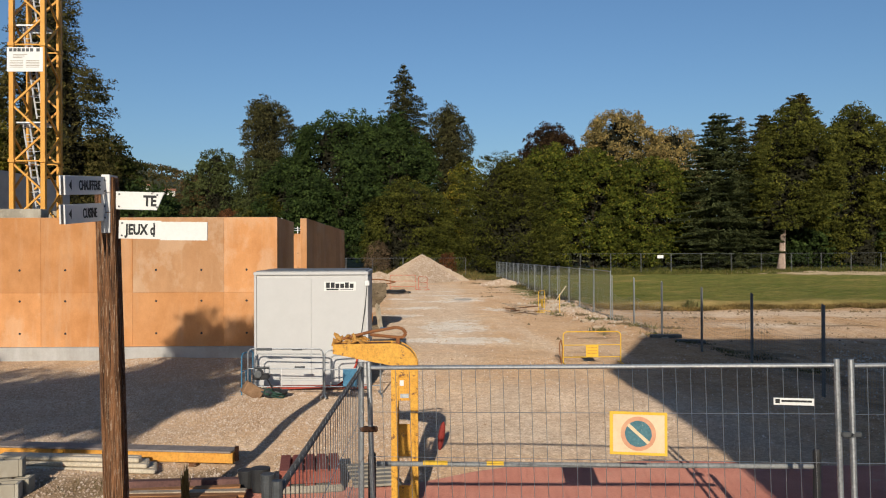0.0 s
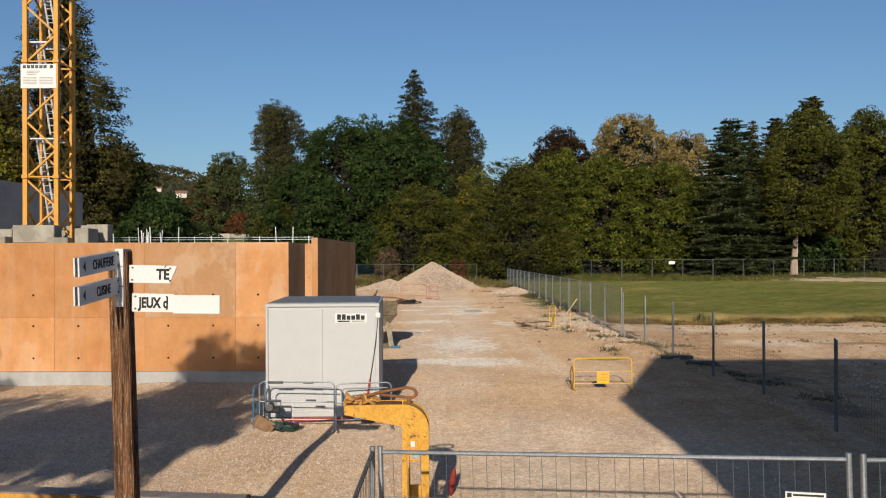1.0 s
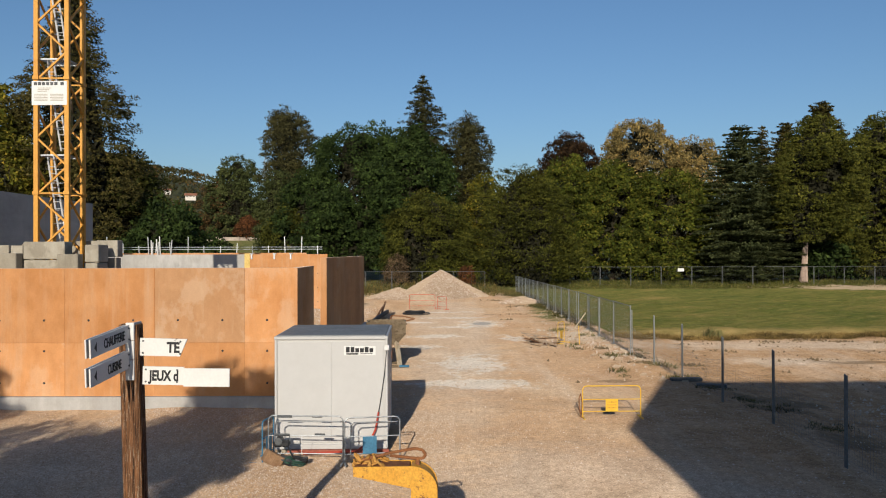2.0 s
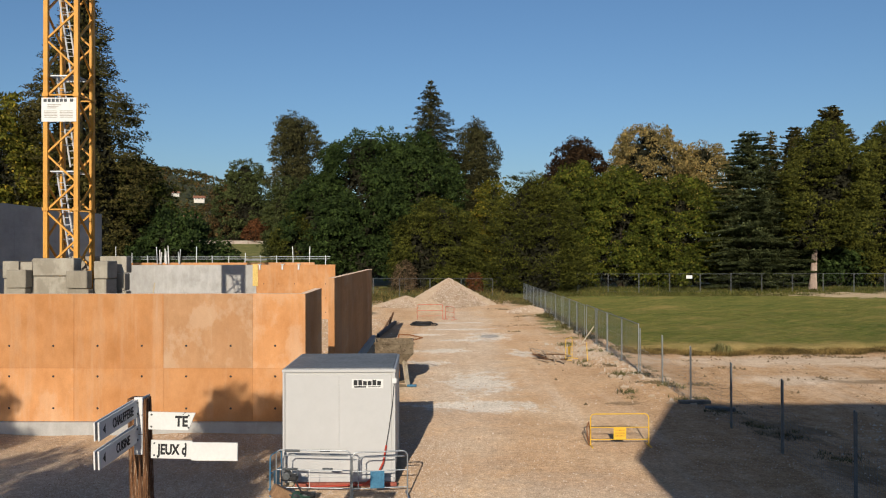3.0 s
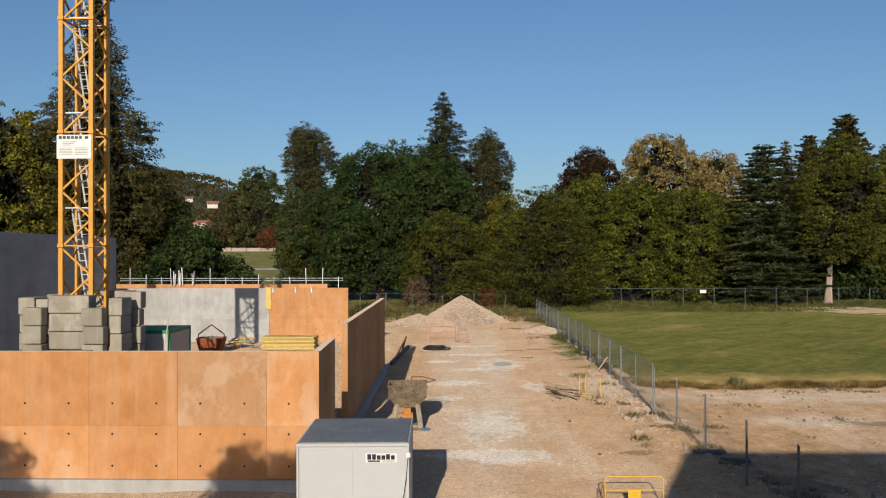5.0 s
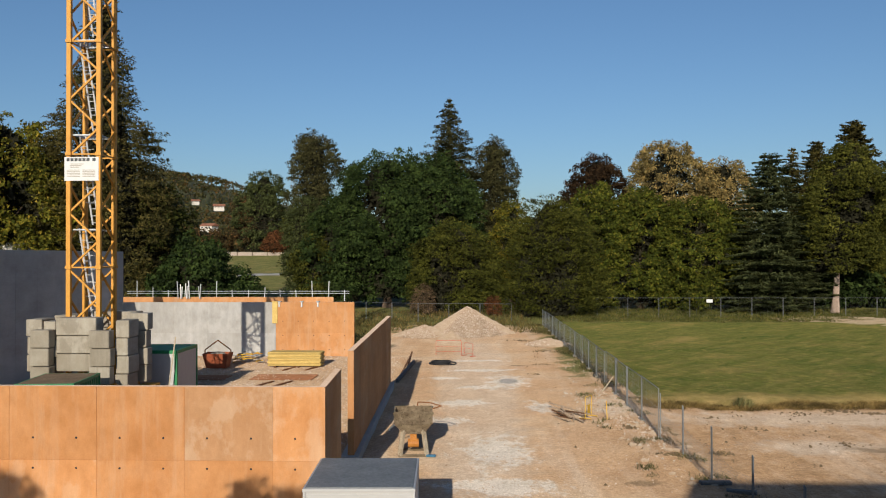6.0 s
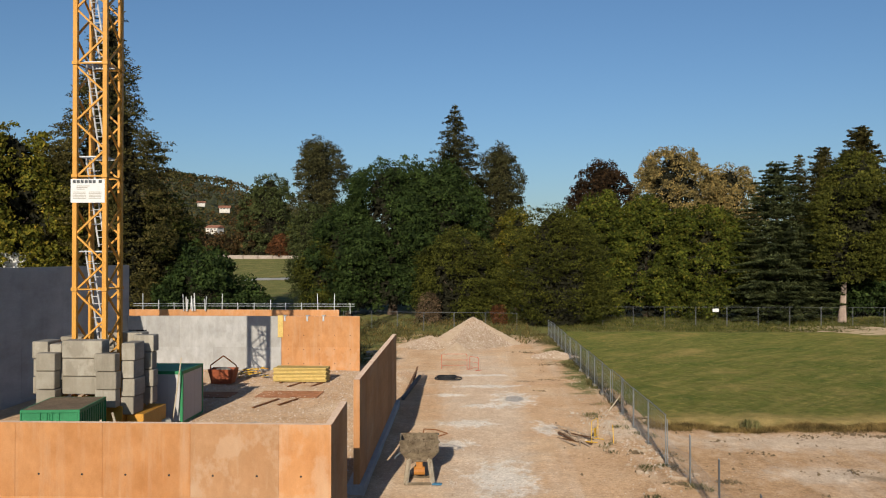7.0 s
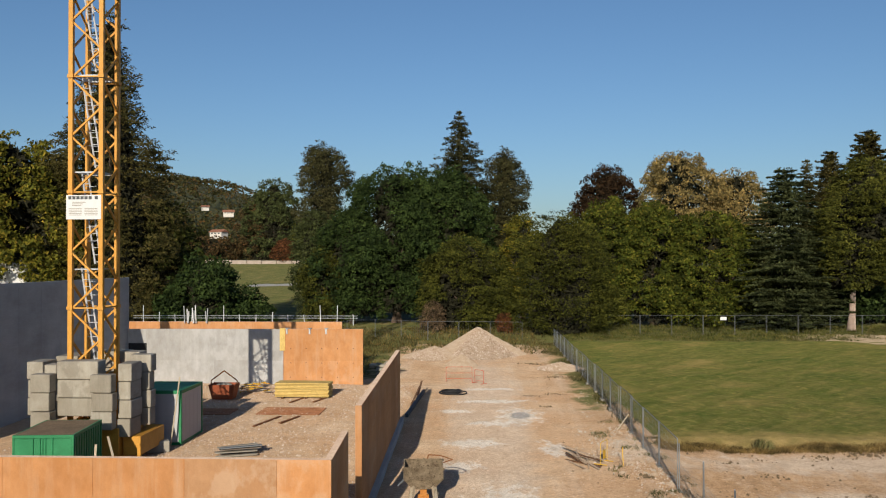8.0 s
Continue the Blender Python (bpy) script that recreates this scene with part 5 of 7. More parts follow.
def no_parking_sign():
    t = thing("no_parking_sign", (1.375, 6.19, 1.36), "faded yellow no parking sign wired to the fence", "sign", rz=math.degrees(math.atan2(-0.67, 3.245)))
    W, H = 0.41, 0.315
    bm = B()
    box(bm, (0, -0.032, 0), (W, -0.026, H), 0.002)
    part("plate", bm, BRIGHT_YELLOW, t, "yellow plate")
    m = surface("faded_sign_face", (0.66, 0.50, 0.30), (0.72, 0.57, 0.38), 4, 30, 0.6, bumpy=0.02, grain=0.06)
    bm = B()
    box(bm, (0.025, -0.0355, 0.022), (W - 0.02, -0.0325, H - 0.02))
    part("face", bm, m, t, "faded cream face")
    red = surface("faded_red", (0.56, 0.26, 0.15), (0.62, 0.34, 0.20), 6, 40, 0.6, bumpy=0.0, grain=0.08)
    blue = surface("faded_blue", (0.05, 0.14, 0.18), (0.09, 0.20, 0.23), 9, 60, 0.6, bumpy=0.0, wear=(0.20, 0.28, 0.26), wear_at=0.6)
    for nm, rad, y, mm in (("ring", 0.125, -0.0375, red), ("disc", 0.095, -0.0395, blue)):
        bm = B()
        bmesh.ops.create_cone(bm, cap_ends=True, segments=40, radius1=rad, radius2=rad, depth=0.002, matrix=Matrix.Translation((W / 2, y, H / 2)) @ UP)
        part(nm, bm, mm, t)
    bm = B()
    box(bm, (-0.098, -0.0425, -0.012), (0.098, -0.0405, 0.012), 0, Matrix.Translation((W / 2, 0, H / 2)) @ Matrix.Rotation(radians(42), 4, "Y"))
    part("slash", bm, m, t)
    return t


no_parking_sign()
label_plate = thing("fence_label", (2.49, 5.96, 1.755), "small white label plate on the fence wires", "label", rz=math.degrees(math.atan2(-0.67, 3.245)))
bm = B()
box(bm, (0, -0.03, 0), (0.27, -0.024, 0.05), 0.001)
part("plate", bm, WHITE, label_plate)
bm = B()
box(bm, (0.012, -0.0325, 0.012), (0.042, -0.0305, 0.042))
part("mark", bm, BLACK, label_plate)
bm = B()
box(bm, (0.052, -0.0325, 0.022), (0.255, -0.0305, 0.036))
part("bar", bm, BLACK, label_plate)

# the fence along the field
DARK_GALV = surface("dull_steel", (0.13, 0.135, 0.14), (0.19, 0.195, 0.20), 6, 50, 0.6, 0.4, bumpy=0.05)
FIELD = "fence along the field"
line = [(7.40, 34.3), (7.42, 37.9), (7.42, 41.4), (7.45, 44.9), (7.42, 48.4), (7.44, 51.9), (7.40, 55.4), (7.42, 58.9), (7.38, 62.4), (7.40, 65.9), (7.36, 69.4), (7.36, 72.9), (7.34, 76.4), (7.34, 79.9), (7.32, 83.4), (7.30, 86.9), (7.3, 90.4)]
rng = random.Random(9)
for k, ((ax, ay), (bx, by)) in enumerate(zip(line[:-1], line[1:])):
    j = rng.uniform(-0.05, 0.05)
    fence_panel((ax + j, ay + 0.03, 0.02), (bx + j, by - 0.03, 0.02), 2.0 - 0.02 * k, "grey wire fence panel at the edge of the field", FIELD, dv=0.13, dh=0.25, wire_r=0.003)
old = [(7.78, 13.0), (7.78, 16.55), (7.91, 20.6), (7.65, 23.6), (7.63, 27.6), (7.59, 31.2), (7.42, 34.2)]
for k, ((ax, ay), (bx, by)) in enumerate(zip(old[:-1], old[1:])):
    fence_panel((ax, ay + 0.04, -0.05), (bx, by - 0.04, -0.05), 1.8 + 0.02 * k, "sagging wire fence between dark steel posts", FIELD, post=DARK_GALV if k < 4 else GALV, rails=(), dv=0.10, dh=0.10, wire_r=0.0022, r=0.021, sag=0.18, mesh_z=(0.2, 1.25), foot=k > 2)
# fences in front of the trees
FAR = "fence in front of the trees"
pts = [(14.4 + 3.6 * k, 100.6 + 0.03 * k) for k in range(15)]
for a, b in zip(pts[:-1], pts[1:]):
    fence_panel((a[0] + 0.04, a[1], 0.28), (b[0] - 0.04, b[1], 0.28), 2.2, "grey site fence in front of the wood", FAR, post=DARK_GALV, rails=(1.0,), wire_r=0.0022, dv=0.25, dh=0.5, r=0.019, foot=False)
pts = [(-15.5, 97.0), (-12.4, 98.2), (-9.3, 97.0), (-6.2, 95.4), (-2.8, 95.6), (0.7, 95.4), (4.2, 94.6)]
for a, b in zip(pts[:-1], pts[1:]):
    fence_panel((a[0] + 0.04, a[1], 0.1), (b[0] - 0.04, b[1], 0.1), 2.0, "grey site fence behind the gravel heap", FAR, post=DARK_GALV, rails=(1.0,), wire_r=0.003, dv=0.25, dh=0.5, r=0.02, foot=False)
bm = B()
box(bm, (-0.36, -0.01, -0.19), (0.36, 0.01, 0.19), 0.003)
o = part("notice_board", bm, WHITE)
o.location = (27.5, 100.66, 2.1)
tagged(o, "small white notice fixed to the far fence", "notice")


# ---- lifting fork for the crane ----
def lifting_fork():
    t = thing("pallet_fork", (0.083, 9.15, 0), "yellow crane pallet fork with rusty top, standing upright", "pallet fork")
    t.scale = (1.085, 1, 1)
    for y in (-0.02, 0.26):
        bm = B()
        part_ = [(-0.40, 1.86)] + [(-0.40 + 0.26 * math.sin(a), 1.60 + 0.26 * math.cos(a)) for a in np.linspace(0.1, 1.57, 8)]
        # plate outline: top arm with the bent shoulder, ending in the rear upright
        outer = [(-0.98, 1.75), (-0.98, 1.85)] + part_ + [(-0.14, -0.02), (-0.215, -0.02), (-0.215, 1.50), (-0.335, 1.50), (-0.335, -0.02), (-0.405, -0.02), (-0.405, 1.62)]
        a = [bm.verts.new((px, y - 0.012, pz)) for px, pz in outer]
        b = [bm.verts.new((px, y + 0.012, pz)) for px, pz in outer]
        bm.faces.new(a)
        bm.faces.new(b[::-1])
        for i in range(len(a)):
            bm.faces.new((a[i], b[i], b[(i + 1) % len(a)], a[(i + 1) % len(a)]))
        bmesh.ops.recalc_face_normals(bm, faces=bm.faces)
        part("side_plate", bm, YELLOW, t)
    for nm, x0, x1, z0, z1 in (("upright", -0.405, -0.335, -0.02, 1.48), ("upright", -0.215, -0.14, -0.02, 1.48)):
        bm = B()
        box(bm, (x0 + 0.006, -0.01, z0), (x1 - 0.006, 0.25, z1))
        part(nm, bm, YELLOW, t)
    for z0, z1 in ((0.62, 0.98), (0.1, 0.32)):
        bm = B()
        box(bm, (-0.334, 0.02, z0), (-0.216, 0.045, z1))
        part("cross_plate", bm, YELLOW, t)
    bm = B()
    box(bm, (-0.97, -0.01, 1.80), (-0.42, 0.25, 1.85))
    part("top_plate", bm, RUST, t, "rust-brown top of the arm")
    # rounded shoulder sheet
    bm = B()
    arc = [(-0.40 + 0.25 * math.sin(a), 1.60 + 0.25 * math.cos(a)) for a in np.linspace(0.0, 1.57, 9)] + [(-0.15, 1.5)]
    for (ax, az), (bx, bz) in zip(arc[:-1], arc[1:]):
        v = [bm.verts.new(p) for p in ((ax, 0.0, az), (bx, 0.0, bz), (bx, 0.24, bz), (ax, 0.24, az))]
        bm.faces.new(v)
    bmesh.ops.remove_doubles(bm, verts=bm.verts, dist=0.001)
    o = part("shoulder", bm, YELLOW, t)
    md = o.modifiers.new("thick", "SOLIDIFY")
    md.thickness = 0.012
    # rusty link bar and its loop above the arm
    bm = B()
    loop = [(-0.95, 0.12, 1.88), (-0.62, 0.12, 1.97), (-0.36, 0.12, 2.02), (-0.29, 0.12, 2.0), (-0.26, 0.12, 1.95), (-0.29, 0.12, 1.91), (-0.36, 0.12, 1.91), (-0.62, 0.12, 1.94)]
    pipe(bm, loop, 0.017, 8)
    tube(bm, (-0.34, 0.12, 1.92), (-0.34, 0.12, 1.80), 0.022, 8)
    part("lifting_loop", bm, RUST, t, "rusty steel lifting loop")
    bm = B()
    rr = random.Random(2)
    for k in range(26):
        s_ = rr.uniform(0.02, 0.045)
        c = Matrix.Translation((-0.98 + 0.30 * rr.random(), 0.02 + 0.2 * rr.random(), 1.855 + 0.075 * rr.random())) @ Euler((rr.uniform(-1, 1), rr.uniform(-1, 1), rr.uniform(-3, 3))).to_matrix().to_4x4()
        bmesh.ops.create_icosphere(bm, subdivisions=1, radius=s_, matrix=c @ Matrix.Diagonal((1.9, 0.7, 0.5, 1)))
    tagged(part("sling", bm, surface("ochre_webbing", (0.42, 0.20, 0.04), (0.55, 0.30, 0.08), 12, 60, 0.9), t, "bundled ochre webbing sling"), kind="stuff")
    for z in (-0.0, ):
        for x in (-0.37, -0.18):
            bm = B()
            box(bm, (x - 0.04, 0.25, 0.0), (x + 0.04, 1.15, 0.045), 0.01)
            part("tine", bm, YELLOW, t)
    for x, z, w, h in ((-0.32, 1.40, 0.04, 0.06), (-0.315, 1.27, 0.085, 0.045)):
        bm = B()
        box(bm, (x, -0.018, z), (x + w, -0.0125, z + h))
        part("sticker", bm, WHITE if z > 1.3 else GALV, t)
    bm = B()
    box(bm, (-0.334, -0.008, 1.24), (-0.216, 0.0, 1.5))
    part("head_plate", bm, YELLOW, t)
    bm = B()
    bmesh.ops.create_uvsphere(bm, u_segments=10, v_segments=8, radius=1, matrix=Matrix.Translation((0, 0, 0.2)) @ Matrix.Diagonal((0.05, 0.06, 0.21, 1)))
    o = part("rolled_strap", bm, surface("dull_red_webbing", (0.19, 0.022, 0.018), (0.27, 0.04, 0.03), 8, 60, 0.8))
    o.matrix_world = pose(0.20, 12.2, 0, 0, 8, 0)
    tagged(o, "narrow red rolled strap standing on the gravel", "strap")
    return t


lifting_fork()


# ---- pedestrian barriers ----
def barrier(name, loc, rz, L, h, material, label, group, plate=None, plate_at=0.5, plate_w=0.3, lean=0.0, inner=True, feet=True):
    t = thing(name, loc, label, "barrier", group, rz)
    r, c = 0.015, 0.10
    bm = B()
    pts = [(0, 0, 0.0), (0, 0, h - c)] + [(c - c * math.cos(a), 0, h - c + c * math.sin(a)) for a in np.linspace(0.4, 1.57, 4)]
    pts += [(L - c + c * math.sin(a), 0, h - c + c * math.cos(a)) for a in np.linspace(0, 1.2, 4)] + [(L, 0, h - c), (L, 0, 0.0)]
    pipe(bm, pts, r, 8)
    part("frame", bm, material, t)
    for z in (h * 0.58, h * 0.20):
        bm = B()
        tube(bm, (0, 0, z), (L, 0, z), r * 0.8, 8)
        part("rail", bm, material, t)
    if inner:
        bm = B()
        pipe(bm, [(0.12, 0.03, h * 0.2), (0.12, 0.03, h * 0.82), (0.18, 0.03, h * 0.88), (L - 0.06, 0.03, h * 0.88)], 0.013, 6)
        part("inner_frame", bm, GALV, t)
    if plate:
        bm = B()
        box(bm, (L * plate_at - plate_w / 2, -0.022, h * 0.2), (L * plate_at + plate_w / 2, -0.012, h * 0.58), 0.004)
        p = part("plate", bm, plate, t)
        if plate is BRIGHT_YELLOW:
            bm = B()
            for k in range(3):
                box(bm, (L * plate_at - plate_w * 0.38, -0.0245, h * (0.48 - 0.09 * k)), (L * plate_at + plate_w * 0.38, -0.0225, h * (0.51 - 0.09 * k)))
            part("bar", bm, YELLOW, p)
    if feet:
        for x in (0.0, L):
            bm = B()
            bar(bm, (x, -0.28, 0.015), (x, 0.28, 0.015), 0.03, 0.03)
            part("foot", bm, material, t)
    return t


barrier("safety_barrier", (3.44, 21.45, 0.0), 2, 1.47, 0.80, BRIGHT_YELLOW, "yellow tubular safety barrier with square plate", "yellow barriers", BRIGHT_YELLOW, 0.5, 0.32, inner=False)
bm = B()
pipe(bm, [(3.40, 21.4, 0.0), (3.34, 21.35, 0.25), (3.33, 21.35, 0.5), (3.38, 21.4, 0.62), (3.42, 21.42, 0.4), (3.40, 21.4, 0.12)], 0.014, 5)
tagged(part("cable_loop", bm, RUST), "dark rusty wire loop hung on a barrier", "wire")
barrier("work_barrier", (-3.53, 16.9, 0.0), -3, 1.5, 0.93, GALV, "grey tubular work barrier in front of the container", "work barriers", WHITE, 0.45, 0.01)
barrier("work_barrier", (-2.00, 16.8, 0.0), 10, 1.1, 0.90, GALV, "grey tubular work barrier leaning at the container's corner", "work barriers", BLUE, 0.45, 0.28)
for x0, x1, z in ((-3.35, -3.05, 0.92), (-2.65, -2.45, 0.92), (-3.4, -3.1, 0.56), (-2.6, -2.4, 0.56)):
    bm = B()
    tube(bm, (x0, 16.87, z), (x1, 16.86, z), 0.023, 8)
    tagged(part("reflector_sleeve", bm, DARK_STEEL), "dark sleeve round a barrier rail", "sleeve", "rail sleeves")
barrier("tipped_barrier", (-3.62, 16.75, 0.0), 80, 0.6, 0.85, BLUE, "blue barrier end beside the container", "work barriers", BLUE, 0.5, 0.3, inner=False)
barrier("safety_barrier", (4.95, 38.0, 0.1), 62, 0.8, 0.95, BRIGHT_YELLOW, "yellow safety barrier leaning among rubble", "yellow barriers", BRIGHT_YELLOW, 0.5, 0.3, inner=False)
ORANGE_RED = surface("orange_red_paint", (0.55, 0.075, 0.03), (0.62, 0.11, 0.05), 4, 30, 0.6, bumpy=0.03)
barrier("safety_barrier", (-2.8, 63.5, 0.02), 4, 1.9, 1.05, ORANGE_RED, "thin orange-red barrier beside the sandy heap", "red barriers", inner=False)
barrier("safety_barrier", (-0.7, 63.0, 0.02), -50, 1.0, 0.95, ORANGE_RED, "thin orange-red barrier set at an angle", "red barriers", inner=False)


# ---- concrete skip on its stand ----
def concrete_hopper():
    t = thing("concrete_hopper", (-2.22, 31.5, 0), "concrete-caked skip hopper on a splayed steel stand", "hopper", rz=4)
    caked = surface("caked_concrete", (0.13, 0.095, 0.058), (0.29, 0.225, 0.148), 4, 24, 0.95, bumpy=0.8, dist=0.03, wear=(0.07, 0.045, 0.025), wear_at=0.56)
    splashed = surface("splashed_steel", (0.36, 0.29, 0.20), (0.50, 0.42, 0.31), 5, 30, 0.9, wear=(0.20, 0.14, 0.08), wear_at=0.58)
    def frustum(a0, b0, z0, a1, b1, z1, open_top=False):
        bm = B()
        lo = [bm.verts.new((sx * a0, sy * b0, z0)) for sx, sy in ((-1, -1), (1, -1), (1, 1), (-1, 1))]
        hi = [bm.verts.new((sx * a1, sy * b1, z1)) for sx, sy in ((-1, -1), (1, -1), (1, 1), (-1, 1))]
        bm.faces.new(lo[::-1])
        if not open_top:
            bm.faces.new(hi)
        for i in range(4):
            bm.faces.new((lo[i], lo[(i + 1) % 4], hi[(i + 1) % 4], hi[i]))
        return bm
    part("lower_bowl", frustum(0.37, 0.33, 0.80, 0.68, 0.62, 1.20), caked, t)
    for x0, y0, x1, y1 in ((-0.70, -0.66, 0.70, -0.62), (-0.70, 0.62, 0.70, 0.66), (-0.70, -0.618, -0.66, 0.618), (0.66, -0.618, 0.70, 0.618)):
        bm = B()
        box(bm, (x0, y0, 1.202), (x1, y1, 1.66), 0.008)
        part("side_plate", bm, caked, t)
    for k in range(26):
        a, rr = random.Random(k).uniform(0, 6.28), random.Random(k + 90).uniform(0.02, 0.05)
        e = random.Random(k + 40).choice((-0.64, 0.64))
        q = random.Random(k + 60).uniform(-0.6, 0.6)
        if k % 3:
            continue
        bm = B()
        bmesh.ops.create_icosphere(bm, subdivisions=1, radius=rr, matrix=Matrix.Translation((q, e, 1.655)))
        part("caked_lump", bm, caked, t)
    for y in (-0.675, 0.675):
        bm = B()
        box(bm, (-0.74, y - 0.012, 1.56), (0.74, y + 0.012, 1.64), 0.008)
        part("rim_band", bm, DARK_STEEL if y > 0 else caked, t)
    bm = B()
    box(bm, (-0.655, -0.615, 1.203), (0.655, 0.615, 1.25), 0.02)
    part("residue", bm, caked, t)
    for sx in (-1, 1):
        for sy in (-1, 1):
            bm = B()
            bar(bm, (sx * 0.36, sy * 0.36, 0.98), (sx * 0.49, sy * 0.50, 0.03), 0.15, 0.10)
            part("leg", bm, splashed if sy < 0 else caked, t)
    for y in (-0.5, 0.5):
        bm = B()
        box(bm, (-0.55, y - 0.05, 0.0), (0.55, y + 0.05, 0.09), 0.01)
        part("skid", bm, caked, t)
    bm = B()
    tube(bm, (-0.2, -0.1, 0.42), (0.2, -0.1, 0.42), 0.16, 12)
    box(bm, (-0.12, -0.2, 0.5), (0.12, 0.1, 0.85))
    part("discharge_gate", bm, surface("orange_enamel", (0.45, 0.17, 0.03), (0.55, 0.24, 0.05), 5, 30, 0.6), t, "orange discharge gate")
    bm = B()
    pipe(bm, [(0.15, 0.64, 1.66), (0.18, 0.64, 1.80), (0.62, 0.6, 1.78), (1.05, 0.3, 1.70), (0.72, 0.1, 1.64)], 0.022, 6)
    part("handle", bm, RUST, t)
    bm = B()
    pipe(bm, [(-0.66, -0.3, 1.15), (-0.85, -0.4, 1.02), (-0.9, -0.42, 0.95)], 0.03, 6)
    part("lever", bm, GALV, t)
    bm = B()
    box(bm, (0.5, -0.62, 0.0), (0.85, -0.45, 0.07), 0.015)
    o = part("blue_plate", bm, BLUE)
    o.location = (-2.22, 31.5, 0.02)
    tagged(o, "small blue steel plate on the gravel", "plate")


concrete_hopper()


# ---- inside the walls ----
FLOOR = 0.29


def green_store():
    t = thing("storage_container", (-16.2, 31.6, FLOOR), "green steel storage container with double doors", "container", rz=6)
    W, D, H = 2.2, 3.05, 2.22
    bm = B()
    box(bm, (-W / 2 + 0.05, 0.05, 0.1), (W / 2 - 0.05, D - 0.05, H - 0.05))
    part("body", bm, GREEN, t)
    for x in (-W / 2, W / 2):
        for y in (0, D):
            bm = B()
            box(bm, (x - 0.06 if x > 0 else x, y - (0.06 if y else 0), 0), (x if x > 0 else x + 0.06, y + (0 if y else 0.06), H), 0.006)
            part("corner_post", bm, GREEN, t)
    for z in (0.05, H - 0.06):
        for y in (0.0, D - 0.07):
            bm = B()
            box(bm, (-W / 2 + 0.06, y, z - 0.05), (W / 2 - 0.06, y + 0.07, z + 0.06), 0.006)
            part("end_rail", bm, GREEN, t)
        for x in (-W / 2, W / 2 - 0.07):
            bm = B()
            box(bm, (x, 0.06, z - 0.05), (x + 0.07, D - 0.06, z + 0.06), 0.006)
            part("side_rail", bm, GREEN, t)
    bm = B()
    box(bm, (-W / 2 + 0.07, 0.07, H - 0.03), (W / 2 - 0.07, D - 0.07, H + 0.0))
    part("roof", bm, surface("mossy_roof", (0.19, 0.13, 0.075), (0.30, 0.21, 0.125), 1.5, 12, 0.9), t, "rusty brown roof")
    for s in (-1, 1):
        bm = B()
        box(bm, (0.012 if s > 0 else -W / 2 + 0.07, 0.012, 0.14), (W / 2 - 0.07 if s > 0 else -0.012, 0.045, H - 0.14), 0.005)
        d = part("door", bm, GREEN, t)
        for k in range(2):
            bm = B()
            tube(bm, (s * (0.10 + 0.25 * k), -0.012, 0.1), (s * (0.10 + 0.25 * k), -0.012, H - 0.1), 0.014, 6)
            part("lock_rod", bm, GREEN, d)
        for z in (0.9, 1.5):
            bm = B()
            box(bm, (min(s * 0.1, s * 0.85), 0.004, z), (max(s * 0.1, s * 0.85), 0.0115, z + 0.03))
            part("rib", bm, GREEN, d)
    for k in range(11):
        bm = B()
        box(bm, (W / 2 - 0.06, 0.15 + 0.255 * k, 0.15), (W / 2 - 0.015, 0.28 + 0.255 * k, H - 0.15), 0.01)
        part("side_rib", bm, GREEN, t)


green_store()


def green_cabin():
    t = thing("site_cabin", (-16.55, 40.25, FLOOR), "white site cabin with green steel frame and roof", "cabin", rz=0)
    W, D, H = 2.4, 3.05, 2.54
    bm = B()
    box(bm, (0.05, 0.05, 0.1), (W - 0.05, D - 0.05, H - 0.12))
    part("body", bm, WHITE_PANEL, t)
    for x in (0, W - 0.13):
        for y in (0, D - 0.13):
            bm = B()
            box(bm, (x, y, 0), (x + 0.13, y + 0.13, H), 0.01)
            part("corner_post", bm, GREEN, t)
    for z0, z1 in ((0.0, 0.12), (H - 0.16, H)):
        for y in (0.0, D - 0.1):
            bm = B()
            box(bm, (0.132, y + 0.01, z0), (W - 0.132, y + 0.09, z1))
            part("end_rail", bm, GREEN, t)
        for x in (0.0, W - 0.1):
            bm = B()
            box(bm, (x + 0.01, 0.132, z0), (x + 0.09, D - 0.132, z1))
            part("side_rail", bm, GREEN, t)
    bm = B()
    box(bm, (0.1, 0.1, H - 0.06), (W - 0.1, D - 0.1, H - 0.02))
    part("roof", bm, GREEN, t)
    for k in range(4):
        bm = B()
        box(bm, (0.14 + 0.53 * k, 0.03, 0.125), (0.14 + 0.53 * k + 0.515, 0.048, H - 0.165), 0.003)
        part("wall_panel", bm, WHITE_PANEL, t)
    for k in range(5):
        bm = B()
        box(bm, (W - 0.048, 0.14 + 0.555 * k, 0.125), (W - 0.03, 0.14 + 0.555 * k + 0.54, H - 0.165), 0.003)
        part("wall_panel", bm, WHITE_PANEL, t)


green_cabin()
for x0, x1, y, z in ((-14.35, -14.15, 39.9, 3.5),):
    bm = B()
    bar(bm, (x0 - 0.1, y - 0.25, FLOOR), (x1, y + 0.15, z), 0.07, 0.025)
    tagged(part("leaning_plank", bm, PALE_WOOD), "pale plank leaning on the green cabin", "plank", "leaning planks")
for a, b in (((-14.6, 32.2, 0.3), (-14.82, 32.9, 1.9)), ((-14.0, 33.2, 0.3), (-14.80, 33.9, 2.0))):
    bm = B()
    bar(bm, a, b, 0.08, 0.03)
    tagged(part("leaning_plank", bm, PALE_WOOD), "pale plank leaning on the storage container", "plank", "leaning planks")
bm = B()
box(bm, (-0.5, -0.3, 0), (0.5, 0.3, 0.5), 0.03)
o = part("kerb_block", bm, BALLAST)
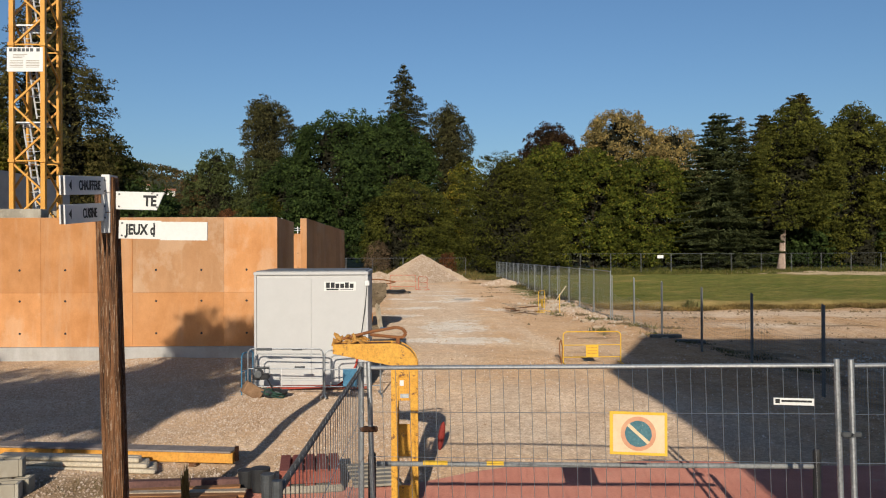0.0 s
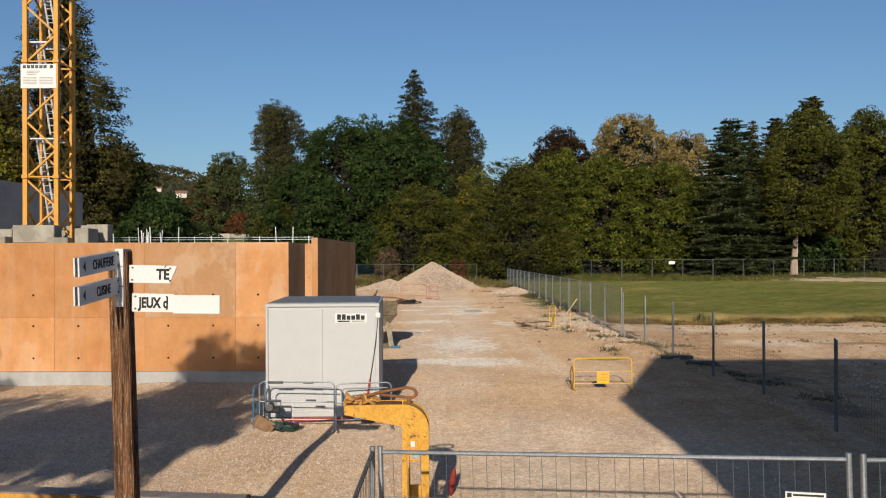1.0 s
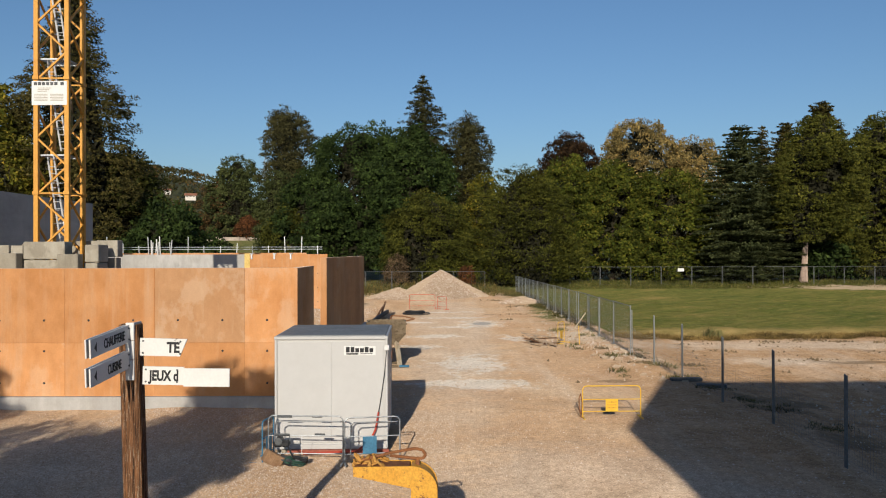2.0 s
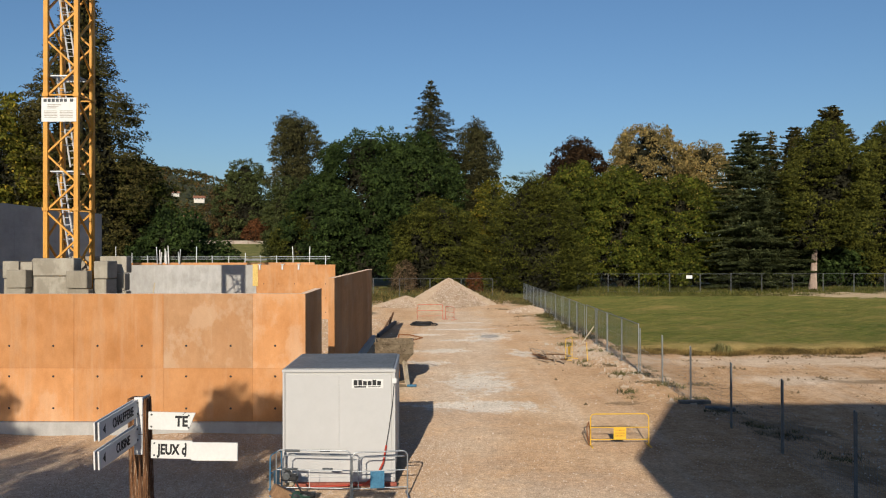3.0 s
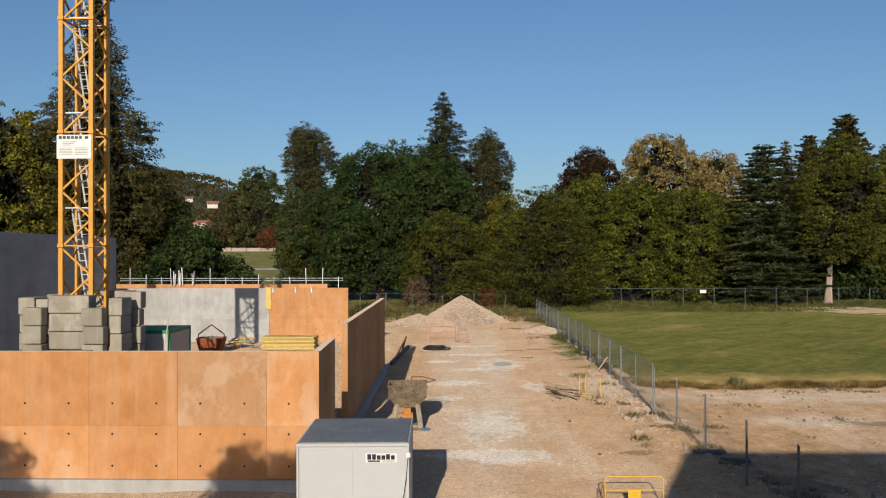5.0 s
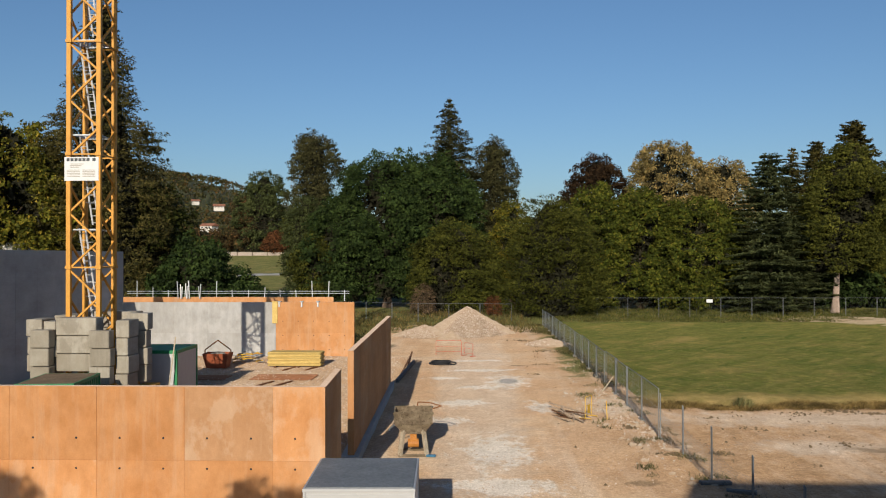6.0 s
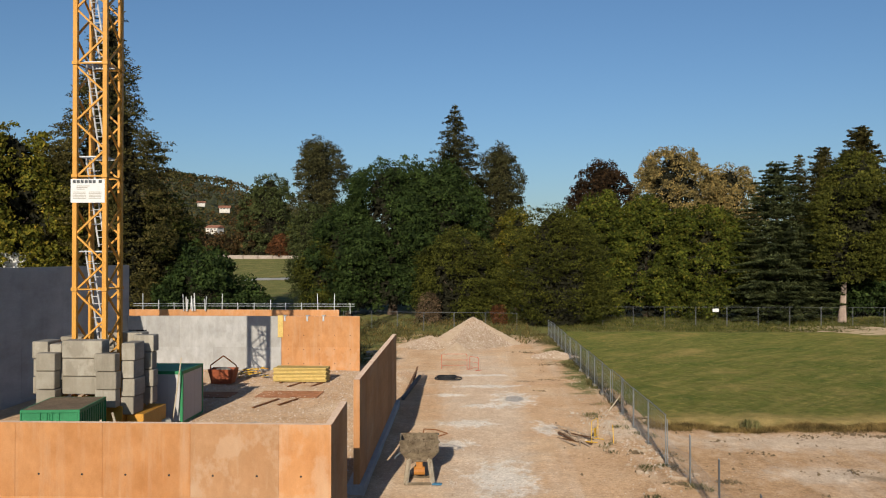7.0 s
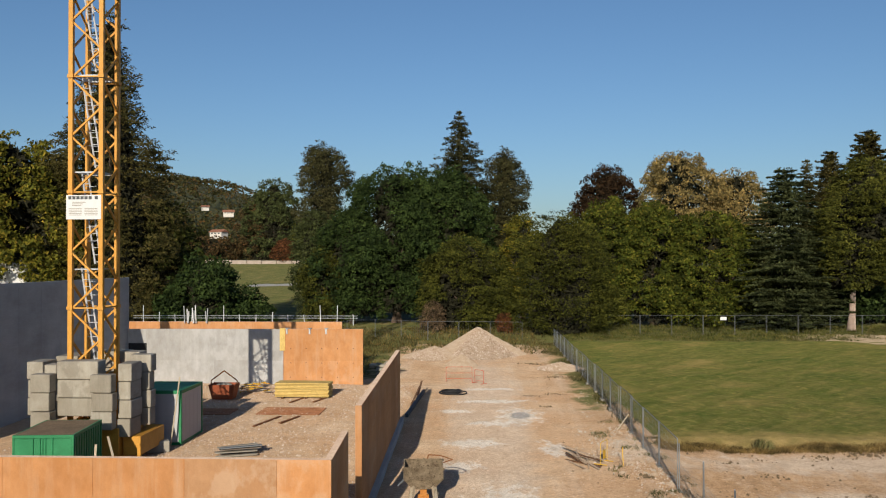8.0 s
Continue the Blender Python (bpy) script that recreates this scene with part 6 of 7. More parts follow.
o.matrix_world = pose(-14.75, 38.9, FLOOR, 0, 0, 25)
tagged(o, "pale concrete block beside the cabin", "concrete block")


def beam_stack():
    t = thing("beam_stack", (-11.35, 54.3, FLOOR), "bright yellow formwork beams stacked on timber bearers", "beam stack", rz=-2)
    for j in range(10):
        for k in range(4):
            bm = B()
            x = 0.04 * math.sin(j * 2.1 + k)
            box(bm, (-1.7 + x, -0.6 + 0.31 * k, 0.1 + 0.088 * j), (1.7 + x, -0.6 + 0.31 * k + 0.27, 0.1 + 0.088 * j + 0.072), 0.008)
            part("beam", bm, TIMBER_YELLOW, t)
    for x in (-1.2, 0.3, 1.2):
        bm = B()
        box(bm, (x - 0.06, -0.75, 0), (x + 0.06, 0.75, 0.098))
        part("bearer", bm, WOOD, t)


beam_stack()


def mortar_tub():
    t = thing("mortar_tub", (-16.15, 53.4, FLOOR), "orange-red mortar tub with a triangular lifting bail", "tub")
    red = surface("tub_red", (0.26, 0.065, 0.025), (0.36, 0.10, 0.04), 3, 30, 0.7)
    bm = B()
    lo = [bm.verts.new((sx * 0.62, sy * 0.45, 0.05)) for sx, sy in ((-1, -1), (1, -1), (1, 1), (-1, 1))]
    hi = [bm.verts.new((sx * 0.82, sy * 0.6, 0.95)) for sx, sy in ((-1, -1), (1, -1), (1, 1), (-1, 1))]
    bm.faces.new(lo[::-1])
    for i in range(4):
        bm.faces.new((lo[i], lo[(i + 1) % 4], hi[(i + 1) % 4], hi[i]))
    o = part("tub_body", bm, red, t)
    md = o.modifiers.new("thick", "SOLIDIFY")
    md.thickness = 0.03
    bm = B()
    pipe(bm, [(-0.82, 0, 0.9), (-0.82, 0, 1.15), (0.0, 0, 1.75), (0.82, 0, 1.15), (0.82, 0, 0.9)], 0.04, 6)
    part("bail", bm, RUST, t)
    bm = B()
    bmesh.ops.create_icosphere(bm, subdivisions=2, radius=0.5, matrix=Matrix.Translation((0, 0, 0.8)) @ Matrix.Diagonal((1.1, 0.8, 0.5, 1)))
    part("contents", bm, BALLAST, t)
    t2 = thing("tool_heap", (-15.0, 55.6, FLOOR), "heap of yellow straps and clamps on a pallet", "tool heap")
    rr = random.Random(8)
    for k in range(40):
        bm = B()
        a = Vector((rr.uniform(-0.8, 0.8), rr.uniform(-0.5, 0.5), rr.uniform(0.05, 0.7)))
        bar(bm, a, a + Vector((rr.uniform(-0.5, 0.5), rr.uniform(-0.3, 0.3), rr.uniform(-0.05, 0.1))), 0.09, 0.05)
        part("clamp", bm, (BRIGHT_YELLOW, BALLAST, YELLOW)[k % 3], t2)


mortar_tub()
for x, y, lx, ly, lab in ((-11.0, 49.3, 3.6, 2.3, "brown muddy steel sheet lying on the gravel"), (-15.3, 49.0, 2.2, 1.9, "dark brown steel sheet in the cabin's shade")):
    bm = B()
    box(bm, (-lx / 2, -ly / 2, 0), (lx / 2, ly / 2, 0.03), 0.01)
    o = part("steel_sheet", bm, surface("muddy_sheet", (0.20, 0.080, 0.032), (0.33, 0.145, 0.065), 1.6, 20, 0.95, wear=(0.44, 0.33, 0.23), wear_at=0.6))
    o.location = (x, y, FLOOR)
    tagged(o, lab, "steel sheet")
for x, y, rz, L in ((-11.6, 46.1, 76, 2.9), (-10.5, 46.6, 73, 2.1), (-11.5, 52.9, 74, 1.7), (-10.1, 53.1, 74, 1.7)):
    bm = B()
    box(bm, (-L / 2, -0.07, 0), (L / 2, 0.07, 0.06), 0.008)
    o = part("batten", bm, RUST)
    o.matrix_world = pose(x, y, FLOOR + 0.01, 0, 0, rz)
    tagged(o, "dark brown batten lying on the gravel", "batten", "battens")
GREY_WOOD_DARK = surface("dark_grey_board", (0.14, 0.11, 0.085), (0.24, 0.20, 0.16), 4, 30, 0.9)
grey_boards = thing("board_pile", (-10.95, 38.4, FLOOR), "pile of grey boards and shuttering props", "board pile", rz=25)
rr = random.Random(4)
for k in range(9):
    bm = B()
    box(bm, (-0.9, -0.1, 0), (0.9, 0.1, 0.045), 0.006)
    o = part("board", bm, (GREY_WOOD_DARK, BALLAST, ROOF_GREY)[k % 3], grey_boards)
    o.matrix_local = pose(rr.uniform(-0.15, 0.15), rr.uniform(-0.4, 0.4), 0.05 * k, 0, 0, rr.uniform(-10, 10))

# guard rail above the rear wall
rail = thing("guard_rail", (0, 65.6, 4.2), "thin grey guard rail posts along the rear wall", "guard rail")
rr = random.Random(12)
for k in range(14):
    x = -26.2 + 1.25 * k
    bm = B()
    lean = rr.uniform(-0.06, 0.06)
    bar(bm, (x, 0, -0.3), (x + lean, 0, rr.choice((0.55, 0.75, 1.25))), 0.05, 0.05)
    part("post", bm, GALV, rail)
for z in (0.45, 0.28):
    bm = B()
    tube(bm, (-27, 0.03, z), (-9.6, 0.03, z), 0.022, 6)
    part("rail", bm, GALV, rail)
bars_ = thing("rebar_bundle", (-22.0, 65.3, 4.2), "upright pale starter bars on the wall head", "rebar")
for k in range(9):
    bm = B()
    x = rr.uniform(-0.9, 0.9)
    tube(bm, (x, 0, -0.1), (x + rr.uniform(-0.08, 0.08), 0, rr.uniform(0.5, 1.3)), 0.04, 6)
    part("bar", bm, WHITE if k % 2 else GALV, bars_)
for x in (-13.75, -12.15, -11.0):
    bm = B()
    box(bm, (x - 0.06, 59.93, 3.75), (x + 0.06, 60.0, 4.16), 0.01)
    box(bm, (x - 0.12, 59.93, 4.105), (x + 0.12, 60.25, 4.17), 0.01)
    tagged(part("wall_clamp", bm, GALV), "steel clamp on the head of the back wall", "clamp", "wall clamps")
bm = B()
box(bm, (-14.25, 59.94, 2.6), (-13.87, 59.985, 4.16), 0.01)
tagged(part("form_board", bm, TIMBER_YELLOW), "orange form board fixed at the joint of the back wall", "board")
# Dark panel on the wall face paints the shade inside an open doorway.
bm = B()
box(bm, (-25.3 + 0.003, 38.6, 0.25), (-25.3 + 0.03, 40.4, 2.6), 0.005)
tagged(part("doorway_shade_1", bm, DARK_STEEL), "dark panel standing in for a shaded doorway in the tall wall", "door", kind="structure")


# ---- along the track ----
def cable_coil():
    t = thing("cable_coil", (-2.3, 58.0, 0.03), "black coil of plastic pipe lying on the track", "coil")
    for k, (r, z) in enumerate(((0.66, 0.05), (0.60, 0.10), (0.67, 0.14), (0.58, 0.17), (0.92, 0.03))):
        bm = B()
        hoop(bm, [(r * math.cos(a) + 0.05 * k, r * 0.9 * math.sin(a), z + 0.02 * math.sin(3 * a)) for a in np.linspace(0, 6.0214, 24)], 0.035, 6)
        part("turn", bm, RUBBER, t)


cable_coil()
for a, b, w, lab in (((-4.4, 49.0, 0.15), (-4.0, 57.5, 0.25), 0.16, "dark timber edge beam beside the wing wall"),):
    bm = B()
    bar(bm, a, b, w, 0.2)
    tagged(part("edge_beam", bm, DARK_STEEL), lab, "beam")
for a, b, lab in (((-4.5, 53.0, 0.0), (-4.2, 56.5, 0.7), "grey board leaning by the wall's end"), ((-4.3, 55.0, 0.0), (-4.15, 57.5, 0.9), "weathered board leaning by the wall's end")):
    bm = B()
    bar(bm, a, b, 0.12, 0.03)
    tagged(part("leaning_board", bm, WOOD), lab, "board", "leaning boards")
# plank and stakes by the fence
GREY_WOOD = surface("grey_wood", (0.36, 0.28, 0.19), (0.50, 0.40, 0.29), 5, 30, 0.9)
bm = B()
bar(bm, (6.68, 45.2, 0.05), (7.36, 45.25, 0.98), 0.08, 0.035)
tagged(part("plank", bm, PALE_WOOD), "pale plank leaning toward the field fence", "plank")
bm = B()
bar(bm, (5.9, 37.9, 0.0), (5.86, 37.9, 0.9), 0.03, 0.03)
tagged(part("stake", bm, BRIGHT_YELLOW), "thin yellow stake in the rubble", "stake")
PALE_STICK = surface("bleached_wood", (0.24, 0.18, 0.125), (0.38, 0.29, 0.21), 5, 30, 0.95)
rr = random.Random(20)
for k in range(9):
    L = rr.uniform(1.4, 3.6)
    bm = B()
    for q in range(3):
        z0, z1 = -L / 2 + L * q / 3, -L / 2 + L * (q + 1) / 3
        bar(bm, (z0, 0.03 * math.sin(q + k), 0.0), (z1, 0.03 * math.sin(q + 1 + k), 0.0), rr.uniform(0.05, 0.09), 0.05)
    o = part("timber", bm, PALE_STICK if k % 3 else WOOD)
    x, y = 4.15 + rr.uniform(-0.35, 0.35), 38.5 + rr.uniform(-0.9, 0.9)
    o.matrix_world = pose(x, y, 0.06 + 0.035 * k, 0, rr.uniform(-6, 6), rr.uniform(84, 128))
    tagged(o, "bleached timber lying in the rubble", "timber", "timbers in the rubble")
rr = random.Random(21)
for k in range(44):
    x, y = rr.choice(((rr.uniform(5.6, 7.3), rr.uniform(27, 46)), (rr.uniform(7.2, 8.6), rr.uniform(29, 45)), (rr.uniform(4.0, 7.0), rr.uniform(36, 42))))
    s = rr.uniform(0.05, 0.15)
    bm = B()
    bmesh.ops.create_icosphere(bm, subdivisions=2, radius=s)
    for v in bm.verts:
        v.co = Vector((v.co.x * 1.3, v.co.y, v.co.z * 0.6)) * (1 + 0.35 * noise.noise(v.co * 3 / s * 0.4 + Vector((k, k, k))))
    o = part("rubble_stone", bm, STONE)
    o.matrix_world = pose(x, y, float(height(np.float64(x), np.float64(y))) + s * 0.2, 0, 0, rr.uniform(0, 360))
    tagged(o, "pale broken concrete lump by the fence", "stone", "rubble by the fence")
rubble = thing("rubble_heap", (-7.5, 66.5, 0.1), "grey heap of broken concrete behind the wing wall", "rubble heap")
for k in range(18):
    bm = B()
    bmesh.ops.create_icosphere(bm, subdivisions=1, radius=rr.uniform(0.15, 0.36))
    for v in bm.verts:
        v.co = Vector((v.co.x * 1.5, v.co.y, v.co.z * 0.55)) * (1 + 0.4 * noise.noise(v.co * 2 + Vector((k, 0, k))))
    o = part("lump", bm, BALLAST, rubble)
    o.location = (rr.uniform(-1.2, 1.2), rr.uniform(-0.8, 0.8), rr.uniform(0.1, 0.9))


# ---- near the camera, on the left ----
def formwork_beam():
    t = thing("formwork_beam", (-2.56, 11.45, 0.0), "long yellow formwork beam with grey plywood top", "beam", rz=172)
    bm = B()
    box(bm, (0, -0.10, 0.02), (5.6, 0.06, 0.16), 0.006)
    part("beam_body", bm, surface("beam_yellow", (0.60, 0.27, 0.04), (0.70, 0.35, 0.06), 3, 30, 0.6, wear=(0.40, 0.20, 0.05), wear_at=0.66), t)
    bm = B()
    box(bm, (0.02, -0.20, 0.162), (5.6, 0.10, 0.187), 0.006)
    part("plywood_top", bm, surface("grey_plywood", (0.24, 0.19, 0.16), (0.33, 0.28, 0.24), 3, 30, 0.9, coord="Object"), t, "grey-brown plywood")
    for x in (2.4, 4.6):
        bm = B()
        box(bm, (x, 0.062, 0.03), (x + 0.06, 0.09, 0.155), 0.004)
        part("rib", bm, YELLOW, t)
    for x in (0.5, 3.0):
        bm = B()
        box(bm, (x, -0.15, -0.04), (x + 0.1, 0.1, 0.018))
        part("bearer", bm, WOOD, t)
    bm = B()
    tube(bm, (-0.03, 0.0, 0.05), (-0.03, 0.0, 0.24), 0.03, 8)
    part("end_cap", bm, RUST, t)


formwork_beam()
cream = surface("cream_profile", (0.50, 0.42, 0.30), (0.60, 0.52, 0.40), 3, 30, 0.7)
prof = thing("profile_stack", (-3.45, 10.95, 0.0), "cream plastic profiles stacked beside the beam", "profile stack", rz=173)
for j in range(3):
    for k in range(4 - j):
        bm = B()
        box(bm, (0.12 * j + 0.05 * k, -0.05 - 0.11 * k - 0.03 * j, 0.015 + 0.062 * j), (2.2, 0.05 - 0.11 * k - 0.03 * j, 0.07 + 0.062 * j), 0.012)
        part("profile", bm, cream, prof)


def hollow_block(m, label):
    """A shuttering block: a web between two side walls, open in the middle."""
    t = tagged(new("hollow_block"), label, "concrete block", "hollow blocks")
    t.matrix_world = m
    for x in (0, 0.46):
        bm = B()
        box(bm, (x, 0, 0), (x + 0.04, 0.2, 0.2), 0.005)
        part("end_wall", bm, BALLAST, t)
    for y in (0, 0.165):
        bm = B()
        box(bm, (0.041, y, 0), (0.459, y + 0.035, 0.2), 0.004)
        part("side_wall", bm, BALLAST, t)
    bm = B()
    box(bm, (0.23, 0.036, 0), (0.27, 0.164, 0.19))
    part("web", bm, BALLAST, t)
    return t


for x, y, z, rz in ((-5.45, 9.85, 0, 8), (-5.0, 9.95, 0, 4), (-5.5, 9.6, 0, 10), (-5.0, 9.65, 0, 12), (-5.5, 9.9, 0.205, 6), (-5.1, 9.95, 0.205, 14), (-5.45, 9.62, 0.205, 3), (-5.5, 10.2, 0, 6)):
    hollow_block(pose(x - 0.12, y, z + 0.01, 0, 0, rz), "pale grey hollow concrete block in a stack")
rusty = thing("board_stack", (-2.8, 9.75, 0.0), "rust-orange shuttering boards lying on the ground", "board stack", rz=4)
rr = random.Random(31)
orange_wood = surface("orange_stained_wood", (0.30, 0.13, 0.05), (0.42, 0.21, 0.085), 4, 40, 0.9, coord="Object", stretch=(1, 8, 8))
for j in range(2):
    for k in range(4):
        bm = B()
        box(bm, (-0.68, -0.055, 0), (0.68, 0.055, 0.03), 0.004)
        o = part("board", bm, (orange_wood, RUST, orange_wood, GREY_WOOD)[(k + j) % 4], rusty)
        o.matrix_local = pose(rr.uniform(-0.08, 0.08), -0.25 + 0.14 * k + rr.uniform(-0.02, 0.02), 0.05 + 0.034 * j, 0, 0, rr.uniform(-3, 3))
bm = B()
box(bm, (-0.85, -0.06, 0), (0.85, 0.06, 0.11), 0.008)
o = part("timber_beam", bm, surface("purple_brown_paint", (0.10, 0.05, 0.045), (0.17, 0.09, 0.075), 4, 30, 0.85, coord="Object"))
o.matrix_world = pose(-2.85, 10.22, 0.02, 0, 0, 4)
tagged(o, "dark red-brown timber beam beside the boards", "beam")
for x, y, r, h, m in ((-2.15, 10.25, 0.10, 0.22, RUBBER), (-1.95, 10.1, 0.12, 0.28, RUBBER), (-1.80, 9.75, 0.085, 0.30, DARK_STEEL)):
    bm = B()
    bmesh.ops.create_cone(bm, cap_ends=True, segments=16, radius1=r * 0.8, radius2=r, depth=h, matrix=Matrix.Translation((0, 0, h / 2)))
    o = part("bucket", bm, m)
    md = o.modifiers.new("b", "BEVEL")
    md.width, md.segments = 0.008, 2
    o.location = (x, y, 0.01)
    tagged(o, "dark bucket standing by the red crate" if m is RUBBER else "grey metal canister by the fence", "bucket", "buckets")


def red_pallet():
    t = thing("pallet", (-1.42, 10.5, -0.035), "red painted timber pallet lying on a concrete block", "pallet", rz=8)
    dull = surface("dull_red_timber", (0.22, 0.06, 0.045), (0.30, 0.10, 0.07), 5, 40, 0.85, coord="Object")
    for k in range(5):
        bm = B()
        box(bm, (-0.36 + 0.15 * k, -0.4, 0.27), (-0.36 + 0.15 * k + 0.12, 0.4, 0.295), 0.004)
        part("top_board", bm, dull, t)
    for y in (-0.39, -0.04, 0.31):
        bm = B()
        box(bm, (-0.36, y, 0.13), (0.36, y + 0.08, 0.268), 0.004)
        part("stringer", bm, dull, t)
    for k in range(3):
        bm = B()
        box(bm, (-0.36 + 0.30 * k, -0.4, 0.105), (-0.36 + 0.30 * k + 0.12, 0.4, 0.128), 0.004)
        part("bottom_board", bm, dull, t)
    bm = B()
    box(bm, (-0.4, -0.42, 0.0), (0.4, 0.42, 0.104), 0.03)
    o = part("concrete_block", bm, BALLAST)
    o.matrix_world = t.matrix_basis @ Matrix()
    o.location, o.rotation_euler = t.location, t.rotation_euler
    tagged(o, "pale concrete block under the red pallet", "concrete block")
    for k in range(6):
        bm = B()
        box(bm, (0.5, -0.5 + 0.17 * k, 0.10 + 0.004 * k), (1.05, -0.5 + 0.17 * k + 0.11, 0.13 + 0.004 * k), 0.003)
        o = part("slat", bm, BALLAST)
        o.matrix_world = t.matrix_basis
        o.location, o.rotation_euler = t.location + Vector((0.0, -0.1, 0.0)), (0, 0, 0.2)
        tagged(o, "grey slat of a broken pallet on the ground", "slat", "loose slats")


red_pallet()
bm = B()
box(bm, (-0.19, -0.11, 0), (0.19, 0.11, 0.24), 0.02)
o = part("timber_block", bm, surface("cut_brown_timber", (0.22, 0.125, 0.065), (0.34, 0.21, 0.12), 8, 40, 0.9))
o.matrix_world = pose(-3.42, 16.5, 0.06, 0, 32, 25)
tagged(o, "cut timber block tipped on its edge by the container", "timber block")
hose = thing("hose_heap", (-2.98, 16.62, 0.0), "dark hose and green tarpaulin heaped on the gravel", "hose heap")
DARK_GREEN = surface("dark_green_tarpaulin", (0.02, 0.055, 0.04), (0.04, 0.09, 0.065), 5, 30, 0.7)
rr = random.Random(14)
for k in range(12):
    bm = B()
    bmesh.ops.create_icosphere(bm, subdivisions=2, radius=0.09)
    for v in bm.verts:
        v.co = Vector((v.co.x * 1.5, v.co.y, v.co.z * 0.55)) * (1 + 0.5 * noise.noise(v.co * 9 + Vector((k, k, 0))))
    o = part("fold", bm, (RUBBER, DARK_GREEN, DARK_STEEL)[k % 3], hose)
    o.matrix_local = pose(rr.uniform(-0.2, 0.2), rr.uniform(-0.09, 0.09), 0.04 + 0.010 * k, rr.uniform(-30, 30), rr.uniform(-30, 30), rr.uniform(0, 180))
for k in range(3):
    bm = B()
    hoop(bm, [((0.16 + 0.02 * k) * math.cos(a) + 0.06, 0.12 * math.sin(a), 0.04 + 0.04 * k + 0.02 * math.sin(2 * a)) for a in np.linspace(0, 5.934, 18)], 0.014, 6)
    part("hose_turn", bm, DARK_GREEN, hose)
pump = thing("pump", (-3.25, 16.86, 0.33), "small dark motor pump hung on the grey barrier", "pump")
bm = B()
box(bm, (-0.16, -0.09, 0.0), (0.16, 0.09, 0.12), 0.03)
part("housing", bm, RUBBER, pump)
bm = B()
tube(bm, (-0.05, -0.13, 0.12), (-0.05, 0.09, 0.12), 0.075, 12)
part("motor", bm, DARK_STEEL, pump)
bm = B()
pipe(bm, [(-0.15, 0, 0.1), (-0.15, 0, 0.23), (0.15, 0, 0.23), (0.15, 0, 0.1)], 0.012, 6)
part("handle", bm, GALV, pump)
bm = B()
pipe(bm, [(0.1, -0.06, 0.05), (0.2, -0.12, -0.1), (0.3, -0.2, -0.24)], 0.018, 6)
part("hose", bm, RUBBER, pump)


# ---- far houses and the garden wall ----
def far_house(loc, w, d, h, rz, label):
    t = thing("far_house", loc, label, "house", "houses on the hillside", rz)
    bm = B()
    box(bm, (-w / 2, -d / 2, -1.4), (w / 2, d / 2, h))
    part("wall", bm, RENDERED, t)
    bm = B()
    v = [bm.verts.new(p) for p in ((-w / 2 - 0.5, -d / 2 - 0.5, h), (w / 2 + 0.5, -d / 2 - 0.5, h), (w / 2 + 0.5, d / 2 + 0.5, h), (-w / 2 - 0.5, d / 2 + 0.5, h), (-w / 2 - 0.5, 0, h + d * 0.28), (w / 2 + 0.5, 0, h + d * 0.28))]
    for f in ((0, 1, 5, 4), (2, 3, 4, 5), (1, 2, 5), (3, 0, 4), (3, 2, 1, 0)):
        bm.faces.new([v[i] for i in f])
    part("roof", bm, TILE, t)
    for k in range(3):
        bm = B()
        x = -w / 2 + w * (k + 0.6) / 3.3
        box(bm, (x - 0.5, -d / 2 - 0.05, h * 0.45), (x + 0.5, -d / 2 + 0.1, h * 0.8))
        part("window", bm, DARK_STEEL, t)


far_house((-126.4, 420, 31.6), 5.0, 4.6, 1.0, 15, "white house with tile roof on the hillside")
far_house((-123.5, 395, 20.3), 6.5, 5, 1.6, -20, "small house with red tile roof among trees")
far_house((-141.5, 430, 35.4), 3.2, 3.2, 0.6, 30, "pale cottage on the wooded hillside")
bm = B()
for k in range(10):
    box(bm, (-92 + 4.2 * k, 238 + 0.3 * k, 5.0), (-92 + 4.2 * k + 4.1, 238.5 + 0.3 * k, 9.1 - 0.05 * k), 0.05)
tagged(part("garden_wall", bm, surface("old_render", (0.36, 0.29, 0.23), (0.46, 0.385, 0.32), 0.5, 6, 0.9, wear=(0.27, 0.22, 0.17), wear_at=0.6)), "long pale garden wall at the end of the meadow", "wall", kind="structure")
bm = B()
box(bm, (-56, 78, 0), (-42.3, 83, 8.7), 0.1)
tagged(part("flat_building", bm, WHITE), "low white flat-roofed building behind the tall wall", "building")
tagged(sheet("path", axis((-49, -39, 0.5)), axis((174, 182, 1.0)), lambda X, Y: height(X, Y) + 0.12 - 0.25 * smooth(1.5, 2.6, np.abs(Y - 178 - 0.25 * (X + 44))), GREY), "pale path crossing the distant meadow", "path", kind="structure")
tagged(sheet("bare_patch", axis((34, 60, 0.5)), axis((82, 101, 0.5)), lambda X, Y: height(X, Y) + 0.27 - 0.2 * smooth(0.75, 1.0, np.hypot((X - 47) / 9, (Y - 93) / 5.5) + 0.18 * np.sin(X * 1.3 + Y) + 0.16 * np.sin(Y * 2.1 - X)), surface("bare_earth", (0.26, 0.19, 0.11), (0.38, 0.30, 0.20), 0.9, 12, 0.95)), "bare sandy patch at the far corner of the field", "ground", kind="structure")
pyl = thing("radio_mast", (-192, 900, 80), "slender lattice radio mast on the hill crest", "mast")
for s in (-1, 1):
    bm = B()
    tube(bm, (s * 2.0, 0, 0), (s * 0.4, 0, 26), 0.35, 5)
    part("leg", bm, GALV, pyl)
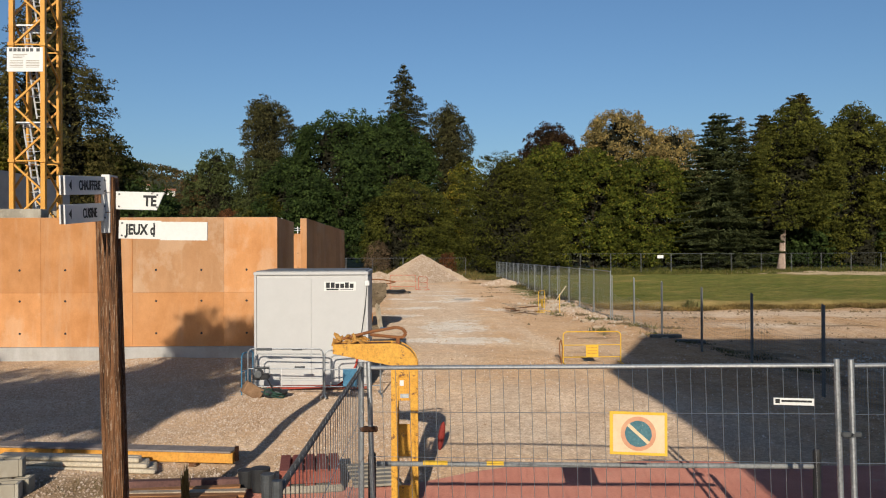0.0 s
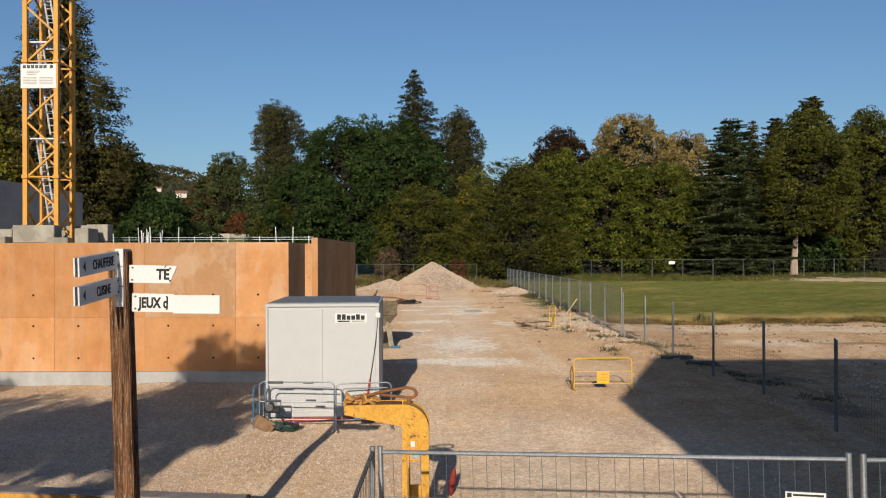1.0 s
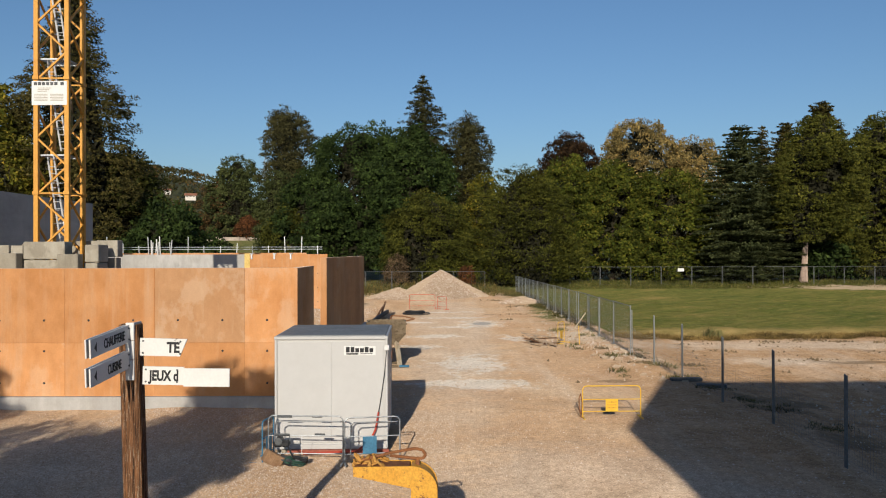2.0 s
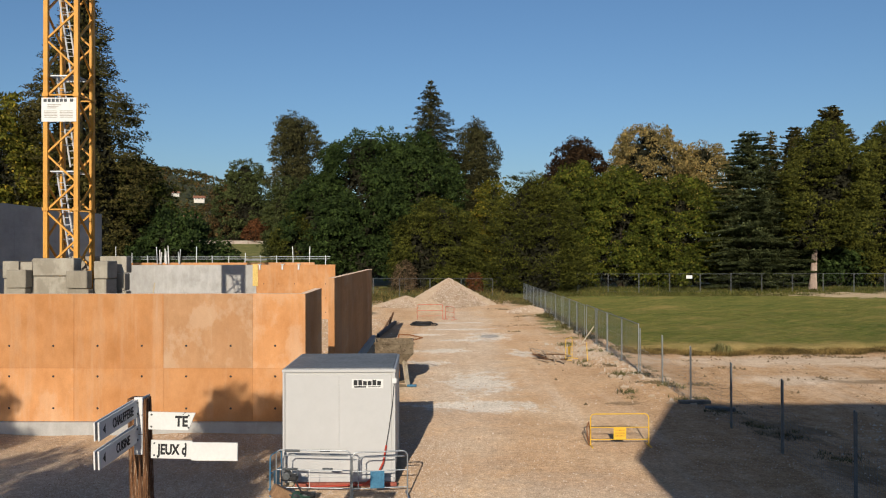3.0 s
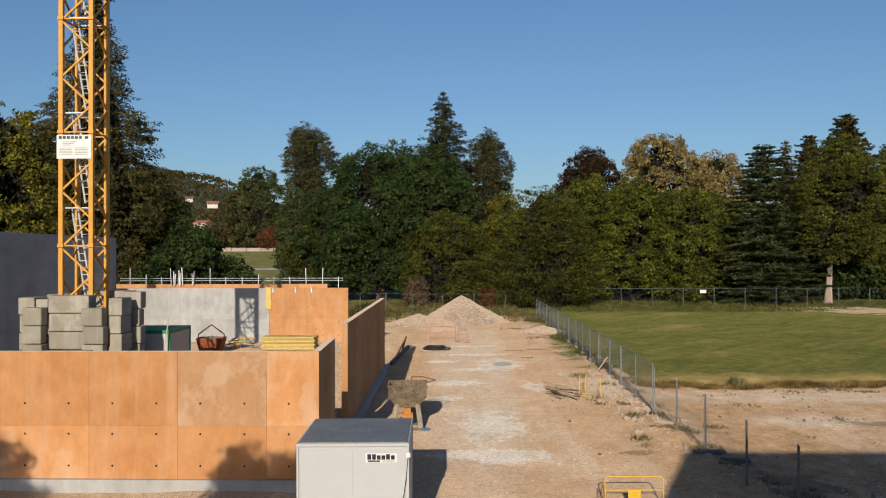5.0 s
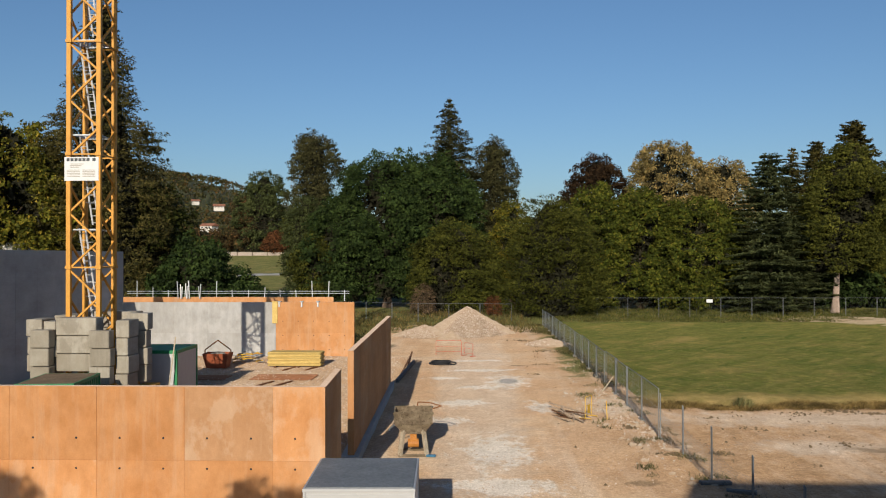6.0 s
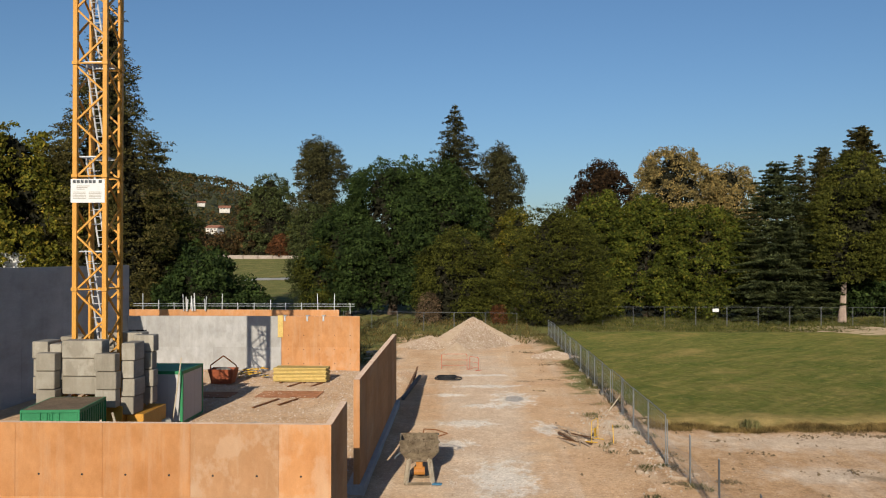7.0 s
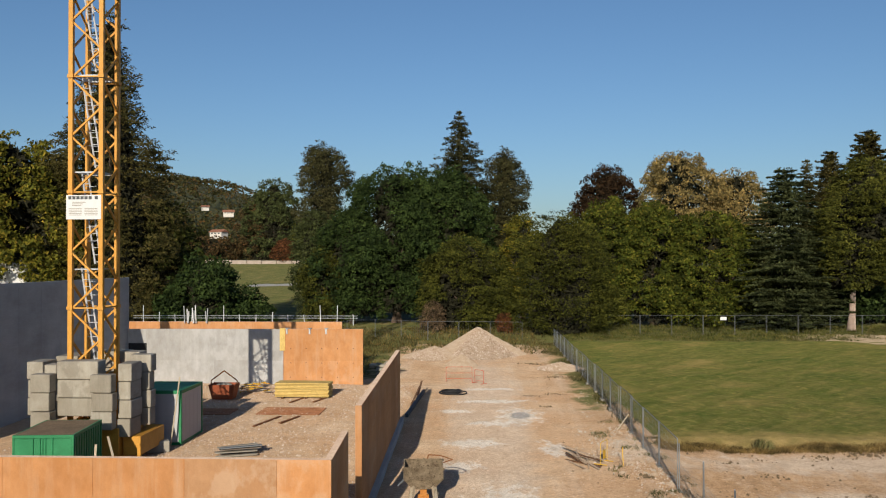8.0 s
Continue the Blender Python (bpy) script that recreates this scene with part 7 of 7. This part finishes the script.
for k in range(6):
    bm = B()
    z = 4 * k + 2
    w = 2.0 - 1.6 * z / 26
    tube(bm, (-w, 0, z), (w, 0, z + 3), 0.22, 4)
    part("brace", bm, GALV, pyl)


# ---- stones, weeds and tufts ----
def stone_scatter(name, places, sizes, seed, material, label):
    """Many small angular stones in one mesh."""
    rng = np.random.default_rng(seed)
    base = np.array([(1, 0, 0), (-1, 0, 0), (0, 1, 0), (0, -1, 0), (0, 0, 1)], float)
    tri = np.array([(0, 2, 4), (2, 1, 4), (1, 3, 4), (3, 0, 4)])
    n = len(places)
    v = base[None] * (0.6 + 0.8 * rng.random((n, 5, 1))) * (sizes[:, None, None] * np.array([1.15, 0.9, 0.7]))
    a = rng.random(n) * 6.283
    c, s = np.cos(a)[:, None], np.sin(a)[:, None]
    v = np.stack([v[..., 0] * c - v[..., 1] * s, v[..., 0] * s + v[..., 1] * c, np.where(v[..., 2] > 0, v[..., 2], -0.4 * sizes[:, None])], -1) + places[:, None]
    f = (tri[None] + 5 * np.arange(n)[:, None, None]).reshape(-1)
    me = bpy.data.meshes.new(name)
    me.vertices.add(n * 5)
    me.vertices.foreach_set("co", v.astype(np.float32).ravel())
    me.loops.add(len(f))
    me.loops.foreach_set("vertex_index", f.astype(np.int32))
    me.polygons.add(n * 4)
    me.polygons.foreach_set("loop_start", np.arange(0, n * 12, 3, dtype=np.int32))
    me.update(calc_edges=True)
    me.materials.append(material)
    return tagged(new(name, me), label, "gravel", kind="stuff")


def pebble_mat():
    m, n, l, b = mat("pebble", 0.95, 0, 0.15)
    g = n.new("ShaderNodeNewGeometry")
    col = ramp(n, l, g.outputs["Random Per Island"], [(0.0, (0.29, 0.195, 0.125)), (0.5, (0.43, 0.325, 0.24)), (1.0, (0.56, 0.465, 0.38))])
    l.new(col, b.inputs["Base Color"])
    return m


PEBBLE = pebble_mat()
rng = np.random.default_rng(77)


def strew(n, x0, x1, y0, y1, lo, hi, near=1.0):
    x = rng.uniform(x0, x1, n)
    y = y0 + (y1 - y0) * rng.random(n) ** near
    s = lo + (hi - lo) * rng.random(n) ** 3
    keep = ~((x > -2.2) & (y < 9.6)) & ~((x < -3.9) & (y > 22.6) & (y < 61) & (x > -25.3) & False)
    keep &= ~((x > -3.7) & (x < -1.1) & (y > 17.9) & (y < 20.7))
    x, y, s = x[keep], y[keep], s[keep]
    return np.stack([x, y, height(x, y) + s * 0.15], -1), s


p, s = strew(20000, -14, 8, 8.5, 22.6, 0.010, 0.030, 0.8)
stone_scatter("gravel", p, s, 1, PEBBLE, "loose pale gravel strewn over the ground")
p, s = strew(70000, -8.6, 0.2, 9.6, 22.6, 0.009, 0.0275, 0.85)
stone_scatter("gravel", p, s, 9, PEBBLE, "dense pale gravel before the ochre wall")
p, s = strew(6000, -3.9, 8, 22, 62, 0.012, 0.05, 1.0)
stone_scatter("gravel", p, s, 2, PEBBLE, "loose pale stones along the track")
p, s = strew(26000, -22, -4.7, 26, 59.8, 0.02, 0.085, 1.0)
p[:, 2] = height(p[:, 0], p[:, 1]) + s * 0.1
stone_scatter("gravel", p, s, 3, PEBBLE, "pale gravel floor inside the walls")
p, s = strew(16000, 8, 34, 14, 42, 0.010, 0.034, 1.0)
clump = np.sin(p[:, 0] * 0.8 + 1.5 * np.sin(p[:, 1] * 0.5)) + np.sin(p[:, 1] * 0.9 - p[:, 0] * 0.35) + rng.normal(size=len(p)) * 0.45 > 0.75
p, s = p[clump], s[clump]
stone_scatter("gravel", p, s, 4, PEBBLE, "stones on the bare earth beside the field")
for cx, cy, rx, ry, hh, count in ((-0.6, 82, 4.1, 5.0, 2.55, 9000), (-4.6, 79.5, 2.6, 3.4, 0.95, 2200), (6.2, 71, 2.0, 1.6, 0.55, 900)):
    ht, hr = rng.uniform(0, 6.283, count), np.sqrt(rng.random(count))
    hp = np.stack([cx + rx * hr * np.cos(ht), cy + ry * hr * np.sin(ht), 0.02 + hh * (1 - hr)], -1)
    stone_scatter("gravel", hp, 0.03 + 0.07 * rng.random(count) ** 2, count, PEBBLE, "pale stones on the gravel heap")


def tufts(name, places, h, material, label, seed, blades=14, spread=0.25, thin=0.13, splay=0.5):
    rng = np.random.default_rng(seed)
    n = len(places)
    P = np.repeat(places, blades, 0) + np.c_[rng.normal(size=(n * blades, 2)) * spread, np.zeros(n * blades)]
    hh = np.repeat(np.broadcast_to(h, n), blades) * rng.uniform(0.4, 1.2, n * blades)
    al = unit(np.c_[rng.normal(size=(n * blades, 2)) * splay, np.ones(n * blades)])
    nr = unit(rng.normal(size=(n * blades, 3)) * np.array([1, 1, 0.2]))
    P[:, 2] += hh * 0.4
    fast_mesh(name, leaves(P, al, nr, hh, hh * thin), len(P), material)
    return tagged(bpy.context.scene.objects[name] if name in bpy.context.scene.objects else None, label, "grass", kind="stuff")


def weed_patch(n, x0, x1, y0, y1, h, mask=None):
    x, y = rng.uniform(x0, x1, n), rng.uniform(y0, y1, n)
    if mask is not None:
        k = mask(x, y)
        x, y = x[k], y[k]
    return np.stack([x, y, height(x, y)], -1), h * rng.uniform(0.6, 1.4, len(x))


L_DRY = leaf_mat("dry_grass_blade", (0.07, 0.07, 0.025), (0.15, 0.12, 0.045), (0.24, 0.17, 0.08))
L_TURF = leaf_mat("turf_blade", (0.075, 0.105, 0.020), (0.14, 0.155, 0.036), (0.25, 0.20, 0.075))
p, h = weed_patch(900, -24, 6.5, 66, 108, 0.55, lambda x, y: (y > 84 + 3 * np.sin(x)) | (x < -9))
tufts("rough_grass", p, h, L_DRY, "rough dry grass behind the site", 1, 20, 0.6)
p, h = weed_patch(1500, 4.6, 8.0, 47, 92, 0.24, lambda x, y: x > 7.6 - 2.6 * (0.5 + 0.5 * np.sin(y * 0.7)) * (y - 44) / 45)
tufts("verge_weeds", p, h, leaf_mat("verge_leaf", (0.055, 0.058, 0.024), (0.125, 0.112, 0.048), (0.20, 0.15, 0.075)), "green weeds along the field fence", 2, 16, 0.25)
p, h = weed_patch(200, 5.4, 8.2, 27, 48, 0.17, lambda x, y: (np.sin(x * 2.3 + 1.9 * np.sin(y * 0.9)) + np.sin(y * 1.7 + 2.2 * np.sin(x * 1.3)) > 1.0) | ((x > 7.0) & (np.sin(y * 2.1) > 0.75)))
tufts("rubble_weeds", p, h, L_WEED, "small green weeds between the rubble", 3, 46, 0.16, 0.12)
p, h = weed_patch(1800, 8.2, 40, 42.0, 44.2, 0.10)
L_TAN = leaf_mat("tan_grass_blade", (0.13, 0.10, 0.04), (0.25, 0.18, 0.075), (0.33, 0.25, 0.12))
tufts("field_edge_grass", p, h, L_TAN, "dry grass edge of the field", 4, 24, 0.2)
p, h = weed_patch(2400, 8.5, 60, 94.5, 111, 0.38)
tufts("far_grass", p, h, leaf_mat("rank_grass_blade", (0.055, 0.068, 0.018), (0.11, 0.115, 0.032), (0.19, 0.15, 0.06)), "rough grass strip before the far fence", 5, 18, 0.6)
p, h = weed_patch(7000, 8.6, 36, 43.5, 72, 0.065)
p[:, 2] += 0.2
tufts("turf", p, h, L_TURF, "short mown turf of the field", 6, 14, 0.30)
p, h = weed_patch(14, -4.6, -3.3, 9.9, 10.5, 0.13)
tufts("clutter_weeds", p, h, L_DRY, "dry weeds among the building clutter", 17, 10, 0.08, 0.05)
p, h = weed_patch(4, -2.36, -2.28, 9.5, 9.6, 0.42)
p[:, 0], p[:, 1] = -2.62, 9.35
tufts("stalk_weed", p, h, L_TAN, "thin dry weed stalks near the fence", 7, 60, 0.016, 0.06, 0.10)
soil = surface("dark_clod", (0.10, 0.07, 0.04), (0.20, 0.14, 0.08), 3, 20, 0.95)
p, s = strew(2600, 8.5, 36, 24, 42, 0.015, 0.10, 1.0)
band = np.sin(p[:, 0] * 0.7 + p[:, 1] * 1.9 + 2 * np.sin(p[:, 0] * 0.4)) + 0.7 * np.sin(p[:, 0] * 1.7 - p[:, 1] * 0.8) > 0.55
stone_scatter("clod", p[band] * np.array([1, 1, 1]), s[band], 12, soil, "dark earth clods and scraps on the bare soil")
p, s = strew(110, 3.5, 7.2, 27, 75, 0.02, 0.09, 1.0)
stone_scatter("clod", p, s, 13, soil, "dark earth clods beside the track")
p, s = strew(2600, 4.6, 8.2, 29, 47, 0.02, 0.085, 1.0)
k = np.sin(p[:, 1] * 0.55 + 1.2 * np.sin(p[:, 0])) + 0.5 * np.sin(p[:, 0] * 2.0) + rng.normal(size=len(p)) * 0.4 > 0.35
stone_scatter("rubble", p[k], s[k], 15, PEBBLE, "pale broken stones along the field fence")
BROKEN = surface("broken_concrete", (0.34, 0.28, 0.21), (0.50, 0.43, 0.35), 3, 30, 0.95, bumpy=0.4)
q = rng.normal(size=(240, 2)) * np.array([0.75, 1.9]) + np.array([6.0, 43.0])
q = np.concatenate([q, rng.normal(size=(110, 2)) * np.array([0.45, 3.0]) + np.array([7.0, 35.0]), rng.normal(size=(60, 2)) * np.array([0.6, 6.0]) + np.array([6.4, 57.0])])
q = q[(q[:, 0] < 7.3) | (q[:, 1] < 40)]
p = np.stack([q[:, 0], q[:, 1], height(q[:, 0], q[:, 1]) + 0.01], -1)
stone_scatter("rubble", p, 0.02 + 0.10 * rng.random(len(p)) ** 3, 16, BROKEN, "pale broken concrete strewn beside the fence")
q = rng.normal(size=(1500, 2)) * np.array([1.5, 2.4]) + np.array([13.0, 20.5])
p = np.stack([q[:, 0], q[:, 1], height(q[:, 0], q[:, 1]) + 0.005], -1)
stone_scatter("rubble", p, 0.02 + 0.06 * rng.random(len(p)) ** 2, 18, BROKEN, "pale broken stones on the bare earth beyond the fence")
q = np.concatenate([rng.normal(size=(9, 2)) * np.array([0.35, 0.35]) + np.array(c) for c in ((8.5, 24.0), (9.6, 20.6), (9.0, 23.0), (10.4, 17.4), (8.3, 26.3))])
p = np.stack([q[:, 0], q[:, 1], height(q[:, 0], q[:, 1])], -1)
tufts("fence_weeds", p, 0.08 + 0.06 * rng.random(len(p)), leaf_mat("fence_weed_leaf", (0.04, 0.042, 0.018), (0.10, 0.09, 0.04)), "dark low weeds beside the old fence", 21, 26, 0.12, 0.2)
for x, y, rz, L in ((7.7, 27.4, 4, 1.0), (8.3, 26.7, -14, 0.9)):
    bm = B()
    box(bm, (-L / 2, -0.12, 0), (L / 2, 0.12, 0.11), 0.015)
    o = part("foot_beam", bm, DARK_STEEL)
    o.matrix_world = pose(x, y, float(height(np.float64(x), np.float64(y))) + 0.0, 0, 0, rz)
    tagged(o, "dark beam holding the foot of a fence post", "beam", "fence foot beams")
# scraps of dark turf lying flat on the bare soil, and a bush at the field's edge
scrap = []
for cx, cy, n, w in ((17.0, 41.0, 26, 0.7), (18.0, 40.9, 18, 0.5), (18.9, 40.7, 26, 0.6), (15.1, 40.4, 22, 0.9), (20.6, 40.2, 20, 0.8), (9.2, 32.3, 30, 0.5), (7.2, 30.9, 30, 0.55), (6.5, 35.9, 24, 0.45), (22.5, 38.6, 26, 1.2), (12.0, 37.0, 12, 0.8), (14.5, 34.0, 14, 1.0), (10.6, 39.4, 10, 0.7), (4.6, 58.0, 20, 0.8), (5.4, 66.0, 40, 1.0), (4.2, 74.0, 40, 1.1), (19, 30, 22, 1.5), (3.7, 53, 10, 0.5)):
    scrap.append(np.stack([cx + rng.normal(size=n) * w * 0.5, cy + rng.normal(size=n) * w * 0.28], -1))
q = np.concatenate(scrap)
p = np.stack([q[:, 0], q[:, 1], height(q[:, 0], q[:, 1]) + 0.005], -1)
stone_scatter("clod", p, rng.uniform(0.05, 0.15, len(p)) * 0.9, 14, soil, "scraps of dark turf lying on bare soil")
tufts("soil_weeds", p[::2], 0.07 + 0.0 * p[::2, 0], L_TAN, "withered weeds on scraps of turf", 8, 10, 0.12, 0.2)
p, h = weed_patch(9, 13.0, 13.5, 42.0, 42.3, 0.42)
tufts("field_bush", p, h, L_WEED, "small green bush at the field's edge", 9, 60, 0.14, 0.16)
p, h = weed_patch(3000, 8.4, 40, 41.3, 43.2, 0.19, lambda x, y: y > 42.0 + 0.5 * np.sin(x * 0.35) + 0.35 * np.sin(x * 1.3) + 0.25 * np.sin(x * 3.1) - 0.5)
tufts("bank_grass", p, h, leaf_mat("withered_blade", (0.11, 0.078, 0.032), (0.23, 0.165, 0.068), (0.34, 0.25, 0.11)), "withered brown grass on the field's bank", 10, 26, 0.16)
# hill woods
hx, hy = rng.uniform(-430, 60, 5200), rng.uniform(330, 940, 5200)
P = np.stack([hx, hy, height(hx, hy)], -1)
e = unit(rng.normal(size=(5200 * 11, 3)))
e[:, 2] = np.abs(e[:, 2])
P = np.repeat(P, 11, 0) + e * np.repeat(rng.uniform(2.2, 5.0, 5200), 11)[:, None]
n = len(P)
fast_mesh("hill_woods", leaves(P, unit(rng.normal(size=(n, 3))), unit(e + 0.3 * rng.normal(size=(n, 3))), rng.uniform(1.8, 3.6, n), rng.uniform(1.4, 2.6, n)), n,
          leaf_mat("hill_leaf", (0.030, 0.036, 0.015), (0.075, 0.070, 0.028), (0.15, 0.085, 0.035)))
tagged(scene.objects["hill_woods"], "autumn woods covering the distant hill", "woods", kind="stuff")
